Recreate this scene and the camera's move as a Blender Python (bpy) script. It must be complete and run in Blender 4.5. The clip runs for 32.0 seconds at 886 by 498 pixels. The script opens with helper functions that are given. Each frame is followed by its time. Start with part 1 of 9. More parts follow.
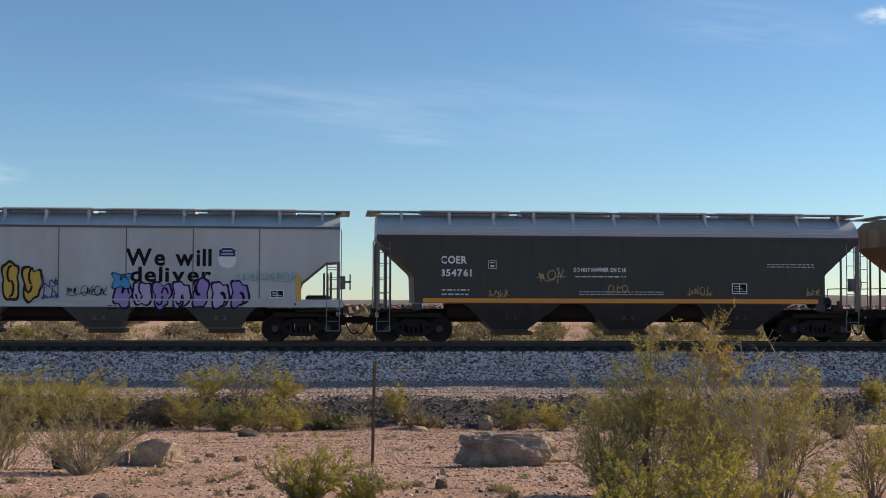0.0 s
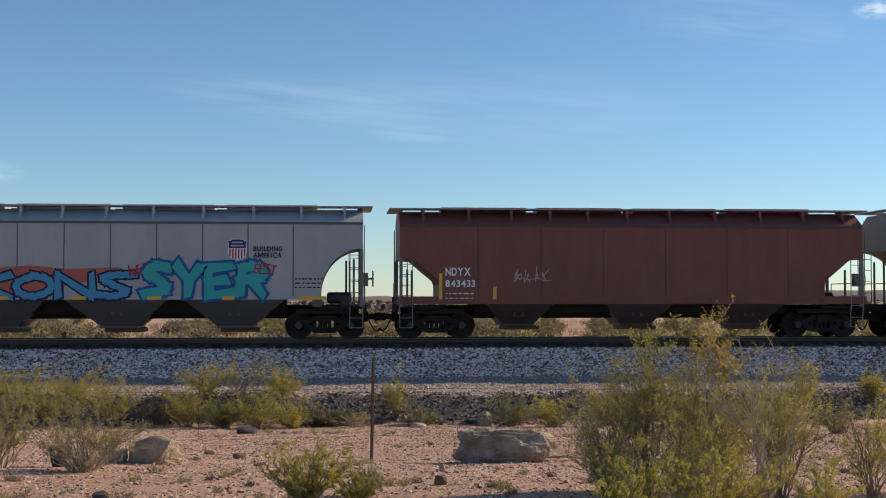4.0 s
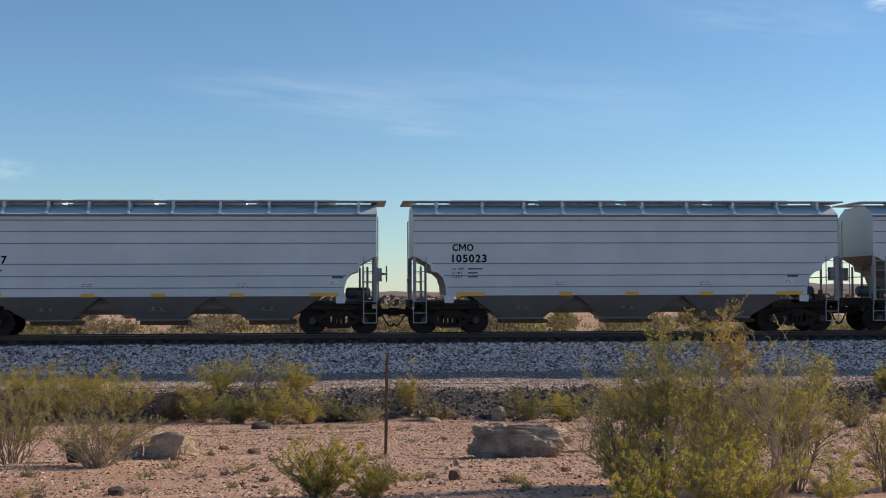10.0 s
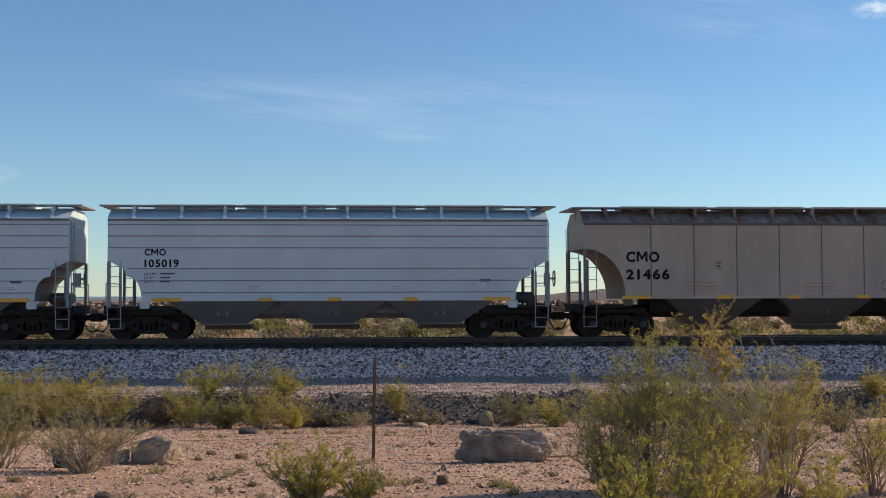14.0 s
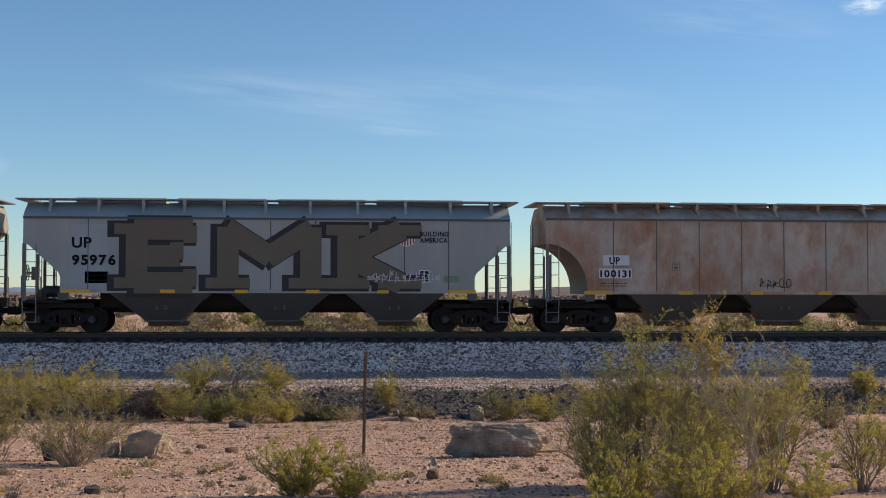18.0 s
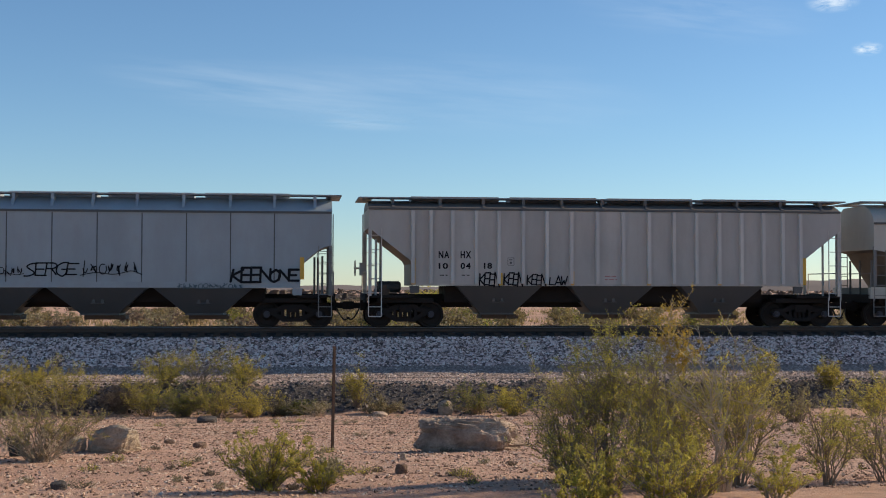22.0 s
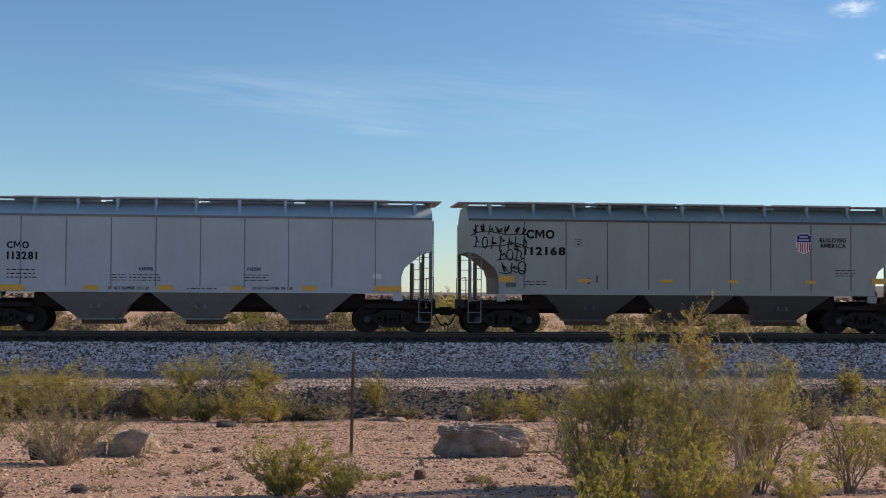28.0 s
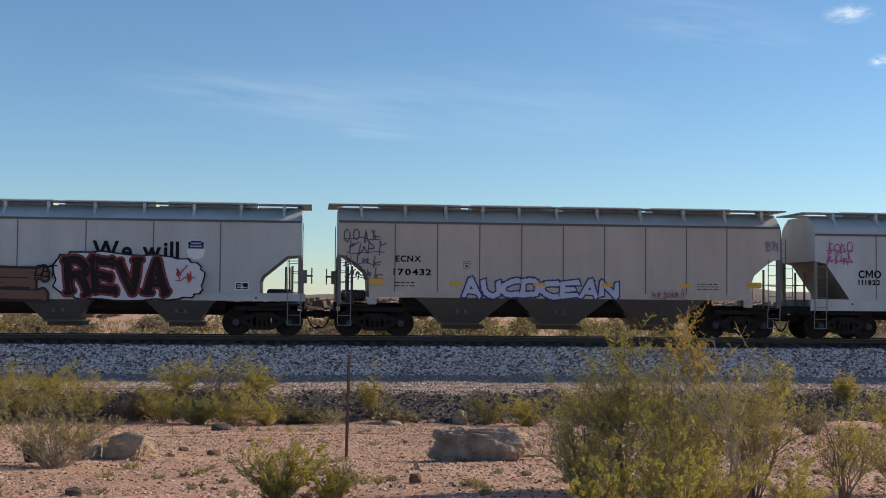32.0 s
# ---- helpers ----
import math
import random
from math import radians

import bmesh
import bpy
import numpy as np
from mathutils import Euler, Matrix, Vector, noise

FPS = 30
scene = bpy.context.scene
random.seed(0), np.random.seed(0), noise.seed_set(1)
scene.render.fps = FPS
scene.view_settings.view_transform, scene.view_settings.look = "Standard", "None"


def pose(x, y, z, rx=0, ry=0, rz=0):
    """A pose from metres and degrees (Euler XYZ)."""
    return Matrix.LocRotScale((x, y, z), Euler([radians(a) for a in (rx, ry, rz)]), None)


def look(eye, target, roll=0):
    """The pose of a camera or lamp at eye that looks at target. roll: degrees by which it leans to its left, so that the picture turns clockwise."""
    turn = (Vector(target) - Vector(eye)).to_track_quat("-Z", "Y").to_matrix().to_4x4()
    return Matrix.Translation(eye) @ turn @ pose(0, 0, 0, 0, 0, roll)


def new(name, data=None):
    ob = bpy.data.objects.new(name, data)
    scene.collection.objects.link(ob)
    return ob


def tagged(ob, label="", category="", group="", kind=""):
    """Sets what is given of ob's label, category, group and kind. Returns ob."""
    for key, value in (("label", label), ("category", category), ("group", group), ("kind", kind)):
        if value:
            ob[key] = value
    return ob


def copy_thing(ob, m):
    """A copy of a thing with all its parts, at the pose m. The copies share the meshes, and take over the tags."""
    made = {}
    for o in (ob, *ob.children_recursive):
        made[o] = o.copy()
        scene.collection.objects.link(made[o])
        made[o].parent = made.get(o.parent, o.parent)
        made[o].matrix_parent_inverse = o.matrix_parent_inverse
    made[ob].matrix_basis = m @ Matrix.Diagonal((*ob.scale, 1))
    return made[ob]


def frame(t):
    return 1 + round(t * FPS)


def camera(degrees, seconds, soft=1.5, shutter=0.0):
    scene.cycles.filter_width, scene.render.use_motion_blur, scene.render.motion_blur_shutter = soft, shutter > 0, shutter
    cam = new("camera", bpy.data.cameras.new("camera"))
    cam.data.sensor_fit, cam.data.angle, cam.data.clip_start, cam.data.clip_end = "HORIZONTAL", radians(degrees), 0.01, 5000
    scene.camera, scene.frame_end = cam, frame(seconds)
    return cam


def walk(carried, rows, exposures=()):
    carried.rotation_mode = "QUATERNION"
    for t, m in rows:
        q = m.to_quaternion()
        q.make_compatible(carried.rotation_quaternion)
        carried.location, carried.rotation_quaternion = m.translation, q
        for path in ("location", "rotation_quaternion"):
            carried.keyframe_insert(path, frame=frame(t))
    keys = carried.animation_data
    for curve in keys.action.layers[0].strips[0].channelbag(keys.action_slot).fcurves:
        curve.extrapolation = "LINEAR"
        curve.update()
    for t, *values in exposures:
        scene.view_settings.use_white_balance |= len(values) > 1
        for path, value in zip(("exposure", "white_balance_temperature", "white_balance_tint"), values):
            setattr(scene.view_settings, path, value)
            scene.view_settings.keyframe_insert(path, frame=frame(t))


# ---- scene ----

# ================= camera =================
cam = camera(38.42, 32.0, soft=1.0)
EYE = Vector((0.0, 0.0, 3.5))
TRACK_Y = 45.0      # centre line of the track, which runs along x
RAIL_Z = 2.13       # top of the rails
CAR_Z = 2.0         # datum of the cars
# seconds, degrees right of the square-on view, degrees up, degrees of lean
PATH = (
    (0, 4.774, 2.408, -0.196),
    (0.5, 4.907, 2.377, -0.201),
    (1, 4.929, 2.354, -0.156),
    (1.5, 4.810, 2.327, -0.090),
    (2, 4.773, 2.303, -0.036),
    (2.5, 4.702, 2.276, 0.016),
    (3, 4.832, 2.250, -0.007),
    (3.5, 4.773, 2.249, 0.011),
    (5.5, 5.279, 2.219, 0.027),
    (6, 5.154, 2.231, 0.073),
    (6.5, 5.026, 2.215, 0.058),
    (7, 4.906, 2.205, 0.064),
    (7.5, 4.844, 2.173, 0.127),
    (8, 4.630, 2.136, 0.141),
    (8.5, 4.355, 2.099, 0.173),
    (9, 4.428, 2.056, 0.174),
    (9.5, 4.372, 2.034, 0.181),
    (10, 4.251, 2.021, 0.213),
    (10.5, 4.289, 2.034, 0.185),
    (11, 4.264, 2.047, 0.169),
    (11.5, 4.100, 2.086, 0.193),
    (12, 4.121, 2.097, 0.238),
    (12.5, 4.332, 2.129, 0.278),
    (13, 4.546, 2.166, 0.260),
    (13.5, 4.649, 2.208, 0.195),
    (14, 4.796, 2.238, 0.167),
    (14.5, 4.922, 2.206, 0.172),
    (16.5, 5.052, 2.084, -0.013),
    (17, 5.172, 2.057, -0.022),
    (17.5, 5.152, 2.026, -0.061),
    (18, 5.188, 1.996, -0.108),
    (18.5, 5.264, 1.950, -0.107),
    (19, 5.572, 1.907, -0.054),
    (19.5, 5.755, 1.903, -0.042),
    (20, 5.850, 1.871, -0.037),
    (20.5, 6.009, 1.828, -0.008),
    (21, 6.310, 1.788, -0.021),
    (21.5, 6.460, 1.786, -0.091),
    (22, 6.585, 1.753, -0.116),
    (22.5, 6.614, 1.750, -0.122),
    (23, 6.531, 1.761, -0.144),
    (23.5, 6.718, 1.781, -0.133),
    (24, 6.763, 1.825, -0.124),
    (24.5, 6.374, 1.831, -0.074),
    (25, 6.261, 1.829, -0.044),
    (25.5, 6.156, 1.875, -0.034),
    (27.5, 5.841, 2.000, -0.274),
    (28, 5.707, 2.007, -0.333),
    (28.5, 5.792, 2.022, -0.483),
    (29, 5.705, 2.034, -0.583),
    (29.5, 5.659, 2.028, -0.593),
    (30, 5.608, 2.058, -0.597),
    (30.5, 5.732, 2.099, -0.621),
    (31, 5.801, 2.136, -0.612),
    (31.5, 5.767, 2.161, -0.532),
    (32, 5.890, 2.176, -0.534),
)


def camera_rows():
    rows = []
    for t, yaw, up, lean in PATH:
        a, b = radians(yaw), radians(up)
        way = Vector((math.sin(a) * math.cos(b), math.cos(a) * math.cos(b), math.sin(b)))
        rows.append((t, look(EYE, EYE + way * 50.0, -lean)))
    return rows


walk(cam, camera_rows(), exposures=((0.0, 0.17, 6320, 6), (32.0, 0.17, 6320, 6)))

# ================= daylight =================
SUN_AZ, SUN_EL = 77.0, 24.0     # degrees from +y towards +x, and above the horizon
world = bpy.data.worlds.new("desert_sky")
scene.world = world
world.use_nodes = True
wn = world.node_tree
sky = wn.nodes.new("ShaderNodeTexSky")
sky.sky_type = "NISHITA"
sky.sun_disc = False
sky.sun_elevation, sky.sun_rotation = radians(SUN_EL), radians(SUN_AZ)
sky.air_density, sky.dust_density, sky.ozone_density = 0.92, 0.06, 4.1
wn.nodes["Background"].inputs["Strength"].default_value = 0.110
sky_tint = wn.nodes.new("ShaderNodeMix")
sky_tint.data_type, sky_tint.blend_type = "RGBA", "MULTIPLY"
sky_tint.inputs[0].default_value, sky_tint.inputs[7].default_value = 1.0, (0.955, 0.985, 1.01, 1.0)
wn.links.new(sky.outputs[0], sky_tint.inputs[6])
wn.links.new(sky_tint.outputs[2], wn.nodes["Background"].inputs["Color"])
sun_data = bpy.data.lights.new("sun", "SUN")
sun_data.energy, sun_data.angle, sun_data.color = 5.0, radians(0.6), (1.0, 0.81, 0.58)
sun = new("sun", sun_data)
sun_way = Vector((math.sin(radians(SUN_AZ)) * math.cos(radians(SUN_EL)), math.cos(radians(SUN_AZ)) * math.cos(radians(SUN_EL)), math.sin(radians(SUN_EL))))
sun.matrix_world = look(sun_way * 400 + Vector((0, 45, 0)), (0, 45, 0))

# ================= materials =================
def tree(name):
    m = bpy.data.materials.new(name)
    m.use_nodes = True
    nt = m.node_tree
    return m, nt, nt.nodes["Principled BSDF"]


def node(nt, kind, **values):
    n = nt.nodes.new("ShaderNode" + kind)
    for key, v in values.items():
        n.inputs[key.replace("_", " ")].default_value = v
    return n


def noise_at(nt, vec, scale, detail=4.0, rough=0.6):
    n = node(nt, "TexNoise", Scale=scale, Detail=detail, Roughness=rough)
    nt.links.new(vec, n.inputs["Vector"])
    return n.outputs["Fac"]


def ramp(nt, fac, stops):
    r = nt.nodes.new("ShaderNodeValToRGB")
    e = r.color_ramp.elements
    while len(e) < len(stops):
        e.new(0.5)
    for el, (p, c) in zip(e, stops):
        el.position, el.color = p, (*c, 1.0) if len(c) == 3 else c
    nt.links.new(fac, r.inputs["Fac"])
    return r.outputs["Color"]


def grey(v):
    return (v, v, v)


def mixed(nt, fac, a, b, blend="MIX"):
    m = nt.nodes.new("ShaderNodeMix")
    m.data_type, m.blend_type = "RGBA", blend
    for slot, v in ((0, fac), (6, a), (7, b)):
        if isinstance(v, bpy.types.NodeSocket):
            nt.links.new(v, m.inputs[slot])
        elif slot == 0:
            m.inputs[slot].default_value = v
        else:
            m.inputs[slot].default_value = (*v, 1.0)
    return m.outputs[2]


def bumped(nt, bsdf, height, strength, dist):
    b = nt.nodes.new("ShaderNodeBump")
    b.inputs["Strength"].default_value, b.inputs["Distance"].default_value = strength, dist
    nt.links.new(height, b.inputs["Height"])
    nt.links.new(b.outputs[0], bsdf.inputs["Normal"])


def shade(c, k):
    return tuple(min(1.0, v * k) for v in c)


def plain(name, colour, rough=0.6, metal=0.0, vary=0.18, scale=5.0, bump=0.15, gloss=0.5):
    """A worn even surface: mottled at two scales, fine relief."""
    m, nt, b = tree(name)
    co = nt.nodes.new("ShaderNodeTexCoord").outputs["Object"]
    big, fine = noise_at(nt, co, scale * 0.25, 3), noise_at(nt, co, scale * 6, 5, 0.7)
    c = mixed(nt, big, shade(colour, 1 - vary), shade(colour, 1 + vary))
    c = mixed(nt, ramp(nt, fine, ((0.35, grey(0.0)), (0.75, grey(0.45)))), c, shade(colour, 1 - 2 * vary))
    nt.links.new(c, b.inputs["Base Color"])
    b.inputs["Roughness"].default_value, b.inputs["Metallic"].default_value = rough, metal
    b.inputs["Specular IOR Level"].default_value = gloss
    if bump:
        bumped(nt, b, fine, bump, 0.01)
    return m


def car_paint(name, colour, rust=0.0, dirt=0.35, stain=(0.20, 0.15, 0.11), rough=0.55):
    """Weathered railcar paint: streaks that run down, blotches, and rust that eats through."""
    m, nt, b = tree(name)
    tc = nt.nodes.new("ShaderNodeTexCoord").outputs["Object"]
    info = nt.nodes.new("ShaderNodeObjectInfo")
    shift = nt.nodes.new("ShaderNodeVectorMath")
    shift.operation = "MULTIPLY_ADD"
    nt.links.new(info.outputs["Random"], shift.inputs[0])
    shift.inputs[1].default_value = (37.0, 5.0, 11.0)
    nt.links.new(tc, shift.inputs[2])
    co = shift.outputs[0]
    mp = nt.nodes.new("ShaderNodeMapping")
    mp.inputs["Scale"].default_value = (1.5, 1.5, 0.42)
    nt.links.new(co, mp.inputs["Vector"])
    streak = noise_at(nt, mp.outputs[0], 1.6, 6, 0.68)
    patch = noise_at(nt, co, 0.45, 4, 0.6)
    fine = noise_at(nt, co, 14.0, 5, 0.7)
    c = mixed(nt, ramp(nt, patch, ((0.3, grey(0.0)), (0.7, grey(1.0)))), shade(colour, 0.9), shade(colour, 1.07))
    mp3 = nt.nodes.new("ShaderNodeMapping")
    mp3.inputs["Scale"].default_value = (0.75, 0.0, 0.03)
    nt.links.new(co, mp3.inputs["Vector"])
    tone = noise_at(nt, mp3.outputs[0], 1.0, 1.5, 0.5)
    c = mixed(nt, ramp(nt, tone, ((0.38, grey(min(0.55, 1.5 * dirt))), (0.62, grey(0.0)))), c, shade(colour, 0.78))
    c = mixed(nt, ramp(nt, streak, ((0.40, grey(0.0)), (0.78, grey(min(1.0, dirt * 1.15))))), c, mix3(colour, stain, 0.65))
    c = mixed(nt, ramp(nt, fine, ((0.5, grey(0.0)), (0.8, grey(0.16)))), c, shade(colour, 0.7))
    r_in = None
    if rust > 0:
        mp2 = nt.nodes.new("ShaderNodeMapping")
        mp2.inputs["Scale"].default_value = (1.0, 1.0, 0.55)
        nt.links.new(co, mp2.inputs["Vector"])
        eat = noise_at(nt, mp2.outputs[0], 1.15, 8, 0.72)
        lim = 0.74 - 0.36 * rust
        mask = ramp(nt, eat, ((lim, grey(0.0)), (lim + (0.10 if rust < 0.7 else 0.24), grey(0.9))))
        scab = mixed(nt, fine, (0.30, 0.125, 0.055), (0.16, 0.066, 0.034)) if rust < 0.7 else mixed(nt, fine, (0.42, 0.195, 0.090), (0.25, 0.110, 0.052))
        if rust > 0.5:
            c = mixed(nt, ramp(nt, noise_at(nt, co, 0.5, 5, 0.62), ((0.50, grey(0.0)), (0.68, grey(0.6)))), c, (0.34, 0.195, 0.11))
        c = mixed(nt, mask, c, scab)
        if 0.5 < rust < 0.7:
            mp4 = nt.nodes.new("ShaderNodeMapping")
            mp4.inputs["Scale"].default_value = (3.4, 1.0, 0.22)
            nt.links.new(co, mp4.inputs["Vector"])
            drip = noise_at(nt, mp4.outputs[0], 0.8, 5, 0.65)
            c = mixed(nt, ramp(nt, drip, ((0.44, grey(0.0)), (0.62, grey(0.75)))), c, (0.105, 0.050, 0.032))
            c = mixed(nt, ramp(nt, drip, ((0.32, grey(0.55)), (0.42, grey(0.0)))), c, (0.33, 0.235, 0.175))
        r_in = mixed(nt, mask, grey(rough), grey(0.85))
    nt.links.new(c, b.inputs["Base Color"])
    b.inputs["Roughness"].default_value = rough
    if r_in:
        nt.links.new(r_in, b.inputs["Roughness"])
    bumped(nt, b, fine, 0.08, 0.01)
    return m


def mix3(a, b, k):
    return tuple(x * (1 - k) + y * k for x, y in zip(a, b))


_ink = {}


def ink(colour, rough=0.85):
    """Lettering and spray paint, a little worn."""
    if colour not in _ink:
        _ink[colour] = plain("sprayed_paint", colour, rough, 0.0, 0.12, 3.0, 0.0, 0.12)
    return _ink[colour]


STEEL_DARK = plain("truck_steel", (0.026, 0.021, 0.019), 0.85, 0.0, 0.3, 6.0, 0.4, 0.2)
WHEEL_STEEL = plain("wheel_steel", (0.030, 0.024, 0.021), 0.7, 0.2, 0.25, 6.0, 0.2, 0.2)
RAIL_STEEL = plain("rail_steel", (0.085, 0.055, 0.040), 0.65, 0.3, 0.25, 4.0, 0.2)
RAIL_HEAD = plain("rail_head_steel", (0.30, 0.27, 0.25), 0.5, 1.0, 0.1, 4.0, 0.0)
TIE_WOOD = plain("creosoted_tie", (0.050, 0.038, 0.030), 0.9, 0.0, 0.3, 8.0, 0.6)
RUBBER = plain("hose_rubber", (0.02, 0.02, 0.02), 0.7)
GALV = plain("grating_steel", (0.30, 0.30, 0.31), 0.5, 0.6, 0.2, 9.0, 0.1)
YELLOW = plain("reflective_yellow", (0.72, 0.40, 0.045), 0.4, 0.0, 0.12, 5.0, 0.0)
ORANGE = plain("orange_stripe", (0.72, 0.30, 0.04), 0.45, 0.0, 0.15, 5.0, 0.0)
BLACK, WHITE, NAVY, RED = (0.015, 0.015, 0.018), (0.78, 0.78, 0.78), (0.035, 0.05, 0.17), (0.42, 0.05, 0.06)

# ================= mesh helpers =================
def mesh_of(name, verts, faces, material=None, smooth=False):
    me = bpy.data.meshes.new(name)
    me.from_pydata(verts, [], faces)
    if material:
        me.materials.append(material)
    if smooth:
        me.polygons.foreach_set("use_smooth", [True] * len(me.polygons))
    me.update()
    return me


class Soup:
    """Collects boxes, bars and prisms into one mesh."""

    def __init__(self):
        self.v, self.f = [], []

    def add(self, verts, faces):
        n = len(self.v)
        self.v += [tuple(p) for p in verts]
        self.f += [tuple(n + i for i in q) for q in faces]
        return self

    def box(self, x0, y0, z0, x1, y1, z1, bevel=0.0):
        if bevel:
            b = bevel
            ring = [(x0 + b, y0), (x1 - b, y0), (x1, y0 + b), (x1, y1 - b), (x1 - b, y1), (x0 + b, y1), (x0, y1 - b), (x0, y0 + b)]
            return self.prism([(p[0], p[1]) for p in ring], z0, z1, "z")
        v = [(x, y, z) for x in (x0, x1) for y in (y0, y1) for z in (z0, z1)]
        return self.add(v, [(0, 1, 3, 2), (4, 6, 7, 5), (0, 4, 5, 1), (2, 3, 7, 6), (0, 2, 6, 4), (1, 5, 7, 3)])

    def prism(self, ring, a, b, axis="y"):
        """A polygon in the plane across the axis, drawn out from a to b."""
        put = {"y": lambda p, k: (p[0], k, p[1]), "z": lambda p, k: (p[0], p[1], k), "x": lambda p, k: (k, p[0], p[1])}[axis]
        n = len(ring)
        v = [put(p, a) for p in ring] + [put(p, b) for p in ring]
        f = [tuple(range(n)), tuple(range(2 * n - 1, n - 1, -1))]
        f += [(i, n + i, n + (i + 1) % n, (i + 1) % n) for i in range(n)]
        return self.add(v, f)

    def bar(self, p, q, r, sides=6, r2=None):
        p, q = Vector(p), Vector(q)
        d = (q - p).normalized()
        u = d.orthogonal().normalized()
        w = d.cross(u)
        r2 = r if r2 is None else r2
        v = []
        for k in range(sides):
            a = 2 * math.pi * k / sides
            o = u * math.cos(a) + w * math.sin(a)
            v += [p + o * r, q + o * r2]
        f = [(2 * k, 2 * ((k + 1) % sides), 2 * ((k + 1) % sides) + 1, 2 * k + 1) for k in range(sides)]
        f += [tuple(2 * k for k in range(sides - 1, -1, -1)), tuple(2 * k + 1 for k in range(sides))]
        return self.add(v, f)

    def pipe(self, pts, r, sides=6):
        for a, b in zip(pts, pts[1:]):
            self.bar(a, b, r, sides)
        return self

    def lathe(self, profile, y0=0.0, sides=24):
        """A ring of (y, radius) turned round the y axis."""
        n = len(profile)
        v = []
        for k in range(sides):
            a = 2 * math.pi * k / sides
            v += [(r * math.cos(a), y0 + y, r * math.sin(a)) for y, r in profile]
        f = [(k * n + i, k * n + i + 1, ((k + 1) % sides) * n + i + 1, ((k + 1) % sides) * n + i) for k in range(sides) for i in range(n - 1)]
        return self.add(v, f)

    def mesh(self, name, material=None, smooth=False):
        me = mesh_of(name, self.v, self.f, material, smooth)
        bm = bmesh.new()
        bm.from_mesh(me)
        bmesh.ops.recalc_face_normals(bm, faces=bm.faces)
        bm.to_mesh(me)
        bm.free()
        return me


def part(name, me, parent, label="", material=None, m=None):
    ob = new(name, me)
    ob.parent = parent
    if m is not None:
        ob.matrix_basis = m
    if material is not None:
        ob.material_slots[0].link = "OBJECT"
        ob.material_slots[0].material = material
    if label:
        ob["label"] = label
    return ob


# ================= lettering =================
_glyphs = {}


def glyph(ch, fat=0.0, lean=0.0):
    """The flat outline of one letter in the built-in font, fattened and leaned."""
    key = (ch, fat, lean)
    if key not in _glyphs:
        if ch in "Mm" and fat > 0:
            s, t = 0.13 + fat, 0.16 + fat
            v = np.array([(0, 0), (0, 0.73), (t, 0.73), (0.42, 0.36), (0.84 - t, 0.73), (0.84, 0.73), (0.84, 0), (0.84 - s, 0), (0.84 - s, 0.47), (0.42, 0.11 - fat), (s, 0.47), (s, 0)], float)
            v[:, 0] += lean * v[:, 1]
            _glyphs[key] = (np.c_[v, np.zeros(len(v))], [tuple(range(12))])
        else:
            cu = bpy.data.curves.new("word", "FONT")
            cu.body, cu.offset, cu.shear, cu.resolution_u, cu.fill_mode = ch, fat, lean, 3, "FRONT"
            ob = bpy.data.objects.new("word", cu)
            me = ob.to_mesh()
            v = np.array([q.co[:] for q in me.vertices])
            f = [tuple(q.vertices) for q in me.polygons]
            ob.to_mesh_clear()
            bpy.data.objects.remove(ob)
            bpy.data.curves.remove(cu)
            _glyphs[key] = (v, f)
    return _glyphs[key]


def glyphs(text, fat=0.0, lean=0.0):
    """A word, its letters set side by side with even gaps."""
    vs, fs, x, n = [], [], 0.0, 0
    for ch in text:
        if ch == " ":
            x += 0.32
            continue
        v, f = glyph(ch, fat, lean)
        lo, hi = v[:, 0].min(), v[:, 0].max()
        narrow = 0.10 if ch in "1I" else 0.0
        vs.append(v + np.array((x - lo + narrow, 0, 0)))
        fs += [tuple(n + i for i in q) for q in f]
        n += len(v)
        x += hi - lo + 0.10 + 2 * narrow
    return np.vstack(vs), fs


SIDE = -1.6          # the near side of a car, in its own space
COATS = [0]          # how many coats of spray lie on the present car


def coat():
    COATS[0] += 1
    return 0.008 + 0.0045 * COATS[0]


def lay(name, car, pts, faces, colour, lift, label=""):
    me = mesh_of(name, [(p[0], SIDE - lift, p[1]) for p in pts], faces, ink(colour))
    return part(name, me, car, label)


def fit_box(v, box, ref=None):
    ref = v if ref is None else ref
    a, b = ref[:, :2].min(0), ref[:, :2].max(0)
    k = np.array([(box[2] - box[0]) / (b[0] - a[0]), (box[3] - box[1]) / (b[1] - a[1])])
    return (v[:, :2] - a) * k + np.array(box[:2])


def mark(car, text, u0, z0, u1, z1, colour=BLACK, fat=0.0):
    v, f = glyphs(text, fat + 0.022)
    lift = 0.007 if COATS[0] == 0 else coat()
    v = fit_box(v, (u0, z0, u1, z1))
    if z1 - z0 < 0.17:
        return lay("lettering", car, v, f, colour, lift)
    groups, n = [], 0       # large letters are parts of their own
    for ch in text.replace(" ", ""):
        count, faces = len(glyph(ch, fat + 0.022)[0]), len(glyph(ch, fat + 0.022)[1])
        groups.append((n, count, faces))
        n += count
    at = 0
    for first, count, faces in groups:
        lay("letter", car, v[first:first + count], [tuple(i - first for i in q) for q in f[at:at + faces]], colour, lift)
        at += faces


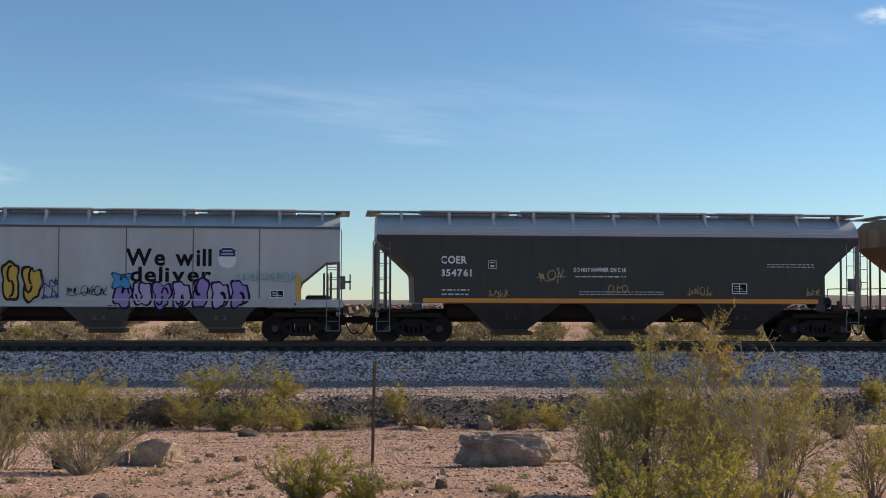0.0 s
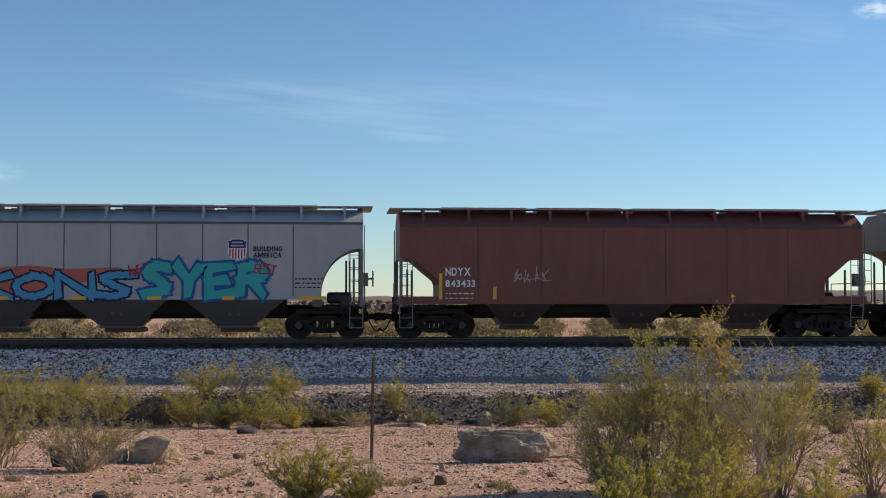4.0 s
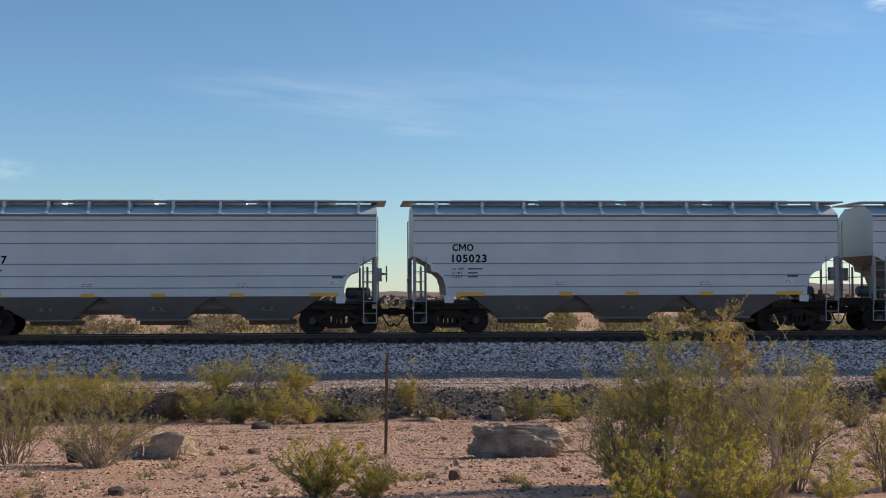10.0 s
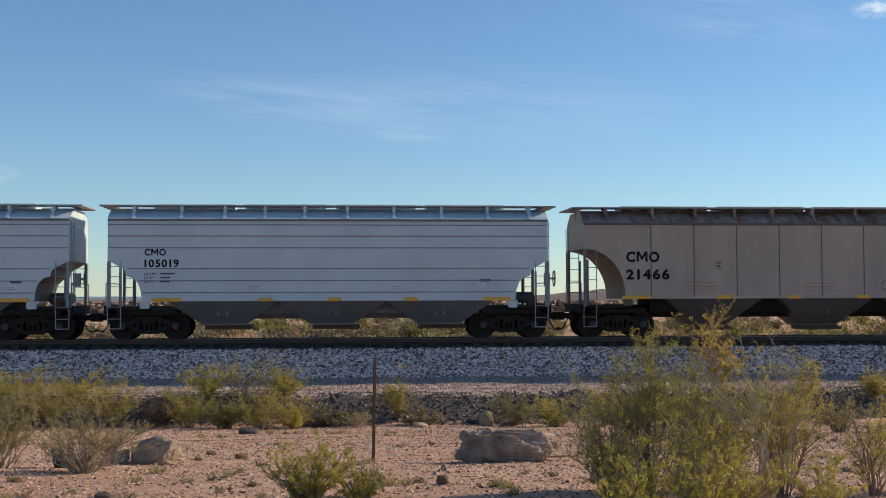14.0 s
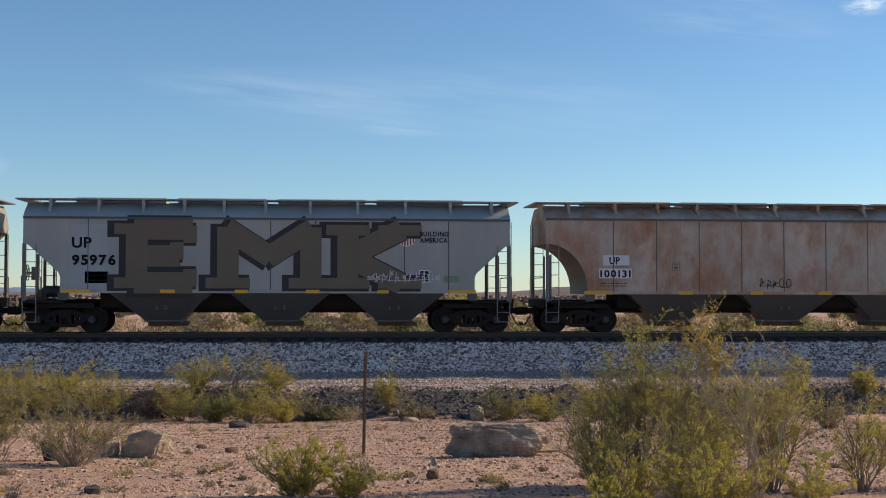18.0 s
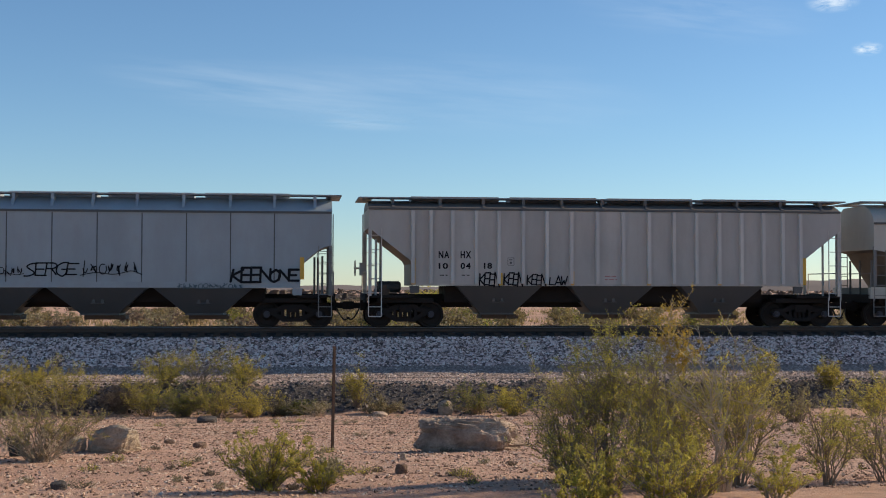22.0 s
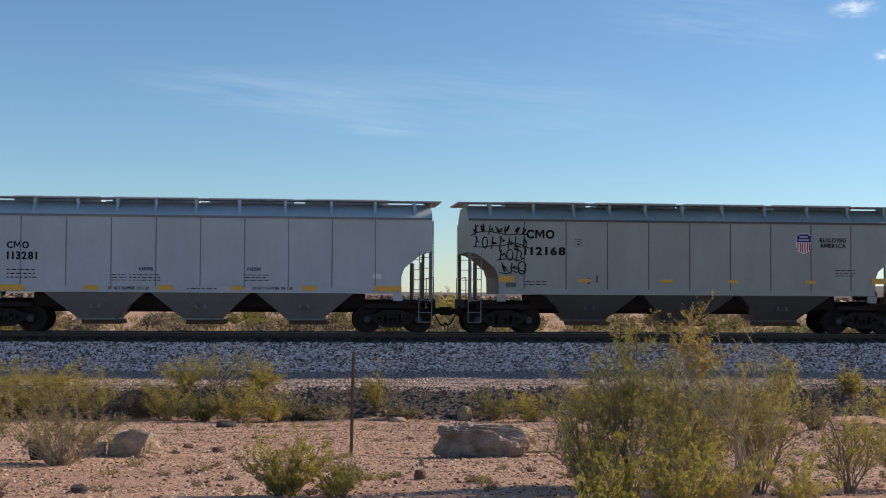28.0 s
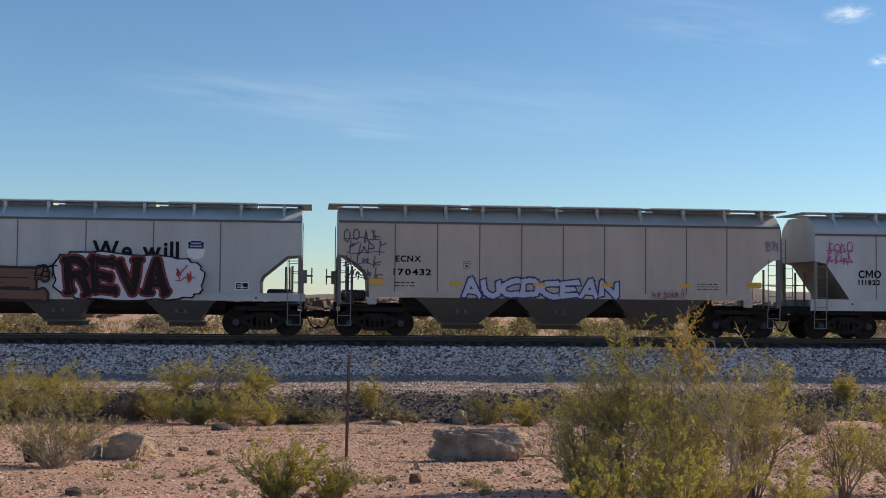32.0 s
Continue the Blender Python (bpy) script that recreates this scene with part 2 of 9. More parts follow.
def tag(car, text, u0, z0, u1, z1, colour=BLACK, fat=0.0):
    """A quick spray-can tag: thin leaning letters on a wavy line."""
    rnd = random.Random(text + "tag")
    h, base, s = z1 - z0, coat(), Soup()
    step = (u1 - u0) / len(text)
    for n, ch in enumerate(text):
        if ch == " ":
            continue
        lo, hi, lean = z0 + h * rnd.uniform(-0.08, 0.15), z1 + h * rnd.uniform(-0.15, 0.1), rnd.uniform(0.0, 0.22)
        for line in bone_lines(ch):
            spray(s, [(u0 + step * (n - 0.02 + 1.04 * q) + lean * h * (r - 0.5), lo + (hi - lo) * r) for q, r in line], min(0.085, max(0.042, 0.11 * h)) + fat, base)
    return part("graffiti_tag", mesh_of("graffiti_tag", s.v, s.f, ink(colour)), car)


# the bones of sprayed capitals: strokes through points on a grid of a (low left) to y (high right), five across and five up
BONES = {"A": "awe gi", "B": "au uxtnk knjda", "C": "ywpfce", "D": "au uxtjda", "E": "yu ua ae kn", "F": "yu ua kn", "G": "ywpfcdj mo oj", "H": "au ye ko", "I": "wc", "J": "ydbf", "K": "au yk ke",
         "L": "uae", "M": "aumye", "N": "auey", "O": "wpfcjtw", "P": "au uxtnk", "Q": "wpfcjtw ie", "R": "au uxtnk me", "S": "ywpmjca", "T": "uy wc", "U": "ufcjy", "V": "ucy",
         "W": "ubmdy", "X": "ue ya", "Y": "umy mc", "Z": "uyae", "2": "pwtma ae"}


def bone_lines(ch):
    out = []
    for run in BONES.get(ch.upper(), "au ye ko").split():
        pts = [((ord(q) - 97) % 5 / 4, (ord(q) - 97) // 5 / 4) for q in run]
        if ch.upper() in "BCDGJOPQRSU2" and len(pts) > 2:
            for _ in range(2):      # corner cutting rounds the bowls
                new_pts = [pts[0]]
                for (x0, y0), (x1, y1) in zip(pts, pts[1:]):
                    new_pts += [(0.75 * x0 + 0.25 * x1, 0.75 * y0 + 0.25 * y1), (0.25 * x0 + 0.75 * x1, 0.25 * y0 + 0.75 * y1)]
                pts = new_pts + [pts[-1]]
        out.append(pts)
    return out


def spray(soup, pts, width, lift):
    """One sprayed stroke: a band with round joints; pieces lie a hair above one another."""
    n = 10
    for k, ((x0, z0), (x1, z1)) in enumerate(zip(pts, pts[1:])):
        y = SIDE - lift - 0.00011 * (len(soup.f) % 26)
        d = Vector((x1 - x0, z1 - z0))
        if d.length < 1e-5:
            continue
        a0 = math.atan2(d.y, d.x)
        ring = [(x1 + width / 2 * math.cos(a0 - math.pi / 2 + math.pi * i / n), y, z1 + width / 2 * math.sin(a0 - math.pi / 2 + math.pi * i / n)) for i in range(n + 1)]
        ring += [(x0 + width / 2 * math.cos(a0 + math.pi / 2 + math.pi * i / n), y, z0 + width / 2 * math.sin(a0 + math.pi / 2 + math.pi * i / n)) for i in range(n + 1)]
        soup.add(ring, [tuple(range(len(ring)))])


def wedge(soup, pts, width, grow, lift, seed):
    """Angular spray-can strokes: each leg is a wedge with slanted, pointed ends."""
    for k, ((x0, z0), (x1, z1)) in enumerate(zip(pts, pts[1:])):
        d = Vector((x1 - x0, z1 - z0))
        if d.length < 1e-5:
            continue
        d.normalize()
        n = Vector((-d.y, d.x))
        y = SIDE - lift - 0.00011 * (len(soup.f) % 26)
        a, b = (0.66, 0.42) if (k + seed) % 2 else (0.42, 0.66)
        tip = 0.30 * width
        p, q = Vector((x0, z0)) - d * (0.3 * width + grow), Vector((x1, z1)) + d * (0.3 * width + grow)
        ring = [p + n * (a * width + grow) - d * tip, p - n * (a * width + grow) + d * 0.4 * tip, q - n * (b * width + grow) + d * tip, q + n * (b * width + grow) - d * 0.4 * tip]
        soup.add([(r.x, y, r.y) for r in ring], [(0, 1, 2, 3)])


def piece(car, text, u0, z0, u1, z1, fill, edge, fat=0.215, rim=0.24, sharp=False):
    """Graffiti lettering: fat rounded letters with an outline, each tilted and stretched in its own way and pushed against the next."""
    rnd = random.Random(text)
    h = z1 - z0
    share = [0.45 if ch in "I" else 1.25 if ch in "MW" else 1.0 for ch in text]
    unit = (u1 - u0) / sum(share)
    thick = min(fat * h, 0.30 * unit)
    edge_w = min(rim * thick, 0.075) + 0.015
    back, front, pen = coat(), coat(), coat()
    x = u0
    for n, (ch, s) in enumerate(zip(text, share)):
        w = unit * s
        pad = thick / 2 + edge_w * 0.5
        a, b = x + pad * 0.8, x + w - pad * 0.8
        lo, hi = z0 + pad + h * rnd.uniform(-0.02, 0.05), z1 - pad - h * rnd.uniform(-0.02, 0.07)
        tilt = rnd.uniform(-0.08, 0.12)
        x += w
        outer, inner, flick = Soup(), Soup(), Soup()
        for line in bone_lines(ch):
            pts = [(a + (b - a) * q + tilt * h * (r - 0.5) + 0.04 * h * math.sin(3 * r + n), lo + (hi - lo) * r + 0.04 * h * math.sin(4 * q + 2 * n)) for q, r in line]
            long = [pts[0]]         # an unsteady hand
            for (x0, y0), (x1, y1) in zip(pts, pts[1:]):
                long += [((x0 + x1) / 2 + rnd.uniform(-0.12, 0.12) * thick, (y0 + y1) / 2 + rnd.uniform(-0.12, 0.12) * thick), (x1, y1)] if math.hypot(x1 - x0, y1 - y0) > 1.5 * thick else [(x1, y1)]
            if sharp:               # straight cuts that swell towards one end
                for soup, grow, lift in ((outer, edge_w, back), (inner, 0.0, front)):
                    wedge(soup, pts, thick, grow, lift, n)
                continue
            runs = [(long, 1.0)]
            for (ex, ez), (px, pz) in ((long[0], long[1]), (long[-1], long[-2])):       # flared ends
                dx, dz = ex - px, ez - pz
                d = math.hypot(dx, dz) or 1.0
                k = thick * rnd.uniform(0.25, 0.55)
                runs.append(([(ex - dz / d * k, ez + dx / d * k), (ex + dx / d * 0.2 * thick + dz / d * k, ez + dz / d * 0.2 * thick - dx / d * k)], 0.62))
            for run_pts, share_w in runs:
                spray(outer, run_pts, thick * share_w + 2 * edge_w, back)
                spray(inner, run_pts, thick * share_w, front)
            m = len(long) // 2
            (x0, y0), (x1, y1) = long[m - 1], long[m]
            spray(flick, [(x0 + 0.25 * thick, y0), (x0 * 0.4 + x1 * 0.6 + 0.2 * thick, y0 * 0.4 + y1 * 0.6)], max(0.018, thick * 0.10), pen)
        if flick.f:
            part("graffiti_stroke", mesh_of("graffiti_stroke", flick.v, flick.f, ink(mix3(edge, fill, 0.35))), car)
        part("graffiti_outline", mesh_of("graffiti_outline", outer.v, outer.f, ink(edge)), car)
        part("graffiti_letter", mesh_of("graffiti_letter", inner.v, inner.f, ink(fill)), car)


def blocks(car, text, u0, z0, u1, z1, fill, edge, cast=0.0):
    """Graffiti in straight block capitals, with an outline and, where cast is given, a dark shape thrown to one side."""
    h = z1 - z0
    rnd = random.Random(text)
    widths = [np.ptp(glyph(ch, 0.065)[0][:, 0]) + 0.02 for ch in text]
    scale = (u1 - u0) / sum(widths)
    back, rim, front = coat(), coat(), coat()
    x = u0
    for n, (ch, w) in enumerate(zip(text, widths)):
        a, b = x, x + w * scale
        x = b
        lo, hi = z0 + h * rnd.uniform(0.0, 0.04), z1 - h * rnd.uniform(0.0, 0.04)
        outer, fo = glyph(ch, 0.065)
        inner, fi = glyph(ch, 0.025)
        if cast:
            lay("graffiti_shadow", car, fit_box(outer, (a + cast, lo - cast * 0.4, b + cast, hi - cast * 0.4), outer), fo, edge, back + 0.001 * (n % 2))
        lay("graffiti_outline", car, fit_box(outer, (a, lo, b, hi), outer), fo, edge, rim + 0.001 * (n % 2))
        lay("graffiti_letter", car, fit_box(inner, (a, lo, b, hi), outer), fi, fill, front + 0.001 * (n % 2))


def slab(car, text, u0, z0, u1, z1, fill, edge, stroke, rim, shift=0.0, serif=0.0):
    """Graffiti capitals with slab serifs: straight bars, a foot and a cap on every upright, an outline thrown a little to one side."""
    back, front = coat(), coat()
    share = [0.62 if ch == "I" else 1.35 if ch == "M" else 1.0 for ch in text]
    gap = stroke * 0.18
    unit = (u1 - u0 - gap * (len(text) - 1)) / sum(share)
    serif = serif or stroke * 0.45
    x = u0
    for ch, k in zip(text, share):
        w = unit * k
        a, b, lo, hi = x + stroke / 2 + serif * 0.6, x + w - stroke / 2 - serif * 0.6, z0 + stroke * 0.3, z1 - stroke * 0.3
        x += w + gap
        bars = []
        for line in bone_lines(ch):
            pts = [(a + (b - a) * q, lo + (hi - lo) * r) for q, r in line]
            bars += [(p, q, stroke) for p, q in zip(pts, pts[1:])]
            for p, q in ((pts[0], pts[1]), (pts[-1], pts[-2])):
                foot = min(abs(p[1] - lo), abs(p[1] - hi)) < 0.02
                if ch in "EFTSCG" and abs(p[0] - q[0]) > abs(p[1] - q[1]):      # arms end in upright ticks
                    up = -1 if p[1] > 0.5 * (lo + hi) + 0.02 else 1
                    bars.append(((p[0], p[1] - 0.2 * up * serif), (p[0], p[1] + up * serif * 1.2), stroke * 0.62))
                elif foot:
                    z = lo if abs(p[1] - lo) < abs(p[1] - hi) else hi
                    bars.append(((p[0] - stroke / 2 - serif, z), (p[0] + stroke / 2 + serif, z), stroke * 0.5))
        for name, colour, lift, grow, off in (("graffiti_outline", edge, back, rim, shift), ("graffiti_letter", fill, front, 0.0, 0.0)):
            soup = Soup()
            for (p, q, wide) in bars:
                d = Vector((q[0] - p[0], q[1] - p[1]))
                if d.length < 1e-5:
                    continue
                d.normalize()
                n, e = Vector((-d.y, d.x)) * (wide / 2 + grow), d * (grow + wide * 0.12)
                y = SIDE - lift - 0.00011 * (len(soup.f) % 26)
                soup.add([(p[0] - e.x + n.x + off, y, p[1] - e.y + n.y), (p[0] - e.x - n.x + off, y, p[1] - e.y - n.y), (q[0] + e.x - n.x + off, y, q[1] + e.y - n.y), (q[0] + e.x + n.x + off, y, q[1] + e.y + n.y)], [(0, 1, 2, 3)])
            part(name, mesh_of(name, soup.v, soup.f, ink(colour)), car)


def cloud_ground(car, u0, z0, u1, z1, fill, edge, seed, tilt=0.0, rim=0.06):
    """A sprayed cloud behind a piece: one scalloped shape with a dark outline."""
    rnd = random.Random(seed)
    back, front = coat(), coat()
    cx, cz, w, h = 0.5 * (u0 + u1), 0.5 * (z0 + z1), 0.5 * (u1 - u0), 0.5 * (z1 - z0)
    n, ring, ph = 120, [], rnd.uniform(0, 6)
    for i in range(n):
        a = 2 * math.pi * i / n
        ca, sa = math.cos(a), math.sin(a)
        x, z = math.copysign(abs(ca) ** 0.55, ca), math.copysign(abs(sa) ** 0.5, sa)
        puff = 0.07 * abs(math.sin(7.5 * a + ph)) + 0.02 * math.sin(23 * a)
        ring.append((cx + x * w * (0.95 + 0.5 * puff), cz + z * h * (0.92 + puff) - tilt * x * h * (0.5 + 0.5 * z)))
    lay("graffiti_outline", car, ring, [tuple(range(n))], edge, back)
    lay("graffiti_ground", car, [(x + (cx - x) * rim / w, z + (cz - z) * rim / h) for x, z in ring], [tuple(range(n))], fill, front)


def ring_mark(car, u, z, radius, colour, width=0.022):
    """A faded round stencil with two short lines of print in it."""
    soup = Soup()
    ribbon(soup, [(u + radius * math.cos(2 * math.pi * i / 28), z + radius * math.sin(2 * math.pi * i / 28)) for i in range(29)], width, 0.007)
    part("round_stencil", soup.mesh("round_stencil", ink(colour)), car)
    for k in (-1, 1):
        panel(car, u - 0.55 * radius, z + 0.2 * k * radius - 0.015, u + 0.55 * radius, z + 0.2 * k * radius + 0.015, colour, "small_print", 0.007)


def blobs(car, count, u0, z0, u1, z1, fill, edge, fill2=None, seed=1, inner=2):
    """A graffiti piece that cannot be read: overlapping swollen shapes with outlines and inner strokes."""
    rnd = random.Random(seed)
    w, h = (u1 - u0) / count, z1 - z0
    back, front, pen = coat(), coat(), coat()
    for k in range(count):
        cx, cz = u0 + (k + 0.5) * w, z0 + h * (0.5 + rnd.uniform(-0.05, 0.05))
        n, ph = 36, rnd.uniform(0, 6)
        lobes, deep = rnd.choice((2, 3, 3, 4)), rnd.uniform(0.10, 0.2)
        ring = []
        for i in range(n):
            a = 2 * math.pi * i / n
            ca, sa = math.cos(a), math.sin(a)
            e = 1.0 / max(abs(ca), abs(sa)) ** 0.7
            r = e * (0.86 + deep * math.sin(lobes * a + ph) + 0.05 * math.sin(7 * a + 2 * ph))
            ring.append((ca * r, sa * r))
        edge_w = min(0.07 * h, 0.09)
        gx, gz = 1 - edge_w / (0.56 * w), 1 - edge_w / (0.48 * h)
        for name, kx, kz, lift, colour in (("graffiti_outline", 1.0, 1.0, back, edge), ("graffiti_letter", gx, gz, front, fill2 if fill2 and k % 2 else fill)):
            lay(name, car, [(cx + x * w * 0.56 * kx, cz + z * h * 0.48 * kz) for x, z in ring], [tuple(range(n))], colour, lift + 0.0012 * (k % 2))
        if not inner:
            continue
        strokes = Soup()
        for _ in range(inner):
            a0 = rnd.uniform(0, 6)
            px, pz = cx + 0.16 * w * math.cos(a0), cz + 0.18 * h * math.sin(a0)
            ribbon(strokes, [(px + 0.16 * w * math.cos(a0 + 0.7 * j), pz + 0.2 * h * math.sin(a0 + 0.7 * j)) for j in range(5)], edge_w * 0.8, pen)
        part("graffiti_stroke", strokes.mesh("graffiti_stroke", ink(edge)), car)


def ribbon(soup, pts, width, lift):
    for a, b in zip(pts, pts[1:]):
        d = Vector((b[0] - a[0], b[1] - a[1]))
        if d.length < 1e-6:
            continue
        d.normalize()
        n = Vector((-d.y, d.x)) * width * 0.5
        e = d * width * 0.35
        soup.add([(a[0] - e.x + n.x, SIDE - lift, a[1] - e.y + n.y), (a[0] - e.x - n.x, SIDE - lift, a[1] - e.y - n.y),
                  (b[0] + e.x - n.x, SIDE - lift, b[1] + e.y - n.y), (b[0] + e.x + n.x, SIDE - lift, b[1] + e.y + n.y)], [(0, 1, 2, 3)])


def smooth_line(pts, rounds=3):
    for _ in range(rounds):
        cut = [pts[0]]
        for (x0, y0), (x1, y1) in zip(pts, pts[1:]):
            cut += [(0.75 * x0 + 0.25 * x1, 0.75 * y0 + 0.25 * y1), (0.25 * x0 + 0.75 * x1, 0.25 * y0 + 0.75 * y1)]
        pts = cut + [pts[-1]]
    return pts


def scrawl(car, u0, z0, u1, z1, colour=BLACK, seed=1, width=0.0):
    """A tag that cannot be read: uneven looping pen strokes, some crossed, some underlined."""
    rnd = random.Random(seed)
    s = Soup()
    w, h = u1 - u0, z1 - z0
    base = coat()
    width = width or min(0.040, max(0.026, 0.07 * min(h, 1.2 * w)))
    rows = max(1, int(round(h / 0.42))) if h > 0.5 else 1
    for row in range(rows):
        rh = h / rows
        r0, r1 = z0 + rh * (row - 0.08), z0 + rh * (row + 1.08)
        letters = max(2, int(w / max(0.16, 0.60 * min(rh, 0.7))))
        lw = w / letters
        shift = rnd.uniform(-0.3, 0.3) * lw if rows > 1 else 0.0
        for k in range(letters):
            x = u0 + k * lw + shift
            wide = lw * rnd.uniform(0.8, 1.3)
            lo, hi = r0 + rh * rnd.uniform(0.0, 0.22), r1 - rh * rnd.uniform(0.0, 0.28)
            style = rnd.random()
            if style < 0.18:        # a bowl
                ring = [(x + wide * (0.5 + 0.42 * math.cos(q)), lo + (hi - lo) * (0.5 + 0.5 * math.sin(q))) for q in (1.0, 2.0, 3.0, 4.0, 5.0, 6.0, 6.9)]
                spray(s, smooth_line(ring, 1), width, base)
            elif style < 0.6:       # a stem and an arm
                xs = x + wide * rnd.uniform(0.15, 0.35)
                spray(s, [(xs, lo), (xs + 0.1 * rh, hi)], width, base)
                spray(s, smooth_line([(xs + 0.1 * rh * rnd.uniform(-1, 1), hi - (hi - lo) * rnd.choice((0.0, 0.5, 1.0))), (x + wide * rnd.uniform(0.4, 1.1), lo + (hi - lo) * rnd.random()), (xs + wide * rnd.uniform(-0.1, 0.4), lo + (hi - lo) * rnd.uniform(0.2, 0.8)), (x + wide * rnd.uniform(0.7, 1.1), lo + (hi - lo) * rnd.random())], 2), width, base)
            else:                   # a free loop
                pts = [(x + wide * rnd.uniform(0.0, 1.0), lo + (hi - lo) * (j % 2 * 0.75 + rnd.uniform(0.0, 0.25))) for j in range(6)]
                spray(s, smooth_line(pts, 2), width, base)
        spray(s, smooth_line([(u0 + w * j / 6 + shift, r0 + rh * rnd.uniform(0.08, 0.5)) for j in range(7)], 2), width * 0.8, base)
    part("graffiti_tag", mesh_of("graffiti_tag", s.v, s.f, ink(colour)), car)


def print_lines(car, count, u0, z0, u1, z1, colour=BLACK, seed=0):
    """Small print as plain bars."""
    rnd = random.Random(seed)
    s = Soup()
    step = (z1 - z0) / max(count, 1)
    for k in range(count):
        z = z0 + (k + 0.2) * step
        x = u0
        while x < u1 - 0.05:
            w = min(rnd.uniform(0.06, 0.20), u1 - x)
            s.add([(x, SIDE - 0.007, z), (x + w, SIDE - 0.007, z), (x + w, SIDE - 0.007, z + step * 0.28), (x, SIDE - 0.007, z + step * 0.28)], [(0, 1, 2, 3)])
            x += w + 0.05
    tagged(part("small_print", s.mesh("small_print", ink(colour)), car), "small stencilled print", kind="stuff")


def load_marks(car, u0, z0, u1, z1, figures=None):
    """Three rows of small capitals: load limit, light weight, volume; figures that cannot be read stay bars."""
    h = (z1 - z0) / 3
    w = u1 - u0
    for k, (word, wide) in enumerate((("LD LMT", 0.40), ("LT WT", 0.33), ("CU FT", 0.33))):
        z = z1 - (k + 0.80) * h
        mark(car, word, u0, z, u0 + wide * w, z + 0.58 * h, BLACK, 0.0)
        if figures:
            mark(car, figures[k], u0 + (0.48 if k == 0 else 0.50) * w, z, u0 + (1.0 if k == 0 else 0.82) * w, z + 0.58 * h, BLACK, 0.0)
        else:
            panel(car, u0 + 0.50 * w, z + 0.02, u0 + (0.98 if k == 0 else 0.82) * w, z + 0.50 * h, (0.10, 0.105, 0.11), "small_print", 0.007)


def panel(car, u0, z0, u1, z1, colour, name="painted_patch", lift=0.005):
    return lay(name, car, [(u0, z0), (u1, z0), (u1, z1), (u0, z1)], [(0, 1, 2, 3)], colour, lift)


def data_box(car, u0, z0, u1, z1, ground=BLACK, line=WHITE):
    """Stencilled data panel: dark squares with a light frame."""
    panel(car, u0, z0, u1, z1, line, "stencil_frame", 0.006)
    m, t = 0.5 * (u0 + u1), 0.03
    panel(car, u0 + t, z0 + t, m - t / 2, z1 - t, ground, "stencil_panel", 0.009)
    panel(car, m + t / 2, z0 + t, u1 - t, z1 - t, ground, "stencil_panel", 0.009)
    print_lines_on(car, u0 + 2 * t, z0 + 2 * t, u1 - 2 * t, z1 - 2 * t, line)


def print_lines_on(car, u0, z0, u1, z1, colour):
    s = Soup()
    for k in range(3):
        z = z0 + (z1 - z0) * (k + 0.3) / 3
        s.add([(u0, SIDE - 0.012, z), (u1 - 0.1 * k, SIDE - 0.012, z), (u1 - 0.1 * k, SIDE - 0.012, z + 0.02), (u0, SIDE - 0.012, z + 0.02)], [(0, 1, 2, 3)])
    tagged(part("small_print", s.mesh("small_print", ink(colour)), car), "small stencilled print", kind="stuff")


def square_mark(car, u0, z0, u1, z1, colour=(0.10, 0.10, 0.105)):
    """A small stencilled square with a mark in it."""
    s = Soup()
    t = 0.016
    for a, b, c, d in ((u0, z0, u1, z0 + t), (u0, z1 - t, u1, z1), (u0, z0, u0 + t, z1), (u1 - t, z0, u1, z1), (u0 + 0.08, z0 + 0.06, u1 - 0.08, z0 + 0.13), (u0 + 0.06, z1 - 0.09, u1 - 0.06, z1 - 0.06)):
        s.add([(a, SIDE - 0.007, b), (c, SIDE - 0.007, b), (c, SIDE - 0.007, d), (a, SIDE - 0.007, d)], [(0, 1, 2, 3)])
    part("stencil_square", s.mesh("stencil_square", ink(colour)), car)


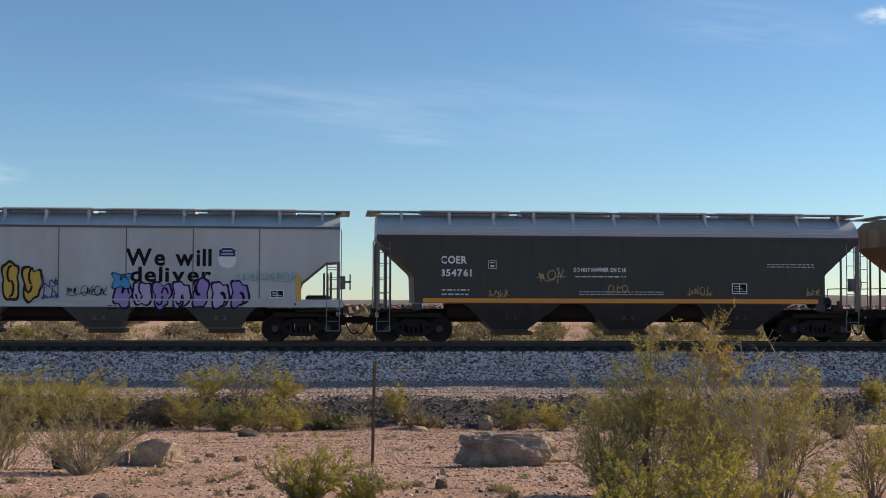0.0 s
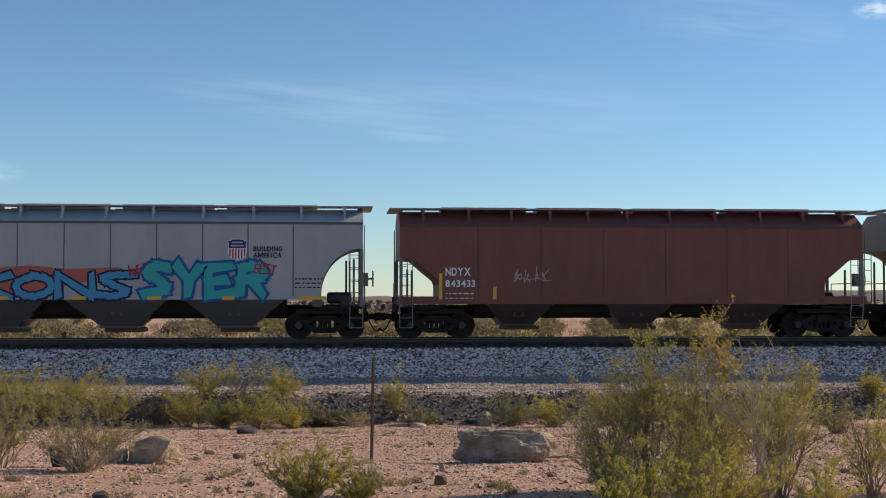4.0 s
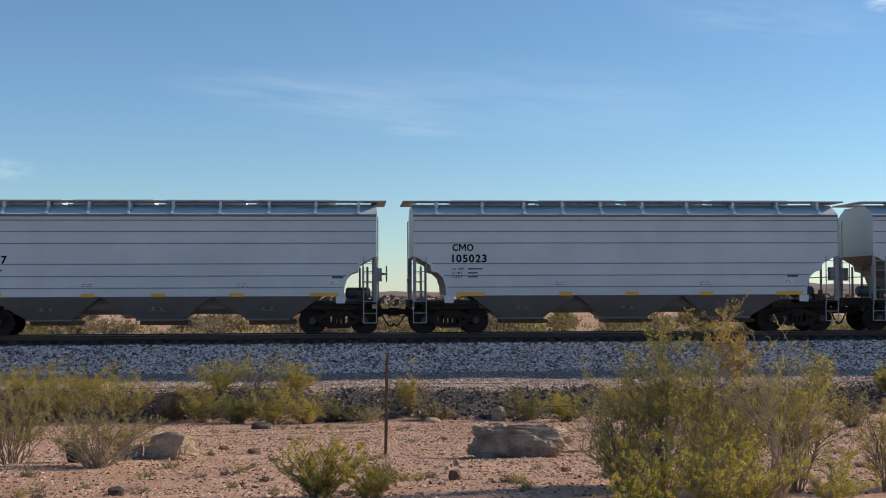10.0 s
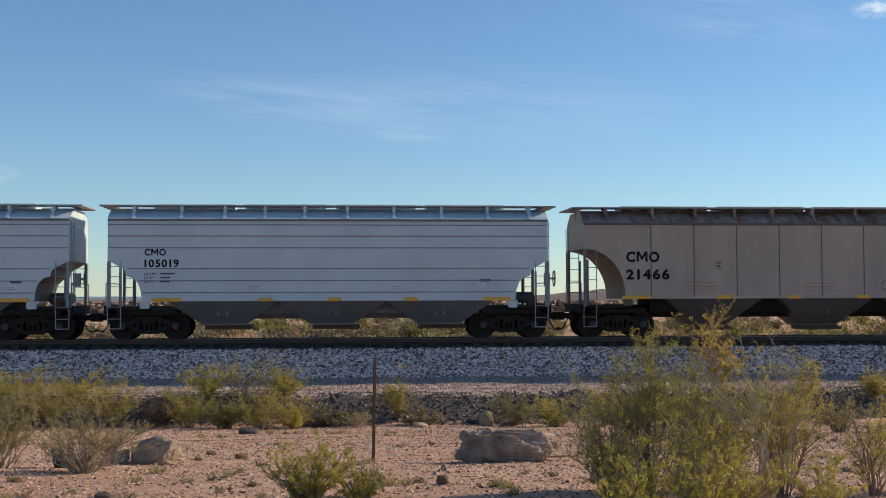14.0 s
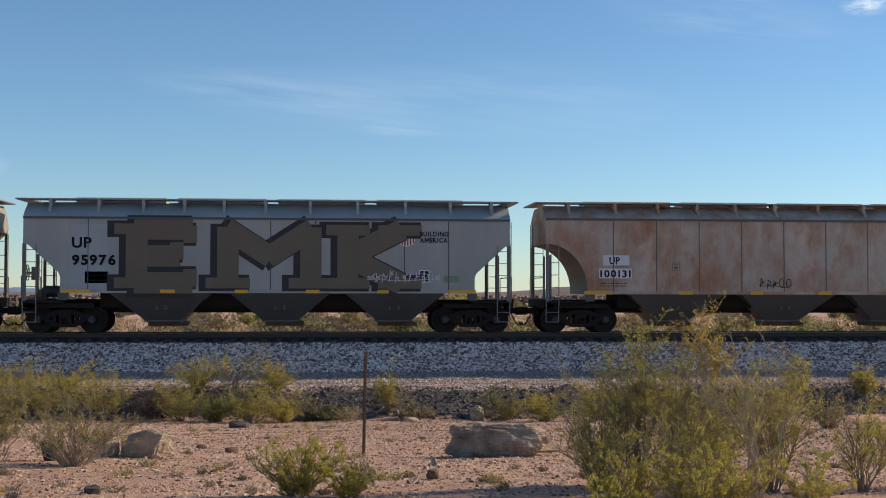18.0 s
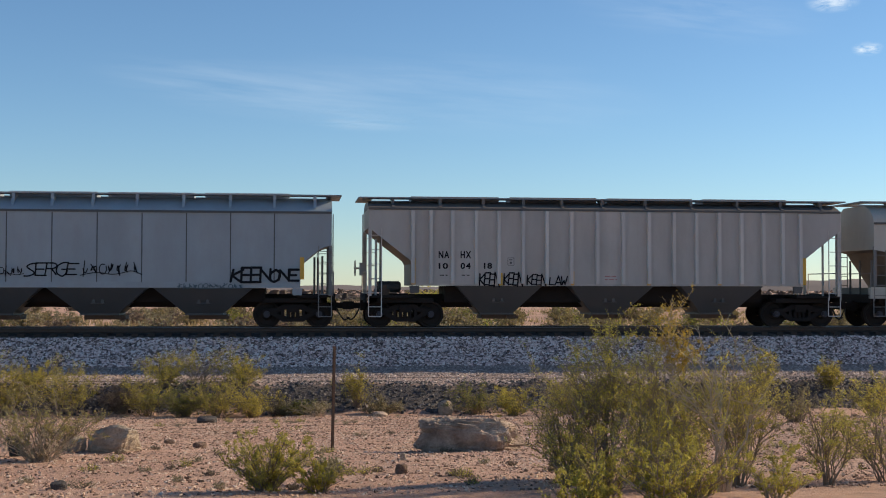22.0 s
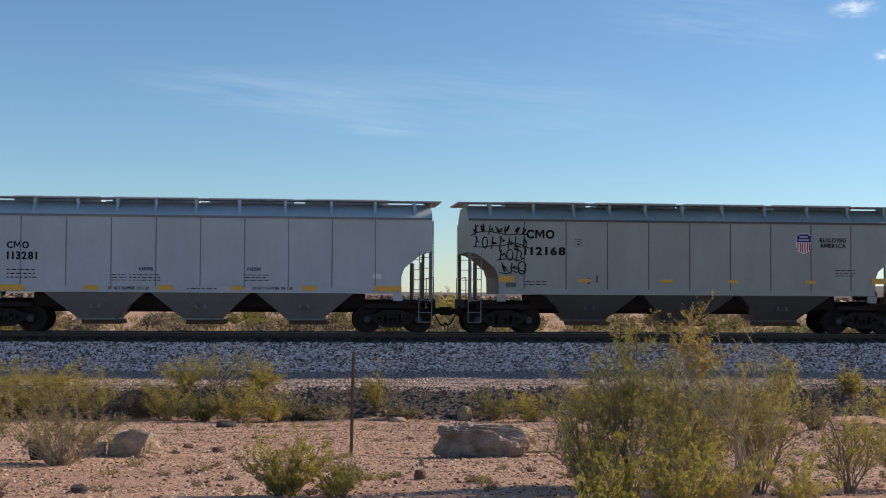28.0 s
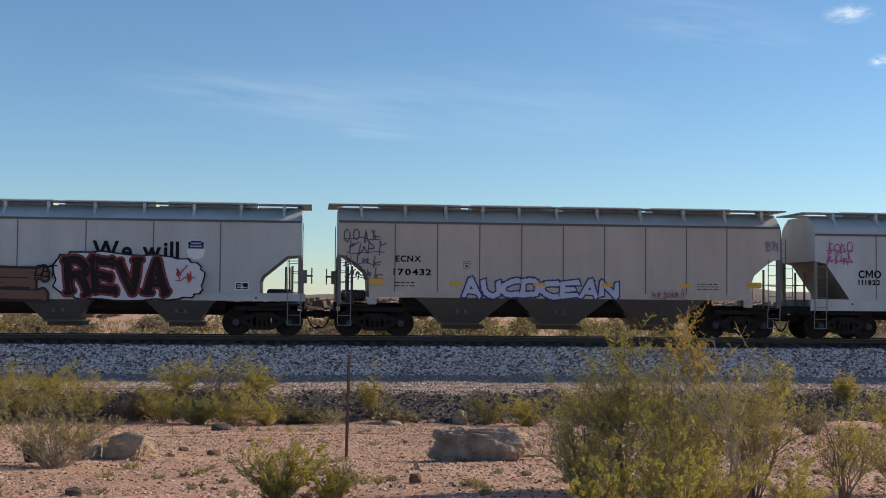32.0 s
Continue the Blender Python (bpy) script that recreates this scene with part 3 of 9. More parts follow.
def shield(car, u0, z0, u1, z1, stripes=True):
    """A railway shield emblem as plain shapes: dark blue cap over red and white bars."""
    w, h = u1 - u0, z1 - z0
    out = ((0.0, 0.93), (0.14, 0.90), (0.22, 1.0), (0.78, 1.0), (0.86, 0.90), (1.0, 0.93), (0.96, 0.72), (1.0, 0.42), (0.90, 0.14), (0.72, 0.05), (0.5, 0.0), (0.28, 0.05), (0.10, 0.14), (0.0, 0.42), (0.04, 0.72))
    lay("emblem_field", car, [(u0 + a * w, z0 + b * h) for a, b in out], [tuple(range(len(out)))], WHITE, 0.007, "white shield emblem")
    cap = ((0.03, 0.91), (0.15, 0.88), (0.23, 0.97), (0.77, 0.97), (0.85, 0.88), (0.97, 0.91), (0.93, 0.72), (0.955, 0.56), (0.045, 0.56), (0.07, 0.72))
    lay("emblem_cap", car, [(u0 + a * w, z0 + b * h) for a, b in cap], [tuple(range(len(cap)))], NAVY, 0.010)
    for k in range(2):
        za, zb = z0 + h * (0.645 + 0.15 * k), z0 + h * (0.715 + 0.15 * k)
        x = w * (0.17 + 0.06 * k)
        panel(car, u0 + x, za, u1 - x, zb, (0.45, 0.46, 0.52), "emblem_bar", 0.013)
    if stripes:
        s = Soup()
        for k in range(6):
            x = u0 + w * (0.09 + 0.15 * k)
            low = z0 + h * (0.18, 0.08, 0.05, 0.05, 0.08, 0.18)[k]
            s.add([(x, SIDE - 0.010, low), (x + 0.075 * w, SIDE - 0.010, low), (x + 0.075 * w, SIDE - 0.010, z0 + h * 0.54), (x, SIDE - 0.010, z0 + h * 0.54)], [(0, 1, 2, 3)])
        part("emblem_stripes", s.mesh("emblem_stripes", ink(RED)), car)


def slogan(car, u0, z0, u1, z1, colour=BLACK):
    h = z1 - z0
    mark(car, "BUILDING", u0, z0 + 0.56 * h, u1, z1, colour, 0.0)
    mark(car, "AMERICA", u0, z0, u1 - 0.02, z0 + 0.44 * h, colour, 0.0)


def reflector(car, u0, z0, u1, z1):
    me = cached(("reflector", round(u1 - u0, 2), round(z1 - z0, 2)), lambda: Soup().box(0, 0, 0, round(u1 - u0, 2), 0.006, round(z1 - z0, 2)).mesh("reflector_strip", YELLOW))
    part("reflector_strip", me, car, m=Matrix.Translation((u0, SIDE - 0.040, z0)))


_cache = {}


def cached(key, make):
    if key not in _cache:
        _cache[key] = make()
    return _cache[key]


# ================= ground, track and distance =================
PROFILE = ((-400, 1.9), (2, 1.9), (9, 1.86), (12, 1.66), (17.5, 1.26), (34.6, 0.03), (35.3, 0.0), (36.8, 0.72), (37.4, 0.76), (40.9, 0.76), (41.2, 0.80), (43.2, 1.64), (43.62, 1.785), (43.95, 1.925), (46.05, 1.925), (46.35, 1.785), (47.0, 1.62), (49.2, 0.86), (60, 0.9), (6000, 0.9))


def ground_z(x, y):
    z = float(np.interp(y, [p[0] for p in PROFILE], [p[1] for p in PROFILE]))
    flat = 0.0 if 42.0 < y < 48.0 else 1.0
    n = noise.noise(Vector((x * 0.35, y * 0.35, 0.3))) * 0.055 + noise.noise(Vector((x * 1.7, y * 1.7, 4.0))) * 0.022
    if 34.6 < y < 37.2:
        n += noise.noise(Vector((x * 0.8, 2.0, 7.0))) * 0.13
    if y > 60:
        n += noise.noise(Vector((x * 0.02, y * 0.02, 9.0))) * 0.25
    return z + n * flat


def ground_material():
    m, nt, b = tree("desert_soil")
    co = nt.nodes.new("ShaderNodeTexCoord").outputs["Object"]
    big, mid, fine = noise_at(nt, co, 0.35, 4), noise_at(nt, co, 3.0, 6, 0.7), noise_at(nt, co, 26.0, 4, 0.7)
    soil = mixed(nt, ramp(nt, big, ((0.35, grey(0)), (0.65, grey(1)))), (0.54, 0.302, 0.200), (0.65, 0.395, 0.268))
    soil = mixed(nt, ramp(nt, mid, ((0.42, grey(0)), (0.70, grey(0.65)))), soil, (0.29, 0.165, 0.11))
    soil = mixed(nt, ramp(nt, fine, ((0.56, grey(0)), (0.68, grey(0.7)))), soil, (0.55, 0.43, 0.35))
    sep = nt.nodes.new("ShaderNodeSeparateXYZ")
    nt.links.new(co, sep.inputs[0])
    wob = nt.nodes.new("ShaderNodeMath")
    wob.operation = "MULTIPLY_ADD"
    nt.links.new(mid, wob.inputs[0])
    wob.inputs[1].default_value = 1.2
    nt.links.new(sep.outputs[1], wob.inputs[2])

    def band(lo, hi, soft):
        r = nt.nodes.new("ShaderNodeMapRange")
        r.inputs[1].default_value, r.inputs[2].default_value = lo, lo + soft
        nt.links.new(wob.outputs[0], r.inputs[0])
        q = nt.nodes.new("ShaderNodeMapRange")
        q.inputs[1].default_value, q.inputs[2].default_value, q.inputs[3].default_value, q.inputs[4].default_value = hi, hi + soft, 1.0, 0.0
        nt.links.new(wob.outputs[0], q.inputs[0])
        p = nt.nodes.new("ShaderNodeMath")
        p.operation = "MULTIPLY"
        nt.links.new(r.outputs[0], p.inputs[0])
        nt.links.new(q.outputs[0], p.inputs[1])
        return p.outputs[0]

    soil = mixed(nt, band(37.2, 42.0, 0.5), soil, ramp(nt, fine, ((0.3, (0.28, 0.19, 0.155)), (0.7, (0.52, 0.38, 0.315)))))
    gravel = ramp(nt, fine, ((0.3, (0.04, 0.031, 0.028)), (0.7, (0.13, 0.105, 0.095))))
    soil = mixed(nt, band(35.9, 37.3, 0.3), soil, gravel)
    soil = mixed(nt, band(41.5, 49.6, 0.9), soil, ramp(nt, fine, ((0.3, (0.15, 0.115, 0.10)), (0.7, (0.38, 0.30, 0.265)))))
    # near-black track bed: oily ballast, with the shade under rails and ties painted in
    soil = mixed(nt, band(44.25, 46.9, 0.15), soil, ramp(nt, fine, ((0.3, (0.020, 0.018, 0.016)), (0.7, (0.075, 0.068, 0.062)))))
    nt.links.new(soil, b.inputs["Base Color"])
    b.inputs["Roughness"].default_value = 0.95
    bumped(nt, b, mixed(nt, 0.5, noise_at(nt, co, 9.0, 6, 0.75), fine), 1.0, 0.09)
    return m


def lines(*spans):
    out = []
    for a, b, step in spans:
        n = max(1, int(round((b - a) / step)))
        out += [a + (b - a) * i / n for i in range(n)]
    return out + [spans[-1][1]]


def build_ground():
    xs = lines((-5000, -600, 440), (-600, -60, 30), (-60, -16, 2), (-16, 24, 0.28), (24, 60, 2), (60, 600, 30), (600, 5000, 440))
    ys = lines((-400, -20, 60), (-20, 8, 4), (8, 50, 0.24), (50, 70, 1.5), (70, 260, 9), (260, 900, 60), (900, 6000, 600))
    v = [(x, y, ground_z(x, y)) for y in ys for x in xs]
    w = len(xs)
    f = [(j * w + i, j * w + i + 1, (j + 1) * w + i + 1, (j + 1) * w + i) for j in range(len(ys) - 1) for i in range(w - 1)]
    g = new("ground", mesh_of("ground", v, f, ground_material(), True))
    tagged(g, "pinkish tan desert soil with a gravel railway bank", "ground", kind="structure")


build_ground()


def stones(name, label, count, place, size, material, seed, skew=2.2):
    """Many loose stones as one joined mesh of squashed, turned octahedra."""
    r = np.random.RandomState(seed)
    base = np.array([(1, 0, 0), (0, 1, 0), (-1, 0, 0), (0, -1, 0), (0, 0, 1), (0, 0, -1)], float)
    tri = np.array([(0, 1, 4), (1, 2, 4), (2, 3, 4), (3, 0, 4), (1, 0, 5), (2, 1, 5), (3, 2, 5), (0, 3, 5)])
    at = place(r, count)
    n = len(at)
    sc = size[0] + (size[1] - size[0]) * r.rand(n) ** skew
    pts = base[None] * (1 + 0.45 * (r.rand(n, 6, 3) - 0.5)) * (0.75 + 0.5 * r.rand(n, 1, 3))
    a = r.rand(n, 3) * 6.283
    ca, sa = np.cos(a), np.sin(a)
    for i, j, k in ((0, 1, 0), (1, 2, 1), (0, 2, 2)):
        p, q = pts[:, :, i].copy(), pts[:, :, j].copy()
        pts[:, :, i] = p * ca[:, k, None] - q * sa[:, k, None]
        pts[:, :, j] = p * sa[:, k, None] + q * ca[:, k, None]
    pts = pts * sc[:, None, None] * np.array((1, 1, 0.8)) + at[:, None, :]
    f = (tri[None] + 6 * np.arange(n)[:, None, None]).reshape(-1, 3)
    me = bpy.data.meshes.new(name)
    me.from_pydata(pts.reshape(-1, 3).tolist(), [], f.tolist())
    me.materials.append(material)
    me.update()
    return tagged(new(name, me), label, "gravel", kind="stuff")


def stone_material(name, dark, light, tint, sharp=False):
    m, nt, b = tree(name)
    geo = nt.nodes.new("ShaderNodeNewGeometry")
    co = nt.nodes.new("ShaderNodeTexCoord").outputs["Object"]
    c = ramp(nt, geo.outputs["Random Per Island"], ((0.0, dark), (0.55, mix3(dark, light, 0.5)), (0.85, light), (1.0, tint)))
    if sharp:
        c = ramp(nt, geo.outputs["Random Per Island"], ((0.0, shade(dark, 0.22)), (0.24, shade(dark, 0.8)), (0.48, mix3(dark, light, 0.6)), (0.68, light), (1.0, tint)))
    c = mixed(nt, ramp(nt, noise_at(nt, co, 40.0, 3), ((0.5, grey(0)), (0.8, grey(0.5)))), c, shade(dark, 0.8))
    nt.links.new(c, b.inputs["Base Color"])
    b.inputs["Roughness"].default_value = 0.9
    return m


def on_ground(x0, x1, y0, y1, sink=0.0):
    def place(r, n):
        x, y = x0 + (x1 - x0) * r.rand(n), y0 + (y1 - y0) * r.rand(n)
        return np.array([(a, b, ground_z(a, b) - sink) for a, b in zip(x, y)])
    return place


BALLAST = stone_material("ballast_rock", (0.33, 0.21, 0.175), (0.93, 0.70, 0.615), (1.0, 0.89, 0.82), True)
stones("ballast_stones", "crushed grey rock ballast along the railway bank", 44000, on_ground(-18, 27, 41.55, 43.62), (0.034, 0.085), BALLAST, 3, 1.6)
stones("toe_gravel", "fine dark grey gravel along the foot of the railway bank", 26000, on_ground(-18, 27, 40.7, 41.75), (0.02, 0.05), stone_material("toe_rock", (0.18, 0.13, 0.115), (0.56, 0.43, 0.375), (0.80, 0.66, 0.58)), 13)
stones("bank_gravel", "dark spilled gravel on the low bank", 9000, on_ground(-16, 23, 35.3, 37.3), (0.025, 0.08), stone_material("bank_rock", (0.045, 0.038, 0.034), (0.18, 0.155, 0.14), (0.34, 0.27, 0.22)), 4)
stones("soil_pebbles", "scattered tan and reddish pebbles on desert soil", 95000, on_ground(-9, 14, 11, 35), (0.008, 0.032), stone_material("pebble_rock", (0.30, 0.17, 0.11), (0.60, 0.40, 0.28), (0.76, 0.60, 0.47), True), 5, 2.8)
stones("path_pebbles", "small pebbles on the track-side path", 19000, on_ground(-15, 22, 36.8, 41.5), (0.015, 0.06), stone_material("path_rock", (0.18, 0.135, 0.115), (0.54, 0.42, 0.36), (0.74, 0.63, 0.56)), 6)


def build_track():
    track = tagged(new("railway_track"), "single standard-gauge track with rusty steel rails on dark ties", "railway track", kind="structure")
    ring = ((-0.075, 0), (0.075, 0), (0.075, 0.012), (0.014, 0.04), (0.010, 0.125), (0.034, 0.14), (0.034, 0.165), (-0.034, 0.165), (-0.034, 0.14), (-0.010, 0.125), (-0.014, 0.04), (-0.075, 0.012))
    head = ((-0.036, 0.1655), (0.036, 0.1655), (0.030, 0.18), (-0.030, 0.18))
    for y in (TRACK_Y - 0.752, TRACK_Y + 0.752):
        rail = part("rail", Soup().prism([(y + a, RAIL_Z - 0.18 + b) for a, b in ring], -1500, 1500, "x").mesh("rail", RAIL_STEEL), track)
        part("rail_head", Soup().prism([(y + a, RAIL_Z - 0.18 + b) for a, b in head], -1500, 1500, "x").mesh("rail_head", RAIL_HEAD), rail, "bright worn steel running surface")
    tie = Soup().prism([(-0.115, 1.75), (0.115, 1.75), (0.115, 1.93), (0.095, 1.948), (-0.095, 1.948), (-0.115, 1.93)], TRACK_Y - 1.30, TRACK_Y + 1.30, "y").mesh("tie", TIE_WOOD)
    rest = Soup()
    rnd = random.Random(8)
    for k in range(-2700, 2701):
        x = k * 0.535 + rnd.uniform(-0.02, 0.02)
        if -60 <= x <= 80:
            part("tie", tie, track, m=Matrix.Translation((x, rnd.uniform(-0.03, 0.03), 0)))
        else:
            rest.box(x - 0.115, TRACK_Y - 1.3, 1.75, x + 0.115, TRACK_Y + 1.3, 1.948)
    far = part("tie_row", mesh_of("tie_row", rest.v, rest.f, TIE_WOOD), track)
    tagged(far, "rest of the dark ties further along", kind="stuff")


build_track()


def ridge(name, label, colour, dist, a0, a1, height, seed, steps=160, rough=1.0):
    """A far range: a strip of land with an uneven crest and a slope down to the plain."""
    m = plain(name + "_rock", colour, 0.95, 0, 0.15, 0.01, 0)
    v, f = [], []
    for i in range(steps + 1):
        a = radians(a0 + (a1 - a0) * i / steps)
        h = max(0.0, height(a0 + (a1 - a0) * i / steps)) * (1 + 0.18 * rough * noise.noise(Vector((i * 0.31, seed, 0))) + 0.12 * rough * noise.noise(Vector((i * 0.9, seed, 3))))
        for back, k in ((0.0, 0.0), (0.02, 0.45), (0.045, 1.0), (0.09, 0.0)):
            d = dist * (1 + back)
            j = 1 + 0.25 * rough * noise.noise(Vector((i * 0.6, back * 50, seed)))
            v.append((math.sin(a) * d, math.cos(a) * d, 0.5 + h * k * (j if k < 1 else 1)))
    for i in range(steps):
        for k in range(3):
            q = i * 4 + k
            f.append((q, q + 4, q + 5, q + 1))
    tagged(new(name, mesh_of(name, v, f, m, True)), label, "mountain", kind="structure")


def bell(a, at, wide):
    return math.exp(-((a - at) / wide) ** 2)


# the far range carries its distance haze in the blue rock colour
ridge("backdrop_mountain_range", "hazy blue far mountain range", (0.20, 0.27, 0.38), 4200, -24, 2, lambda a: 4 + 17 * bell(a, -14.5, 3.2) + 22 * bell(a, -3.7, 0.55) + 8 * bell(a, -9, 2.5), 1)
ridge("backdrop_low_hills", "low brown desert hills on the horizon", (0.20, 0.155, 0.135), 1500, -26, 36, lambda a: 3.6 + 2.4 * bell(a, 2, 3) + 9 * bell(a, 12, 3.0) + 16 * bell(a, 17.5, 3.2) + 10 * bell(a, 25, 5), 2)


# ================= clouds =================
def cloud_material(name, thin, density, scale, seed):
    m, nt, b = tree(name)
    nt.nodes.remove(b)
    out = nt.nodes["Material Output"]
    tc = nt.nodes.new("ShaderNodeTexCoord")
    mp = nt.nodes.new("ShaderNodeMapping")
    mp.inputs["Location"].default_value = (seed * 3.1, seed * 1.7, 0)
    mp.inputs["Scale"].default_value = (scale, scale * thin, 1)
    nt.links.new(tc.outputs["Object"], mp.inputs["Vector"])
    n = node(nt, "TexNoise", Scale=1.0, Detail=9.0, Roughness=0.62, Distortion=0.35)
    nt.links.new(mp.outputs[0], n.inputs["Vector"])
    ln = nt.nodes.new("ShaderNodeVectorMath")
    ln.operation = "LENGTH"
    nt.links.new(tc.outputs["Object"], ln.inputs[0])
    edge = nt.nodes.new("ShaderNodeMapRange")
    edge.interpolation_type = "SMOOTHSTEP"
    for i, val in ((1, 0.15), (2, 1.0), (3, 1.0), (4, 0.0)):
        edge.inputs[i].default_value = val
    nt.links.new(ln.outputs["Value"], edge.inputs[0])
    fac = ramp(nt, n.outputs["Fac"], ((0.36, grey(0)), (0.72, grey(density))))
    mul = nt.nodes.new("ShaderNodeMath")
    mul.operation = "MULTIPLY"
    nt.links.new(fac, mul.inputs[0])
    nt.links.new(edge.outputs[0], mul.inputs[1])
    em, tr, mx = nt.nodes.new("ShaderNodeEmission"), nt.nodes.new("ShaderNodeBsdfTransparent"), nt.nodes.new("ShaderNodeMixShader")
    em.inputs["Color"].default_value, em.inputs["Strength"].default_value = (0.80, 0.86, 0.93, 1), 1.0
    nt.links.new(mul.outputs[0], mx.inputs[0])
    nt.links.new(tr.outputs[0], mx.inputs[1])
    nt.links.new(em.outputs[0], mx.inputs[2])
    nt.links.new(mx.outputs[0], out.inputs["Surface"])
    return m


CLOUDS = []


def cloud(az, el, wide, tall, lean, thin, density, scale, seed, label):
    """A far cloud veil, az and el in degrees, its half-sizes in degrees."""
    d = 4600.0
    n = 20
    v = [(0, 0, 0)] + [(math.cos(2 * math.pi * k / n), math.sin(2 * math.pi * k / n), 0) for k in range(n)]
    me = mesh_of("cloud", v, [(0, 1 + k, 1 + (k + 1) % n) for k in range(n)], cloud_material("cloud_vapour", thin, density, scale, seed))
    c = tagged(new("cloud", me), label, "cloud", "clouds", "structure")
    CLOUDS.append((c, az, el, d * math.tan(radians(wide)), d * math.tan(radians(tall)), lean))
    c.visible_shadow = False
    return c


def cloud_pose(az, el, lean):
    a, e = radians(az), radians(el)
    p = EYE + Vector((math.sin(a) * math.cos(e), math.cos(a) * math.cos(e), math.sin(e))) * 4600
    return look(p, EYE + (p - EYE) * 2, lean)


cloud(-0.96, 8.84, 8.40, 1.53, -5, 2.2, 0.2, 1.1, 1, "thin white streak of high cloud")
cloud(3.38, 7.46, 3.06, 0.56, -3, 1.6, 0.22, 1.3, 2, "small faint wisp of high cloud")
cloud(23.93, 12.23, 1.27, 0.51, 0, 1, 1, 1.6, 3, "small bright puffy cloud")
cloud(25.34, 10.20, 0.76, 0.36, 0, 1.2, 0.9, 1.6, 4, "small bright puffy cloud")
cloud(18.49, 12.09, 6.62, 1.53, -8, 1.8, 0.16, 1.2, 5, "faint veil of high cloud")
cloud(-14.50, 5.36, 1.53, 0.64, 0, 1.5, 0.35, 1.5, 6, "faint wisp of high cloud")
cloud(7.72, 8.77, 10.70, 2.29, -4, 2.2, 0.16, 1, 7, "faint veil of high cloud")


# ================= covered hopper cars =================
KINDS = {
    # roof edge height, roof height, side bottom, sill depth, cut at the ends (from the body's end, height), bays
    "long": dict(eave=3.78, roof=4.52, low=1.48, sill=0.10, cut=((0.0, 3.60), (0.12, 3.52), (1.18, 2.53), (1.25, 2.40), (1.28, 1.60)), seams=9, bays=(-3.95, 0.35, 4.55), bay=(1.2, 3.4, 0.36)),
    "chevron": dict(eave=4.02, roof=4.55, low=1.50, sill=0.12, cut=((0.0, 3.16), (0.19, 3.08), (1.16, 2.18), (1.22, 2.02), (1.22, 1.52)), seams=9, bays=(-3.95, 0.35, 4.55), bay=(1.2, 3.4, 0.36)),
    "arched": dict(eave=4.08, roof=4.55, low=1.48, sill=0.10, cut=None, seams=9, bays=(-4.1, 0.2, 4.4), bay=(1.2, 3.4, 0.36)),
    "short": dict(eave=4.06, roof=4.55, low=1.49, sill=0.20, cut=((0.0, 2.94), (0.25, 2.88), (0.46, 2.76), (0.94, 2.36), (1.04, 2.08), (1.06, 1.49)), seams=9, bays=(-3.7, 0.0, 3.7), bay=(1.25, 3.3, 0.40)),
    "seamed": dict(eave=4.19, roof=4.58, low=1.44, sill=0.05, cut=((0.0, 2.80), (0.12, 2.75), (0.52, 2.53), (0.58, 2.46), (0.62, 2.28), (0.84, 2.22), (1.01, 2.05), (1.10, 1.78), (1.13, 1.44)), seams=0, bays=(-3.72, 0.05, 3.82), bay=(1.5, 3.7, 0.46)),
    "sill": dict(eave=3.85, roof=4.52, low=1.52, sill=0.40, cut=((0.0, 2.90), (0.40, 2.82), (1.26, 1.58)), seams=8, bays=(-3.7, 0.7, 4.3), bay=(1.45, 2.1, 0.46)),
    "flared": dict(eave=4.02, roof=4.50, low=1.55, sill=0.26, cut=((0.0, 2.88), (0.48, 2.84), (1.32, 2.14), (1.38, 1.98), (1.38, 1.56)), seams=6, bays=(-4.3, 0.2, 4.5), bay=(1.1, 2.4, 0.42)),
    "posted": dict(eave=4.22, roof=4.50, low=1.58, sill=0.06, cut=((0.0, 3.56), (0.12, 3.46), (1.40, 2.47), (1.48, 2.32), (1.48, 1.60)), seams=0, bays=(-4.2, 0.1, 4.4), bay=(1.15, 3.0, 0.42)),
}
RODS = plain("worn_grey_rod", (0.33, 0.33, 0.34), 0.55, 0.0, 0.2, 6.0, 0.1)
BRASS_RUST = plain("rusty_fitting", (0.12, 0.075, 0.05), 0.8, 0.0, 0.3, 8.0, 0.3)


def cut_of(kind):
    c = KINDS[kind]["cut"]
    if c is None:   # a quarter-ellipse opening
        c = [(1.45 * math.sin(a), 1.60 + 1.62 * math.cos(a)) for a in (i * math.pi / 22 for i in range(12))]
    return list(c)


def body_mesh(kind, half):
    k = KINDS[kind]
    cut = cut_of(kind)
    if cut[-1][1] > k["low"]:
        cut.append((cut[-1][0], k["low"]))
    ring = [(-half, k["eave"]), (half, k["eave"])] + [(half - a, b) for a, b in cut] + [(-half + a, b) for a, b in reversed(cut)]
    me = Soup().prism(ring, -1.6, 1.6).mesh("body_shell", STEEL_DARK)
    me.materials.append(STEEL_DARK)
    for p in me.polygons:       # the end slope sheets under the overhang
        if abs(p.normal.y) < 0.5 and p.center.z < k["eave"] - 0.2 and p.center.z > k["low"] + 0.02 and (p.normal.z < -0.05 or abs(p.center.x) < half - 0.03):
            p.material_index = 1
    return me


def roof_y(kind, z):
    """How far out the roof's near slope lies at that height: rolled on the tall-roofed kinds, straight on the others."""
    k = KINDS[kind]
    s = min(1.0, max(0.0, (z - k["eave"]) / (k["roof"] - k["eave"])))
    return -1.6 + 0.72 * (s ** 2.2 if kind in ("long", "sill") else s ** 1.3)


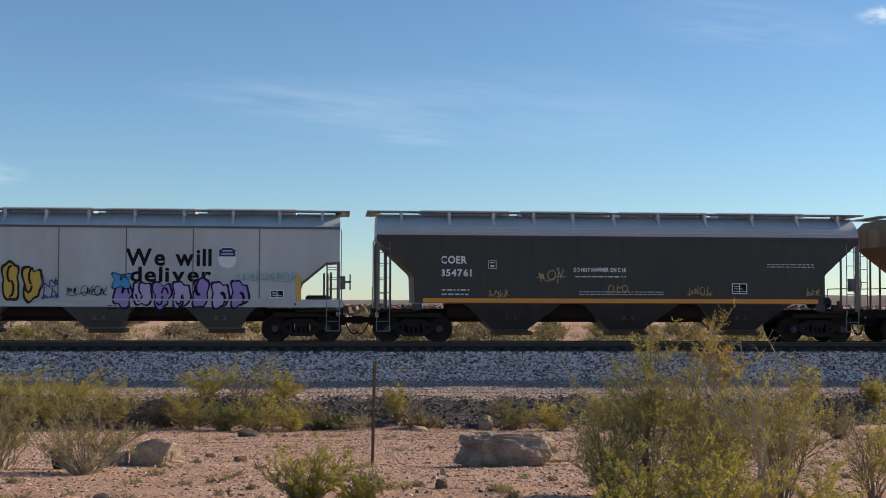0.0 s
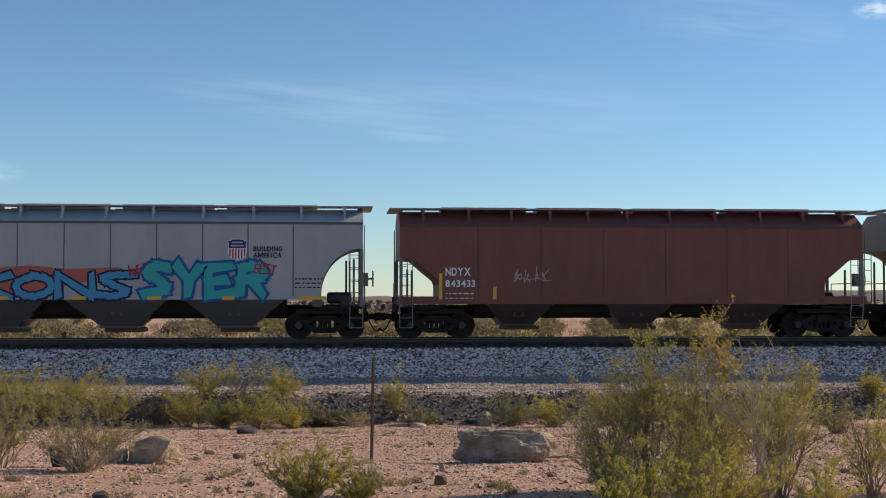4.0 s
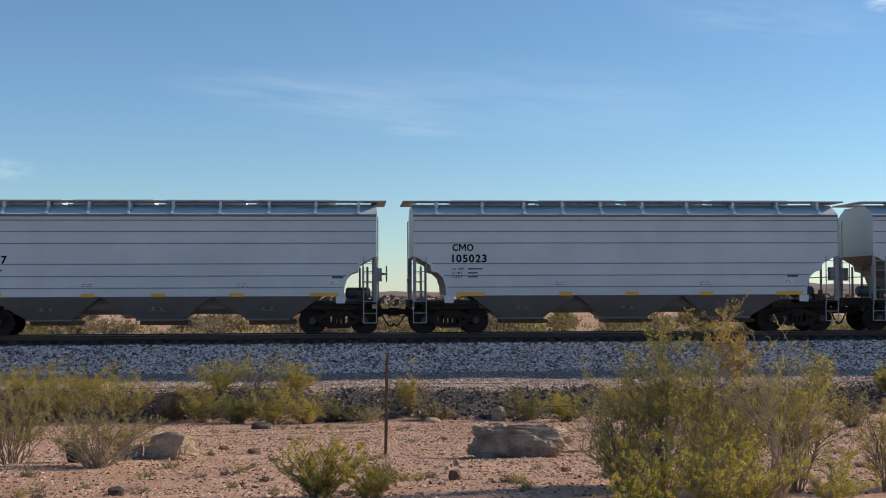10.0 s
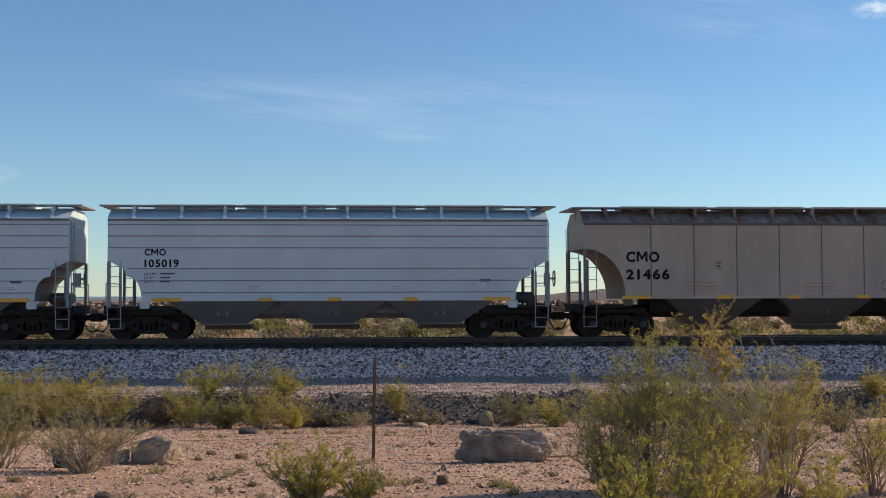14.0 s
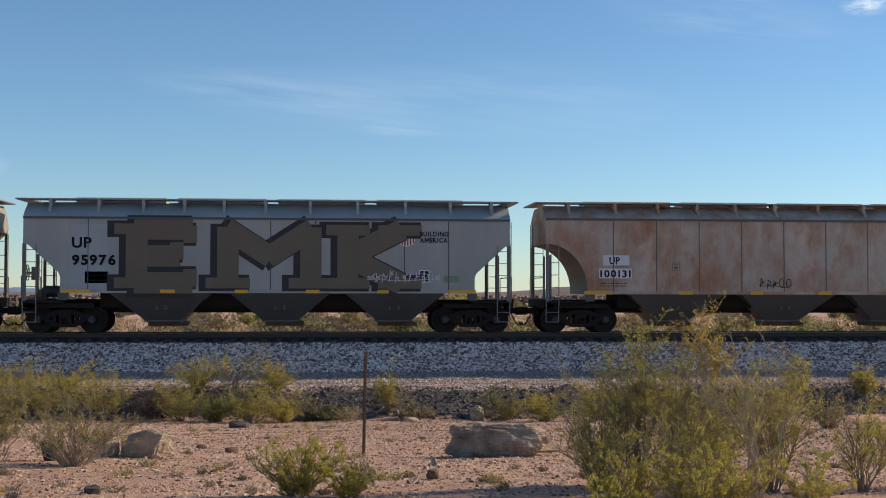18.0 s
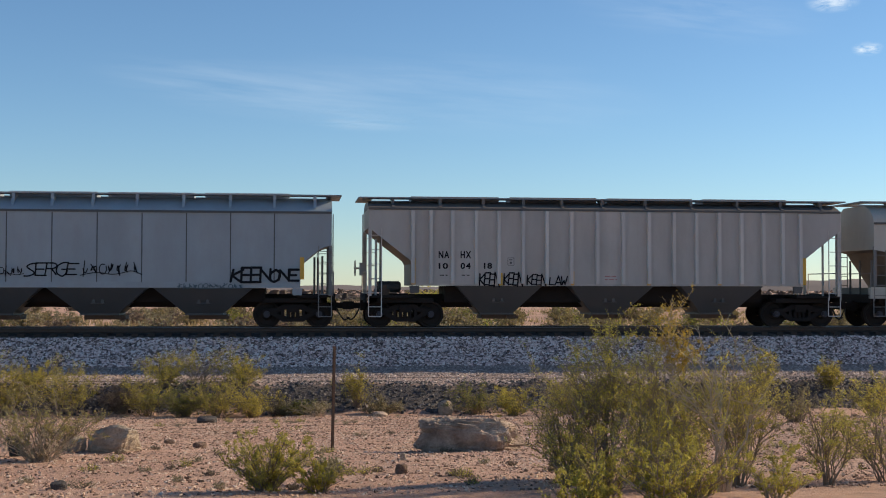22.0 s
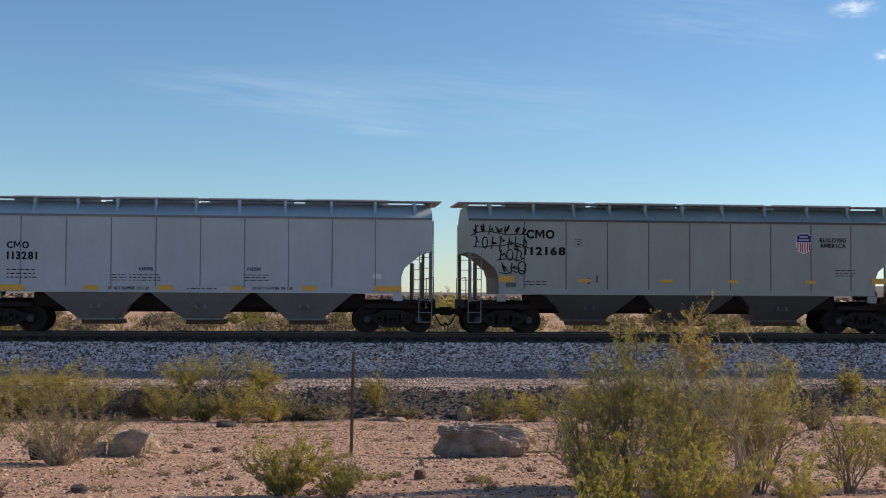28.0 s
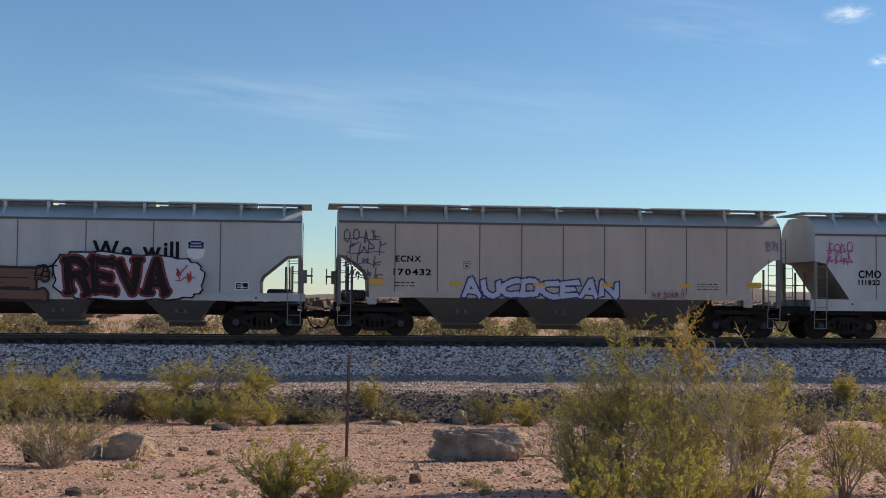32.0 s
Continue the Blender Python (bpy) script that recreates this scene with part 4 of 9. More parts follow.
def roof_mesh(kind, half):
    k = KINDS[kind]
    e, r = k["eave"], k["roof"]
    near = [(roof_y(kind, e + (r - e) * i / 8), e + 0.004 + (r - e - 0.004) * i / 8) for i in range(9)]
    ring = [(-1.6, e + 0.002)] + near + [(-y, z) for y, z in reversed(near)] + [(1.6, e + 0.002)]
    s = Soup().prism(ring, -half - 0.01, half + 0.01, "x")
    return s.mesh("roof", STEEL_DARK)


def ladder(height, rungs, wide=0.42):
    s = Soup()
    s.box(-0.013, -0.013, 0, 0.013, 0.013, height).box(wide - 0.013, -0.013, 0, wide + 0.013, 0.013, height)
    for i in range(rungs):
        z = (i + 0.5) * height / rungs
        s.bar((0, -0.012, z), (wide, -0.012, z), 0.013, 5)
    return s.mesh("ladder", RODS)


def bay_mesh(wb, wt, z0, z1):
    top, low = z1, z0 + 0.20
    v = [(-wt / 2, -1.56, top), (wt / 2, -1.56, top), (wt / 2, 1.56, top), (-wt / 2, 1.56, top), (-wb / 2, -0.85, low), (wb / 2, -0.85, low), (wb / 2, 0.85, low), (-wb / 2, 0.85, low)]
    s = Soup().add(v, [(0, 1, 5, 4), (1, 2, 6, 5), (2, 3, 7, 6), (3, 0, 4, 7), (4, 5, 6, 7), (3, 2, 1, 0)])
    zm = 0.5 * (top + low)
    s.box(-0.20, -1.24, zm - 0.07, -0.11, -1.0, zm + 0.05).box(0.09, -1.24, zm - 0.07, 0.18, -1.0, zm + 0.05).bar((-0.26, -1.20, zm - 0.09), (0.26, -1.20, zm - 0.09), 0.022, 6)
    s.box(-wb / 2 - 0.03, -0.88, low - 0.05, wb / 2 + 0.03, 0.88, low + 0.01)
    return s.mesh("hopper_bay", STEEL_DARK)


def gate_mesh(wb, z0):
    s = Soup().box(-wb / 2 + 0.08, -0.62, z0, wb / 2 + 0.16, 0.62, z0 + 0.15)
    s.box(wb / 2 - 0.2, -0.74, z0 + 0.02, wb / 2 + 0.22, -0.60, z0 + 0.12)
    s.bar((wb / 2 + 0.1, -0.8, z0 + 0.08), (wb / 2 + 0.1, 0.8, z0 + 0.08), 0.035, 6)
    return s.mesh("outlet_gate", BRASS_RUST)


def side_frame_mesh():
    s = Soup()
    top = ((-1.06, 0.50), (-1.02, 0.62), (-0.60, 0.66), (-0.32, 0.80), (0.32, 0.80), (0.60, 0.66), (1.02, 0.62), (1.06, 0.50), (0.78, 0.46), (0.46, 0.54), (0.26, 0.62), (-0.26, 0.62), (-0.46, 0.54), (-0.78, 0.46))
    s.prism(top, -0.09, 0.09)
    s.prism(((-0.34, 0.20), (0.34, 0.20), (0.30, 0.32), (-0.30, 0.32)), -0.09, 0.09)
    s.prism(((-0.80, 0.46), (-0.64, 0.56), (-0.22, 0.32), (-0.34, 0.20)), -0.085, 0.085)
    s.prism(((0.80, 0.46), (0.34, 0.20), (0.22, 0.32), (0.64, 0.56)), -0.085, 0.085)
    for x in (-0.16, 0.0, 0.16):
        s.bar((x, 0, 0.30), (x, 0, 0.62), 0.065, 8)
    for x in (-0.36, 0.36):
        s.prism(((x - 0.05, 0.24), (x + 0.05, 0.24), (x + 0.05, 0.70), (x - 0.05, 0.70)), -0.08, 0.08)
    return s.mesh("side_frame", STEEL_DARK)


def cap_mesh():
    return Soup().bar((0, -0.13, 0), (0, 0.05, 0), 0.115, 14).bar((0, -0.17, 0), (0, -0.13, 0), 0.06, 10).mesh("bearing_cap", plain("bearing_steel", (0.05, 0.05, 0.062), 0.5, 0.4))


def wheelset_mesh():
    s = Soup().bar((0, -1.06, 0), (0, 1.06, 0), 0.085, 12)
    for sg in (-1, 1):
        prof = [(0.09, 0.10), (0.09, 0.14), (0.03, 0.20), (0.04, 0.36), (0.075, 0.385), (0.075, 0.455), (0.0, 0.460), (-0.035, 0.485), (-0.065, 0.485), (-0.065, 0.385), (-0.03, 0.36), (-0.03, 0.2), (-0.07, 0.14), (-0.07, 0.10)]
        s.lathe([(-0.752 * -sg + sg * y, r) for y, r in prof], 0.0, 28)
        for j in range(3):
            a = j * 2.094
            s.bar((0.28 * math.cos(a), sg * 0.78, 0.28 * math.sin(a)), (0.28 * math.cos(a), sg * 0.80, 0.28 * math.sin(a)), 0.03, 6)
    return s.mesh("wheelset", WHEEL_STEEL)


def coupler_mesh():
    s = Soup().box(-0.85, -0.09, 0.78, -0.14, 0.09, 0.98)
    s.box(-0.60, -0.24, 0.70, -0.42, 0.24, 1.06)
    s.prism(((-0.20, -0.15), (0.02, -0.17), (0.06, -0.06), (0.0, 0.02), (0.05, 0.14), (-0.06, 0.2), (-0.20, 0.15)), 0.74, 1.02, "z")
    s.bar((-0.30, -1.15, 1.0), (-0.25, -0.1, 1.02), 0.016, 5)
    return s.mesh("coupler", STEEL_DARK)


def hose_mesh():
    pts = [(-0.42 + 0.40 * t, -0.34 + 0.16 * t, 0.80 - 0.46 * math.sin(t * math.pi * 0.62) + 0.05 * t) for t in [i / 9 for i in range(10)]]
    return Soup().pipe(pts, 0.026, 6).bar(pts[-1], (0.03, -0.16, pts[-1][2] + 0.02), 0.045, 6).mesh("air_hose", RUBBER)


def brake_wheel_mesh():
    s = Soup()
    n = 20
    pts = [(0, 0.27 * math.cos(2 * math.pi * i / n), 0.27 * math.sin(2 * math.pi * i / n)) for i in range(n + 1)]
    s.pipe(pts, 0.018, 5)
    for i in range(5):
        a = 2 * math.pi * i / 5
        s.bar((0, 0, 0), (0.02, 0.27 * math.cos(a), 0.27 * math.sin(a)), 0.014, 5)
    s.bar((-0.28, 0, 0), (0.04, 0, 0), 0.035, 8).box(-0.34, -0.13, -0.26, -0.16, 0.13, 0.2)
    return s.mesh("brake_wheel", RODS)


def bracket_mesh(kind):
    k = KINDS[kind]
    e, r = k["eave"], k["roof"]
    zb = max(e + 0.06, r - 0.34)
    s = Soup()
    for sg in (1,):
        inner = [(sg * roof_y(kind, zb + (r - 0.02 - zb) * i / 4), zb + (r - 0.02 - zb) * i / 4) for i in range(5)]
        s.prism([(sg * (roof_y(kind, zb) - 0.05), zb)] + inner[:1] + inner[1:] + [(sg * -0.7, r + 0.088), (sg * -1.30, r + 0.088), (sg * min(-1.30 * 1, roof_y(kind, r - 0.1) - 0.07), r - 0.08)], -0.05, 0.05, "x")
    return s.mesh("walkway_bracket", GALV)


MOVERS, WHEELS = [], []


def shaded_slope_of(paint):
    """Rust-stained end sheets for that paint, darkened to carry the shade beneath the overhang."""
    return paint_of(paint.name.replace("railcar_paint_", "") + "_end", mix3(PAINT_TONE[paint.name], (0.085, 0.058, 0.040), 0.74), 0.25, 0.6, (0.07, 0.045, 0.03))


def hopper(kind, centre, pitch, paint, label, roof=None, grime_shade=None, brake=1, rods=None, stripes=True, hatch=True):
    """One covered hopper car, at rest with its middle at that place along the track; it faces the camera with its side."""
    k = KINDS[kind]
    COATS[0] = 0
    car = tagged(new("covered_hopper_car"), label, "freight car", "cars of the passing train")
    half = pitch / 2 - 0.63
    # bay and trim paint is darkened both for grime and for underside shade
    roof, grime_shade = roof or paint, grime_shade or paint
    rods = rods or (paint if kind == "posted" else paint_of("sea_rod", (0.29, 0.32, 0.34), 0, 0.3) if kind == "seamed" else paint_of("worn_rod", (0.20, 0.195, 0.19), 0.05, 0.4))
    h2 = round(half, 2)
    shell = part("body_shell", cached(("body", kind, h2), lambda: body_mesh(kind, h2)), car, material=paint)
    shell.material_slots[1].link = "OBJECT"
    shell.material_slots[1].material = shaded_slope_of(paint)
    part("roof", cached(("roof", kind, h2), lambda: roof_mesh(kind, h2)), car, material=roof)
    e, r, low = k["eave"], k["roof"], k["low"]
    if kind == "long":      # rolled flutes along the curved top
        for z in (0.10, 0.20, 0.30):
            y = roof_y(kind, e + z)
            part("roof_flute", cached(("flute", h2), lambda: Soup().bar((-half, 0, 0), (half, 0, 0), 0.028, 6).mesh("roof_flute", STEEL_DARK)), car, material=roof, m=Matrix.Translation((0, y, e + z)))
    edge = pitch / 2 - 0.29
    # roof walkway, brackets, hatches
    part("roof_walkway", cached(("walk", round(edge, 2), r), lambda: Soup().box(-edge, -1.30, r + 0.09, edge, -0.62, r + 0.135).box(-edge, 0.62, r + 0.09, edge, 1.30, r + 0.135).box(-edge, -0.62, r + 0.09, -edge + 0.5, 0.62, r + 0.13).box(edge - 0.5, -0.62, r + 0.09, edge, 0.62, r + 0.13).mesh("roof_walkway", GALV)), car)
    nb = 11 if kind != "seamed" else 10
    br = cached(("bracket", kind), lambda: bracket_mesh(kind))
    for i in range(nb):
        f = (i + 0.5) / nb
        at = Matrix.Translation((-half + 2 * half * (f + 0.012 * math.sin(9 * f)), 0, 0))
        part("walkway_bracket", br, car, material=roof, m=at)
        part("walkway_bracket", br, car, material=roof, m=at @ Matrix.Rotation(math.pi, 4, "Z"))
    if hatch:
        n = 4
        me = cached(("hatch", h2, r), lambda: Soup().prism(((-0.40, r - 0.01), (0.40, r - 0.01), (0.52, r + 0.17), (0.44, r + 0.222), (-0.44, r + 0.222), (-0.52, r + 0.17)), -half * 0.185, half * 0.185, "x").mesh("hatch_cover", STEEL_DARK))
        for i in range(n):
            part("hatch_cover", me, car, material=roof, m=Matrix.Translation((-half * 0.84 + 2 * half * 0.84 * (i + 0.5) / n, 0, 0.004 * (i % 2))))
    # side trim
    last = cut_of(kind)[-1][0]
    inner = half - last
    # chord takes the dark bay paint to draw the shadow line under the eave
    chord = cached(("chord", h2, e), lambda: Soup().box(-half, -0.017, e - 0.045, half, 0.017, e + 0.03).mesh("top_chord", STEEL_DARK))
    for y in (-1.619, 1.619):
        part("top_chord", chord, car, material=grime_shade, m=Matrix.Translation((0, y, 0)))
    if kind in ("sill", "flared"):
        x = pitch / 2 - 0.50
        sill = cached(("sill", round(x, 2), k["sill"]), lambda: Soup().prism(((-0.10, low - k["sill"] + 0.03), (0.10, low - k["sill"] + 0.03), (0.10, low + 0.02), (-0.10, low + 0.02)), -x, x, "x").mesh("side_sill", STEEL_DARK))
        lip = cached(("lip", round(x, 2)), lambda: Soup().prism(((-0.012, low - 0.015), (0.012, low - 0.015), (0.012, low + 0.035), (-0.012, low + 0.035)), -x, x, "x").mesh("sill_lip", STEEL_DARK))
        part("sill_lip", lip, car, material=paint, m=Matrix.Translation((0, -1.613, 0)))
        for y in (-1.50, 1.50):
            part("side_sill", sill, car, material=paint, m=Matrix.Translation((0, y, 0)))
    else:
        x = inner
        sill = cached(("sill2", round(x, 2), low, k["sill"]), lambda: Soup().prism(((-1.601, low), (-1.606, low), (-1.606, low + k["sill"]), (-1.601, low + k["sill"])), -x, x, "x").mesh("side_sill", STEEL_DARK))
        part("side_sill", sill, car, material=paint)
        part("side_sill", sill, car, material=paint, m=Matrix.Rotation(math.pi, 4, "Z"))
    if kind == "posted":
        post = cached(("post", e), lambda: Soup().prism(((-0.07, -1.602), (-0.055, -1.73), (0.055, -1.73), (0.07, -1.602)), low + 0.07, e - 0.06, "z").mesh("side_post", STEEL_DARK))
        for x in (-6.90, -6.28, -5.53, -4.71, -3.92, -3.07, -2.24, -1.37, -0.45, 0.47, 1.40, 2.29, 3.10, 3.93, 4.74, 5.54, 6.25, 6.90):
            part("side_post", post, car, material=rods, m=Matrix.Translation((x, 0, 0)))
    elif kind == "seamed":
        # seam strips coloured darker for the shadow line where sheets overlap
        for z in (4.02, 3.64, 3.24, 2.54, 2.13, 1.73):
            x = half - 0.02 if z > 2.8 else half - max(a for a, b in cut_of(kind) if b >= z - 0.3) - 0.02
            part("side_seam", cached(("seam", round(x, 2)), lambda: Soup().prism(((-1.602, -0.016), (-1.624, -0.010), (-1.624, 0.002), (-1.602, 0.014)), -x, x, "x").mesh("side_seam", STEEL_DARK)), car, material=paint_of("sea_seam_shade", (0.20, 0.225, 0.24), 0, 0.3), m=Matrix.Translation((0, 0, z)))
    else:
        n = k["seams"]
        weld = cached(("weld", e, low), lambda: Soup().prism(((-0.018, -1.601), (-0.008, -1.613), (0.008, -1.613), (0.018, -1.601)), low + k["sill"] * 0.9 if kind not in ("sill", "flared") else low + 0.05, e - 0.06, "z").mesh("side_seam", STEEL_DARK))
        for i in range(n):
            part("side_seam", weld, car, material=grime_shade, m=Matrix.Translation((-inner + 2 * inner * (i + 0.6) / (n + 0.2), 0, 0)))
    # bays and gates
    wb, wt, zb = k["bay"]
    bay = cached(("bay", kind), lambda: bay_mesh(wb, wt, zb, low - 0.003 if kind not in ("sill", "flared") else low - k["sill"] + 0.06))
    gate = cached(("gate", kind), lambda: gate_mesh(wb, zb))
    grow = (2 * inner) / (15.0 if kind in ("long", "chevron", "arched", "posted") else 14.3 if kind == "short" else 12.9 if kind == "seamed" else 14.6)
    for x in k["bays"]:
        b = part("hopper_bay", bay, car, material=grime_shade, m=Matrix.Translation((x * grow, 0, 0)))
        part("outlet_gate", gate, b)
    part("centre_sill", cached(("centre", round(pitch, 2), low), lambda: Soup().box(-pitch / 2 + 0.75, -0.30, 0.82, pitch / 2 - 0.75, 0.30, 1.28).box(-inner + 1.2, -0.9, 1.0, inner - 1.2, 0.9, low - 0.01).mesh("centre_sill", STEEL_DARK)), car, material=grime_shade if kind == "seamed" else None)
    for x in (-1, 1):
        part("body_bolster", cached(("bolster", round(pitch, 2)), lambda: Soup().box(pitch / 2 - 2.9, -1.25, 0.99, pitch / 2 - 0.95, 1.25, 1.14).mesh("body_bolster", STEEL_DARK)), car, m=Matrix.Diagonal((x, 1, 1, 1)))
    # ends
    zc = cut_of(kind)[0][1]
    for s in (-1, 1):
        far = pitch / 2 - 0.52
        turn = Matrix.Identity(4) if s > 0 else Matrix.Diagonal((-1, 1, 1, 1))
        plat = cached(("plat", kind, h2, round(far, 2)), lambda: Soup().box(half - last - 0.1, -1.5, 1.16, far, 1.5, 1.24).box(far - 0.06, -1.5, 1.0, far + 0.02, 1.5, 1.3).mesh("end_platform", STEEL_DARK))
        pad = cached(("pad", kind, h2), lambda: Soup().prism(((half - last - 0.26, low - 0.22), (half - last - 0.22, low - 0.25), (half - last + 0.05, low - 0.25), (half - last + 0.08, low - 0.01), (half - last - 0.26, low - 0.01)), -1.598, -1.50, "y").bar((half - last - 0.12, -1.604, low - 0.13), (half - last - 0.12, -1.50, low - 0.13), 0.045, 10).mesh("jacking_pad", STEEL_DARK))
        part("jacking_pad", pad, car, material=paint if kind in ("seamed", "short") else grime_shade, m=turn)
        turned = Matrix.Rotation(math.pi, 4, "Z") if s < 0 else Matrix.Identity(4)
        part("end_platform", plat, car, m=turned)
        post = cached(("cpost", kind), lambda: Soup().box(-0.05, -0.04, 1.22, 0.05, 0.04, zc + 0.12).mesh("corner_post", STEEL_DARK))
        for y in (-1.55, 1.55):
            part("corner_post", post, car, material=rods, m=Matrix.Translation((s * (half - 0.05), y, 0)))
        brace = cached(("brace", kind), lambda: Soup().bar((0, 0, 1.22), (0, 0, zc - 0.35), 0.04, 6).mesh("end_post", STEEL_DARK))
        for dx, y in ((0.30, -0.75), (0.55, 0.75), (0.42, 1.3)):
            part("end_post", brace, car, material=rods, m=Matrix.Translation((s * (half - dx * min(1.0, last)), y, 0)))
        lad = cached(("ladder", kind), lambda: ladder(zc - 1.10, 5, 0.44))
        for y in (-1.615, 1.615):
            part("ladder", lad, car, material=rods, m=Matrix.Translation((s * half - (0.0 if s < 0 else 0.44), y, 1.08)))
        up = cached(("ladder_end", kind), lambda: ladder(e - 1.25, 9, 0.42))
        part("ladder", up, car, material=rods, m=Matrix.Translation((s * (half + 0.05), -1.5 if s > 0 else 1.08, 1.2)) @ Matrix.Rotation(math.pi / 2, 4, "Z"))
        rail = cached(("hand", kind), lambda: Soup().bar((0, -1.45, 2.05), (0, 1.45, 2.05), 0.018, 6).bar((0, -1.45, 1.2), (0, -1.45, 2.05), 0.018, 6).bar((0, 1.45, 1.2), (0, 1.45, 2.05), 0.018, 6).mesh("grab_rail", RODS))
        part("grab_rail", rail, car, material=rods, m=Matrix.Translation((s * (far - 0.04), 0, 0)))
        step = cached("step", lambda: Soup().pipe([(-0.22, 0, 1.18), (-0.22, 0, 0.52), (0.22, 0, 0.52), (0.22, 0, 1.18)], 0.018, 5).bar((-0.22, 0, 0.85), (0.22, 0, 0.85), 0.014, 5).mesh("stirrup_step", BRASS_RUST))
        part("stirrup_step", step, car, material=rods, m=Matrix.Translation((s * (half - 0.22), -1.56, 0)))
        part("coupler", cached("coupler", coupler_mesh), car, m=Matrix.Translation((s * pitch / 2, 0, 0)) @ turned)
        part("air_hose", cached("hose", hose_mesh), car, m=Matrix.Translation((s * pitch / 2, -0.04 * s, 0)) @ turned)
    part("brake_wheel", cached("brake", brake_wheel_mesh), car, material=rods, m=Matrix.Translation((brake * (half + 0.36), -0.7 * brake, 2.2)) @ (Matrix.Identity(4) if brake > 0 else Matrix.Rotation(math.pi, 4, "Z")))
    tank = cached("tank", lambda: Soup().bar((-0.38, 0, 0), (0.38, 0, 0), 0.20, 14).bar((-0.44, 0, 0), (-0.38, 0, 0), 0.13, 14, 0.20).bar((0.38, 0, 0), (0.44, 0, 0), 0.20, 14, 0.13).box(-0.3, -0.05, -0.3, -0.22, 0.05, -0.1).box(0.22, -0.05, -0.3, 0.3, 0.05, -0.1).mesh("air_reservoir", STEEL_DARK))
    part("air_reservoir", tank, car, material=grime_shade, m=Matrix.Translation((brake * (half - last * 0.55), 0.35, 1.54)))
    valve = cached("valve", lambda: Soup().box(-0.18, -0.15, 1.24, 0.16, 0.15, 1.46).box(-0.07, -0.24, 1.3, 0.06, -0.15, 1.6).bar((0.1, 0, 1.3), (0.42, -0.2, 1.3), 0.03, 6).mesh("brake_valve", BRASS_RUST))
    part("brake_valve", valve, car, m=Matrix.Translation((brake * (half - last * 0.4), -0.9, 0)))
    # trucks
    for s in (-1, 1):
        x = s * (pitch / 2 - 1.93)
        truck = part("truck", cached("bolster", lambda: Soup().box(-0.2, -1.15, 0.52, 0.2, 1.15, 0.78).bar((0, 0, 0.78), (0, 0, 0.98), 0.22, 12).bar((-0.62, -0.95, 0.42), (-0.62, 0.95, 0.42), 0.05, 6).bar((0.62, -0.95, 0.42), (0.62, 0.95, 0.42), 0.05, 6).mesh("truck_bolster", STEEL_DARK)), car, "cast steel two-axle truck", m=Matrix.Translation((x, 0, RAIL_Z - CAR_Z)))
        for y in (-1.0, 1.0):
            part("side_frame", cached("frame", side_frame_mesh), truck, m=Matrix.Translation((0, y, 0)))
        for dx in (-0.889, 0.889):
            for y in (-1.02, 1.02):
                part("bearing_cap", cached("cap", cap_mesh), truck, m=Matrix.Translation((dx, y, 0.457)) @ (Matrix.Identity(4) if y < 0 else Matrix.Rotation(math.pi, 4, "Z")))
            w = part("wheelset", cached("wheels", wheelset_mesh), truck, m=Matrix.Translation((dx, 0, 0.457)))
            WHEELS.append((w, centre + x + dx, dx))
    if stripes:
        if kind in ("long", "chevron", "arched", "seamed"):
            spans = ((0.095, 0.15), (0.285, 0.313), (0.43, 0.456), (0.57, 0.597), (0.712, 0.735), (0.855, 0.91)) if kind != "seamed" else ((0.116, 0.178), (0.344, 0.373), (0.493, 0.522), (0.66, 0.69), (0.834, 0.895))
            for a, b in spans:
                reflector(car, -edge + 2 * edge * a, low - 0.01, -edge + 2 * edge * b, low + 0.115)
        elif kind == "short":
            for a, b, t in ((0.086, 0.118, 0.20), (0.256, 0.283, 0.11), (0.435, 0.462, 0.11), (0.583, 0.607, 0.11), (0.756, 0.78, 0.11), (0.906, 0.936, 0.20)):
                reflector(car, -edge + 2 * edge * a, low + 0.43, -edge + 2 * edge * b, low + 0.43 + t)
    MOVERS.append((car, centre))
    return car


_paints, PAINT_TONE = {}, {}


def paint_of(name, colour, rust=0.0, dirt=0.3, stain=(0.20, 0.15, 0.11)):
    key = (name, rust, dirt)
    if key not in _paints:
        _paints[key] = car_paint("railcar_paint_" + name, colour, rust, dirt, stain)
        PAINT_TONE[_paints[key].name] = colour
    return _paints[key]


def stripe(car, u0, z0, u1, z1):
    """A long orange stripe along the sill."""
    part("side_stripe", Soup().box(u0, SIDE - 0.036, z0, u1, SIDE - 0.031, z1).mesh("side_stripe", ORANGE), car, "orange stripe")


def emblem_blocks(car, u0, z0, u1, z1):
    """An owner's emblem as four plain blue blocks."""
    w = (u1 - u0) / 4
    for i in range(4):
        panel(car, u0 + i * w + 0.02, z0, u0 + (i + 1) * w - 0.03, z1, (0.05, 0.12, 0.32), "emblem_block", 0.007)


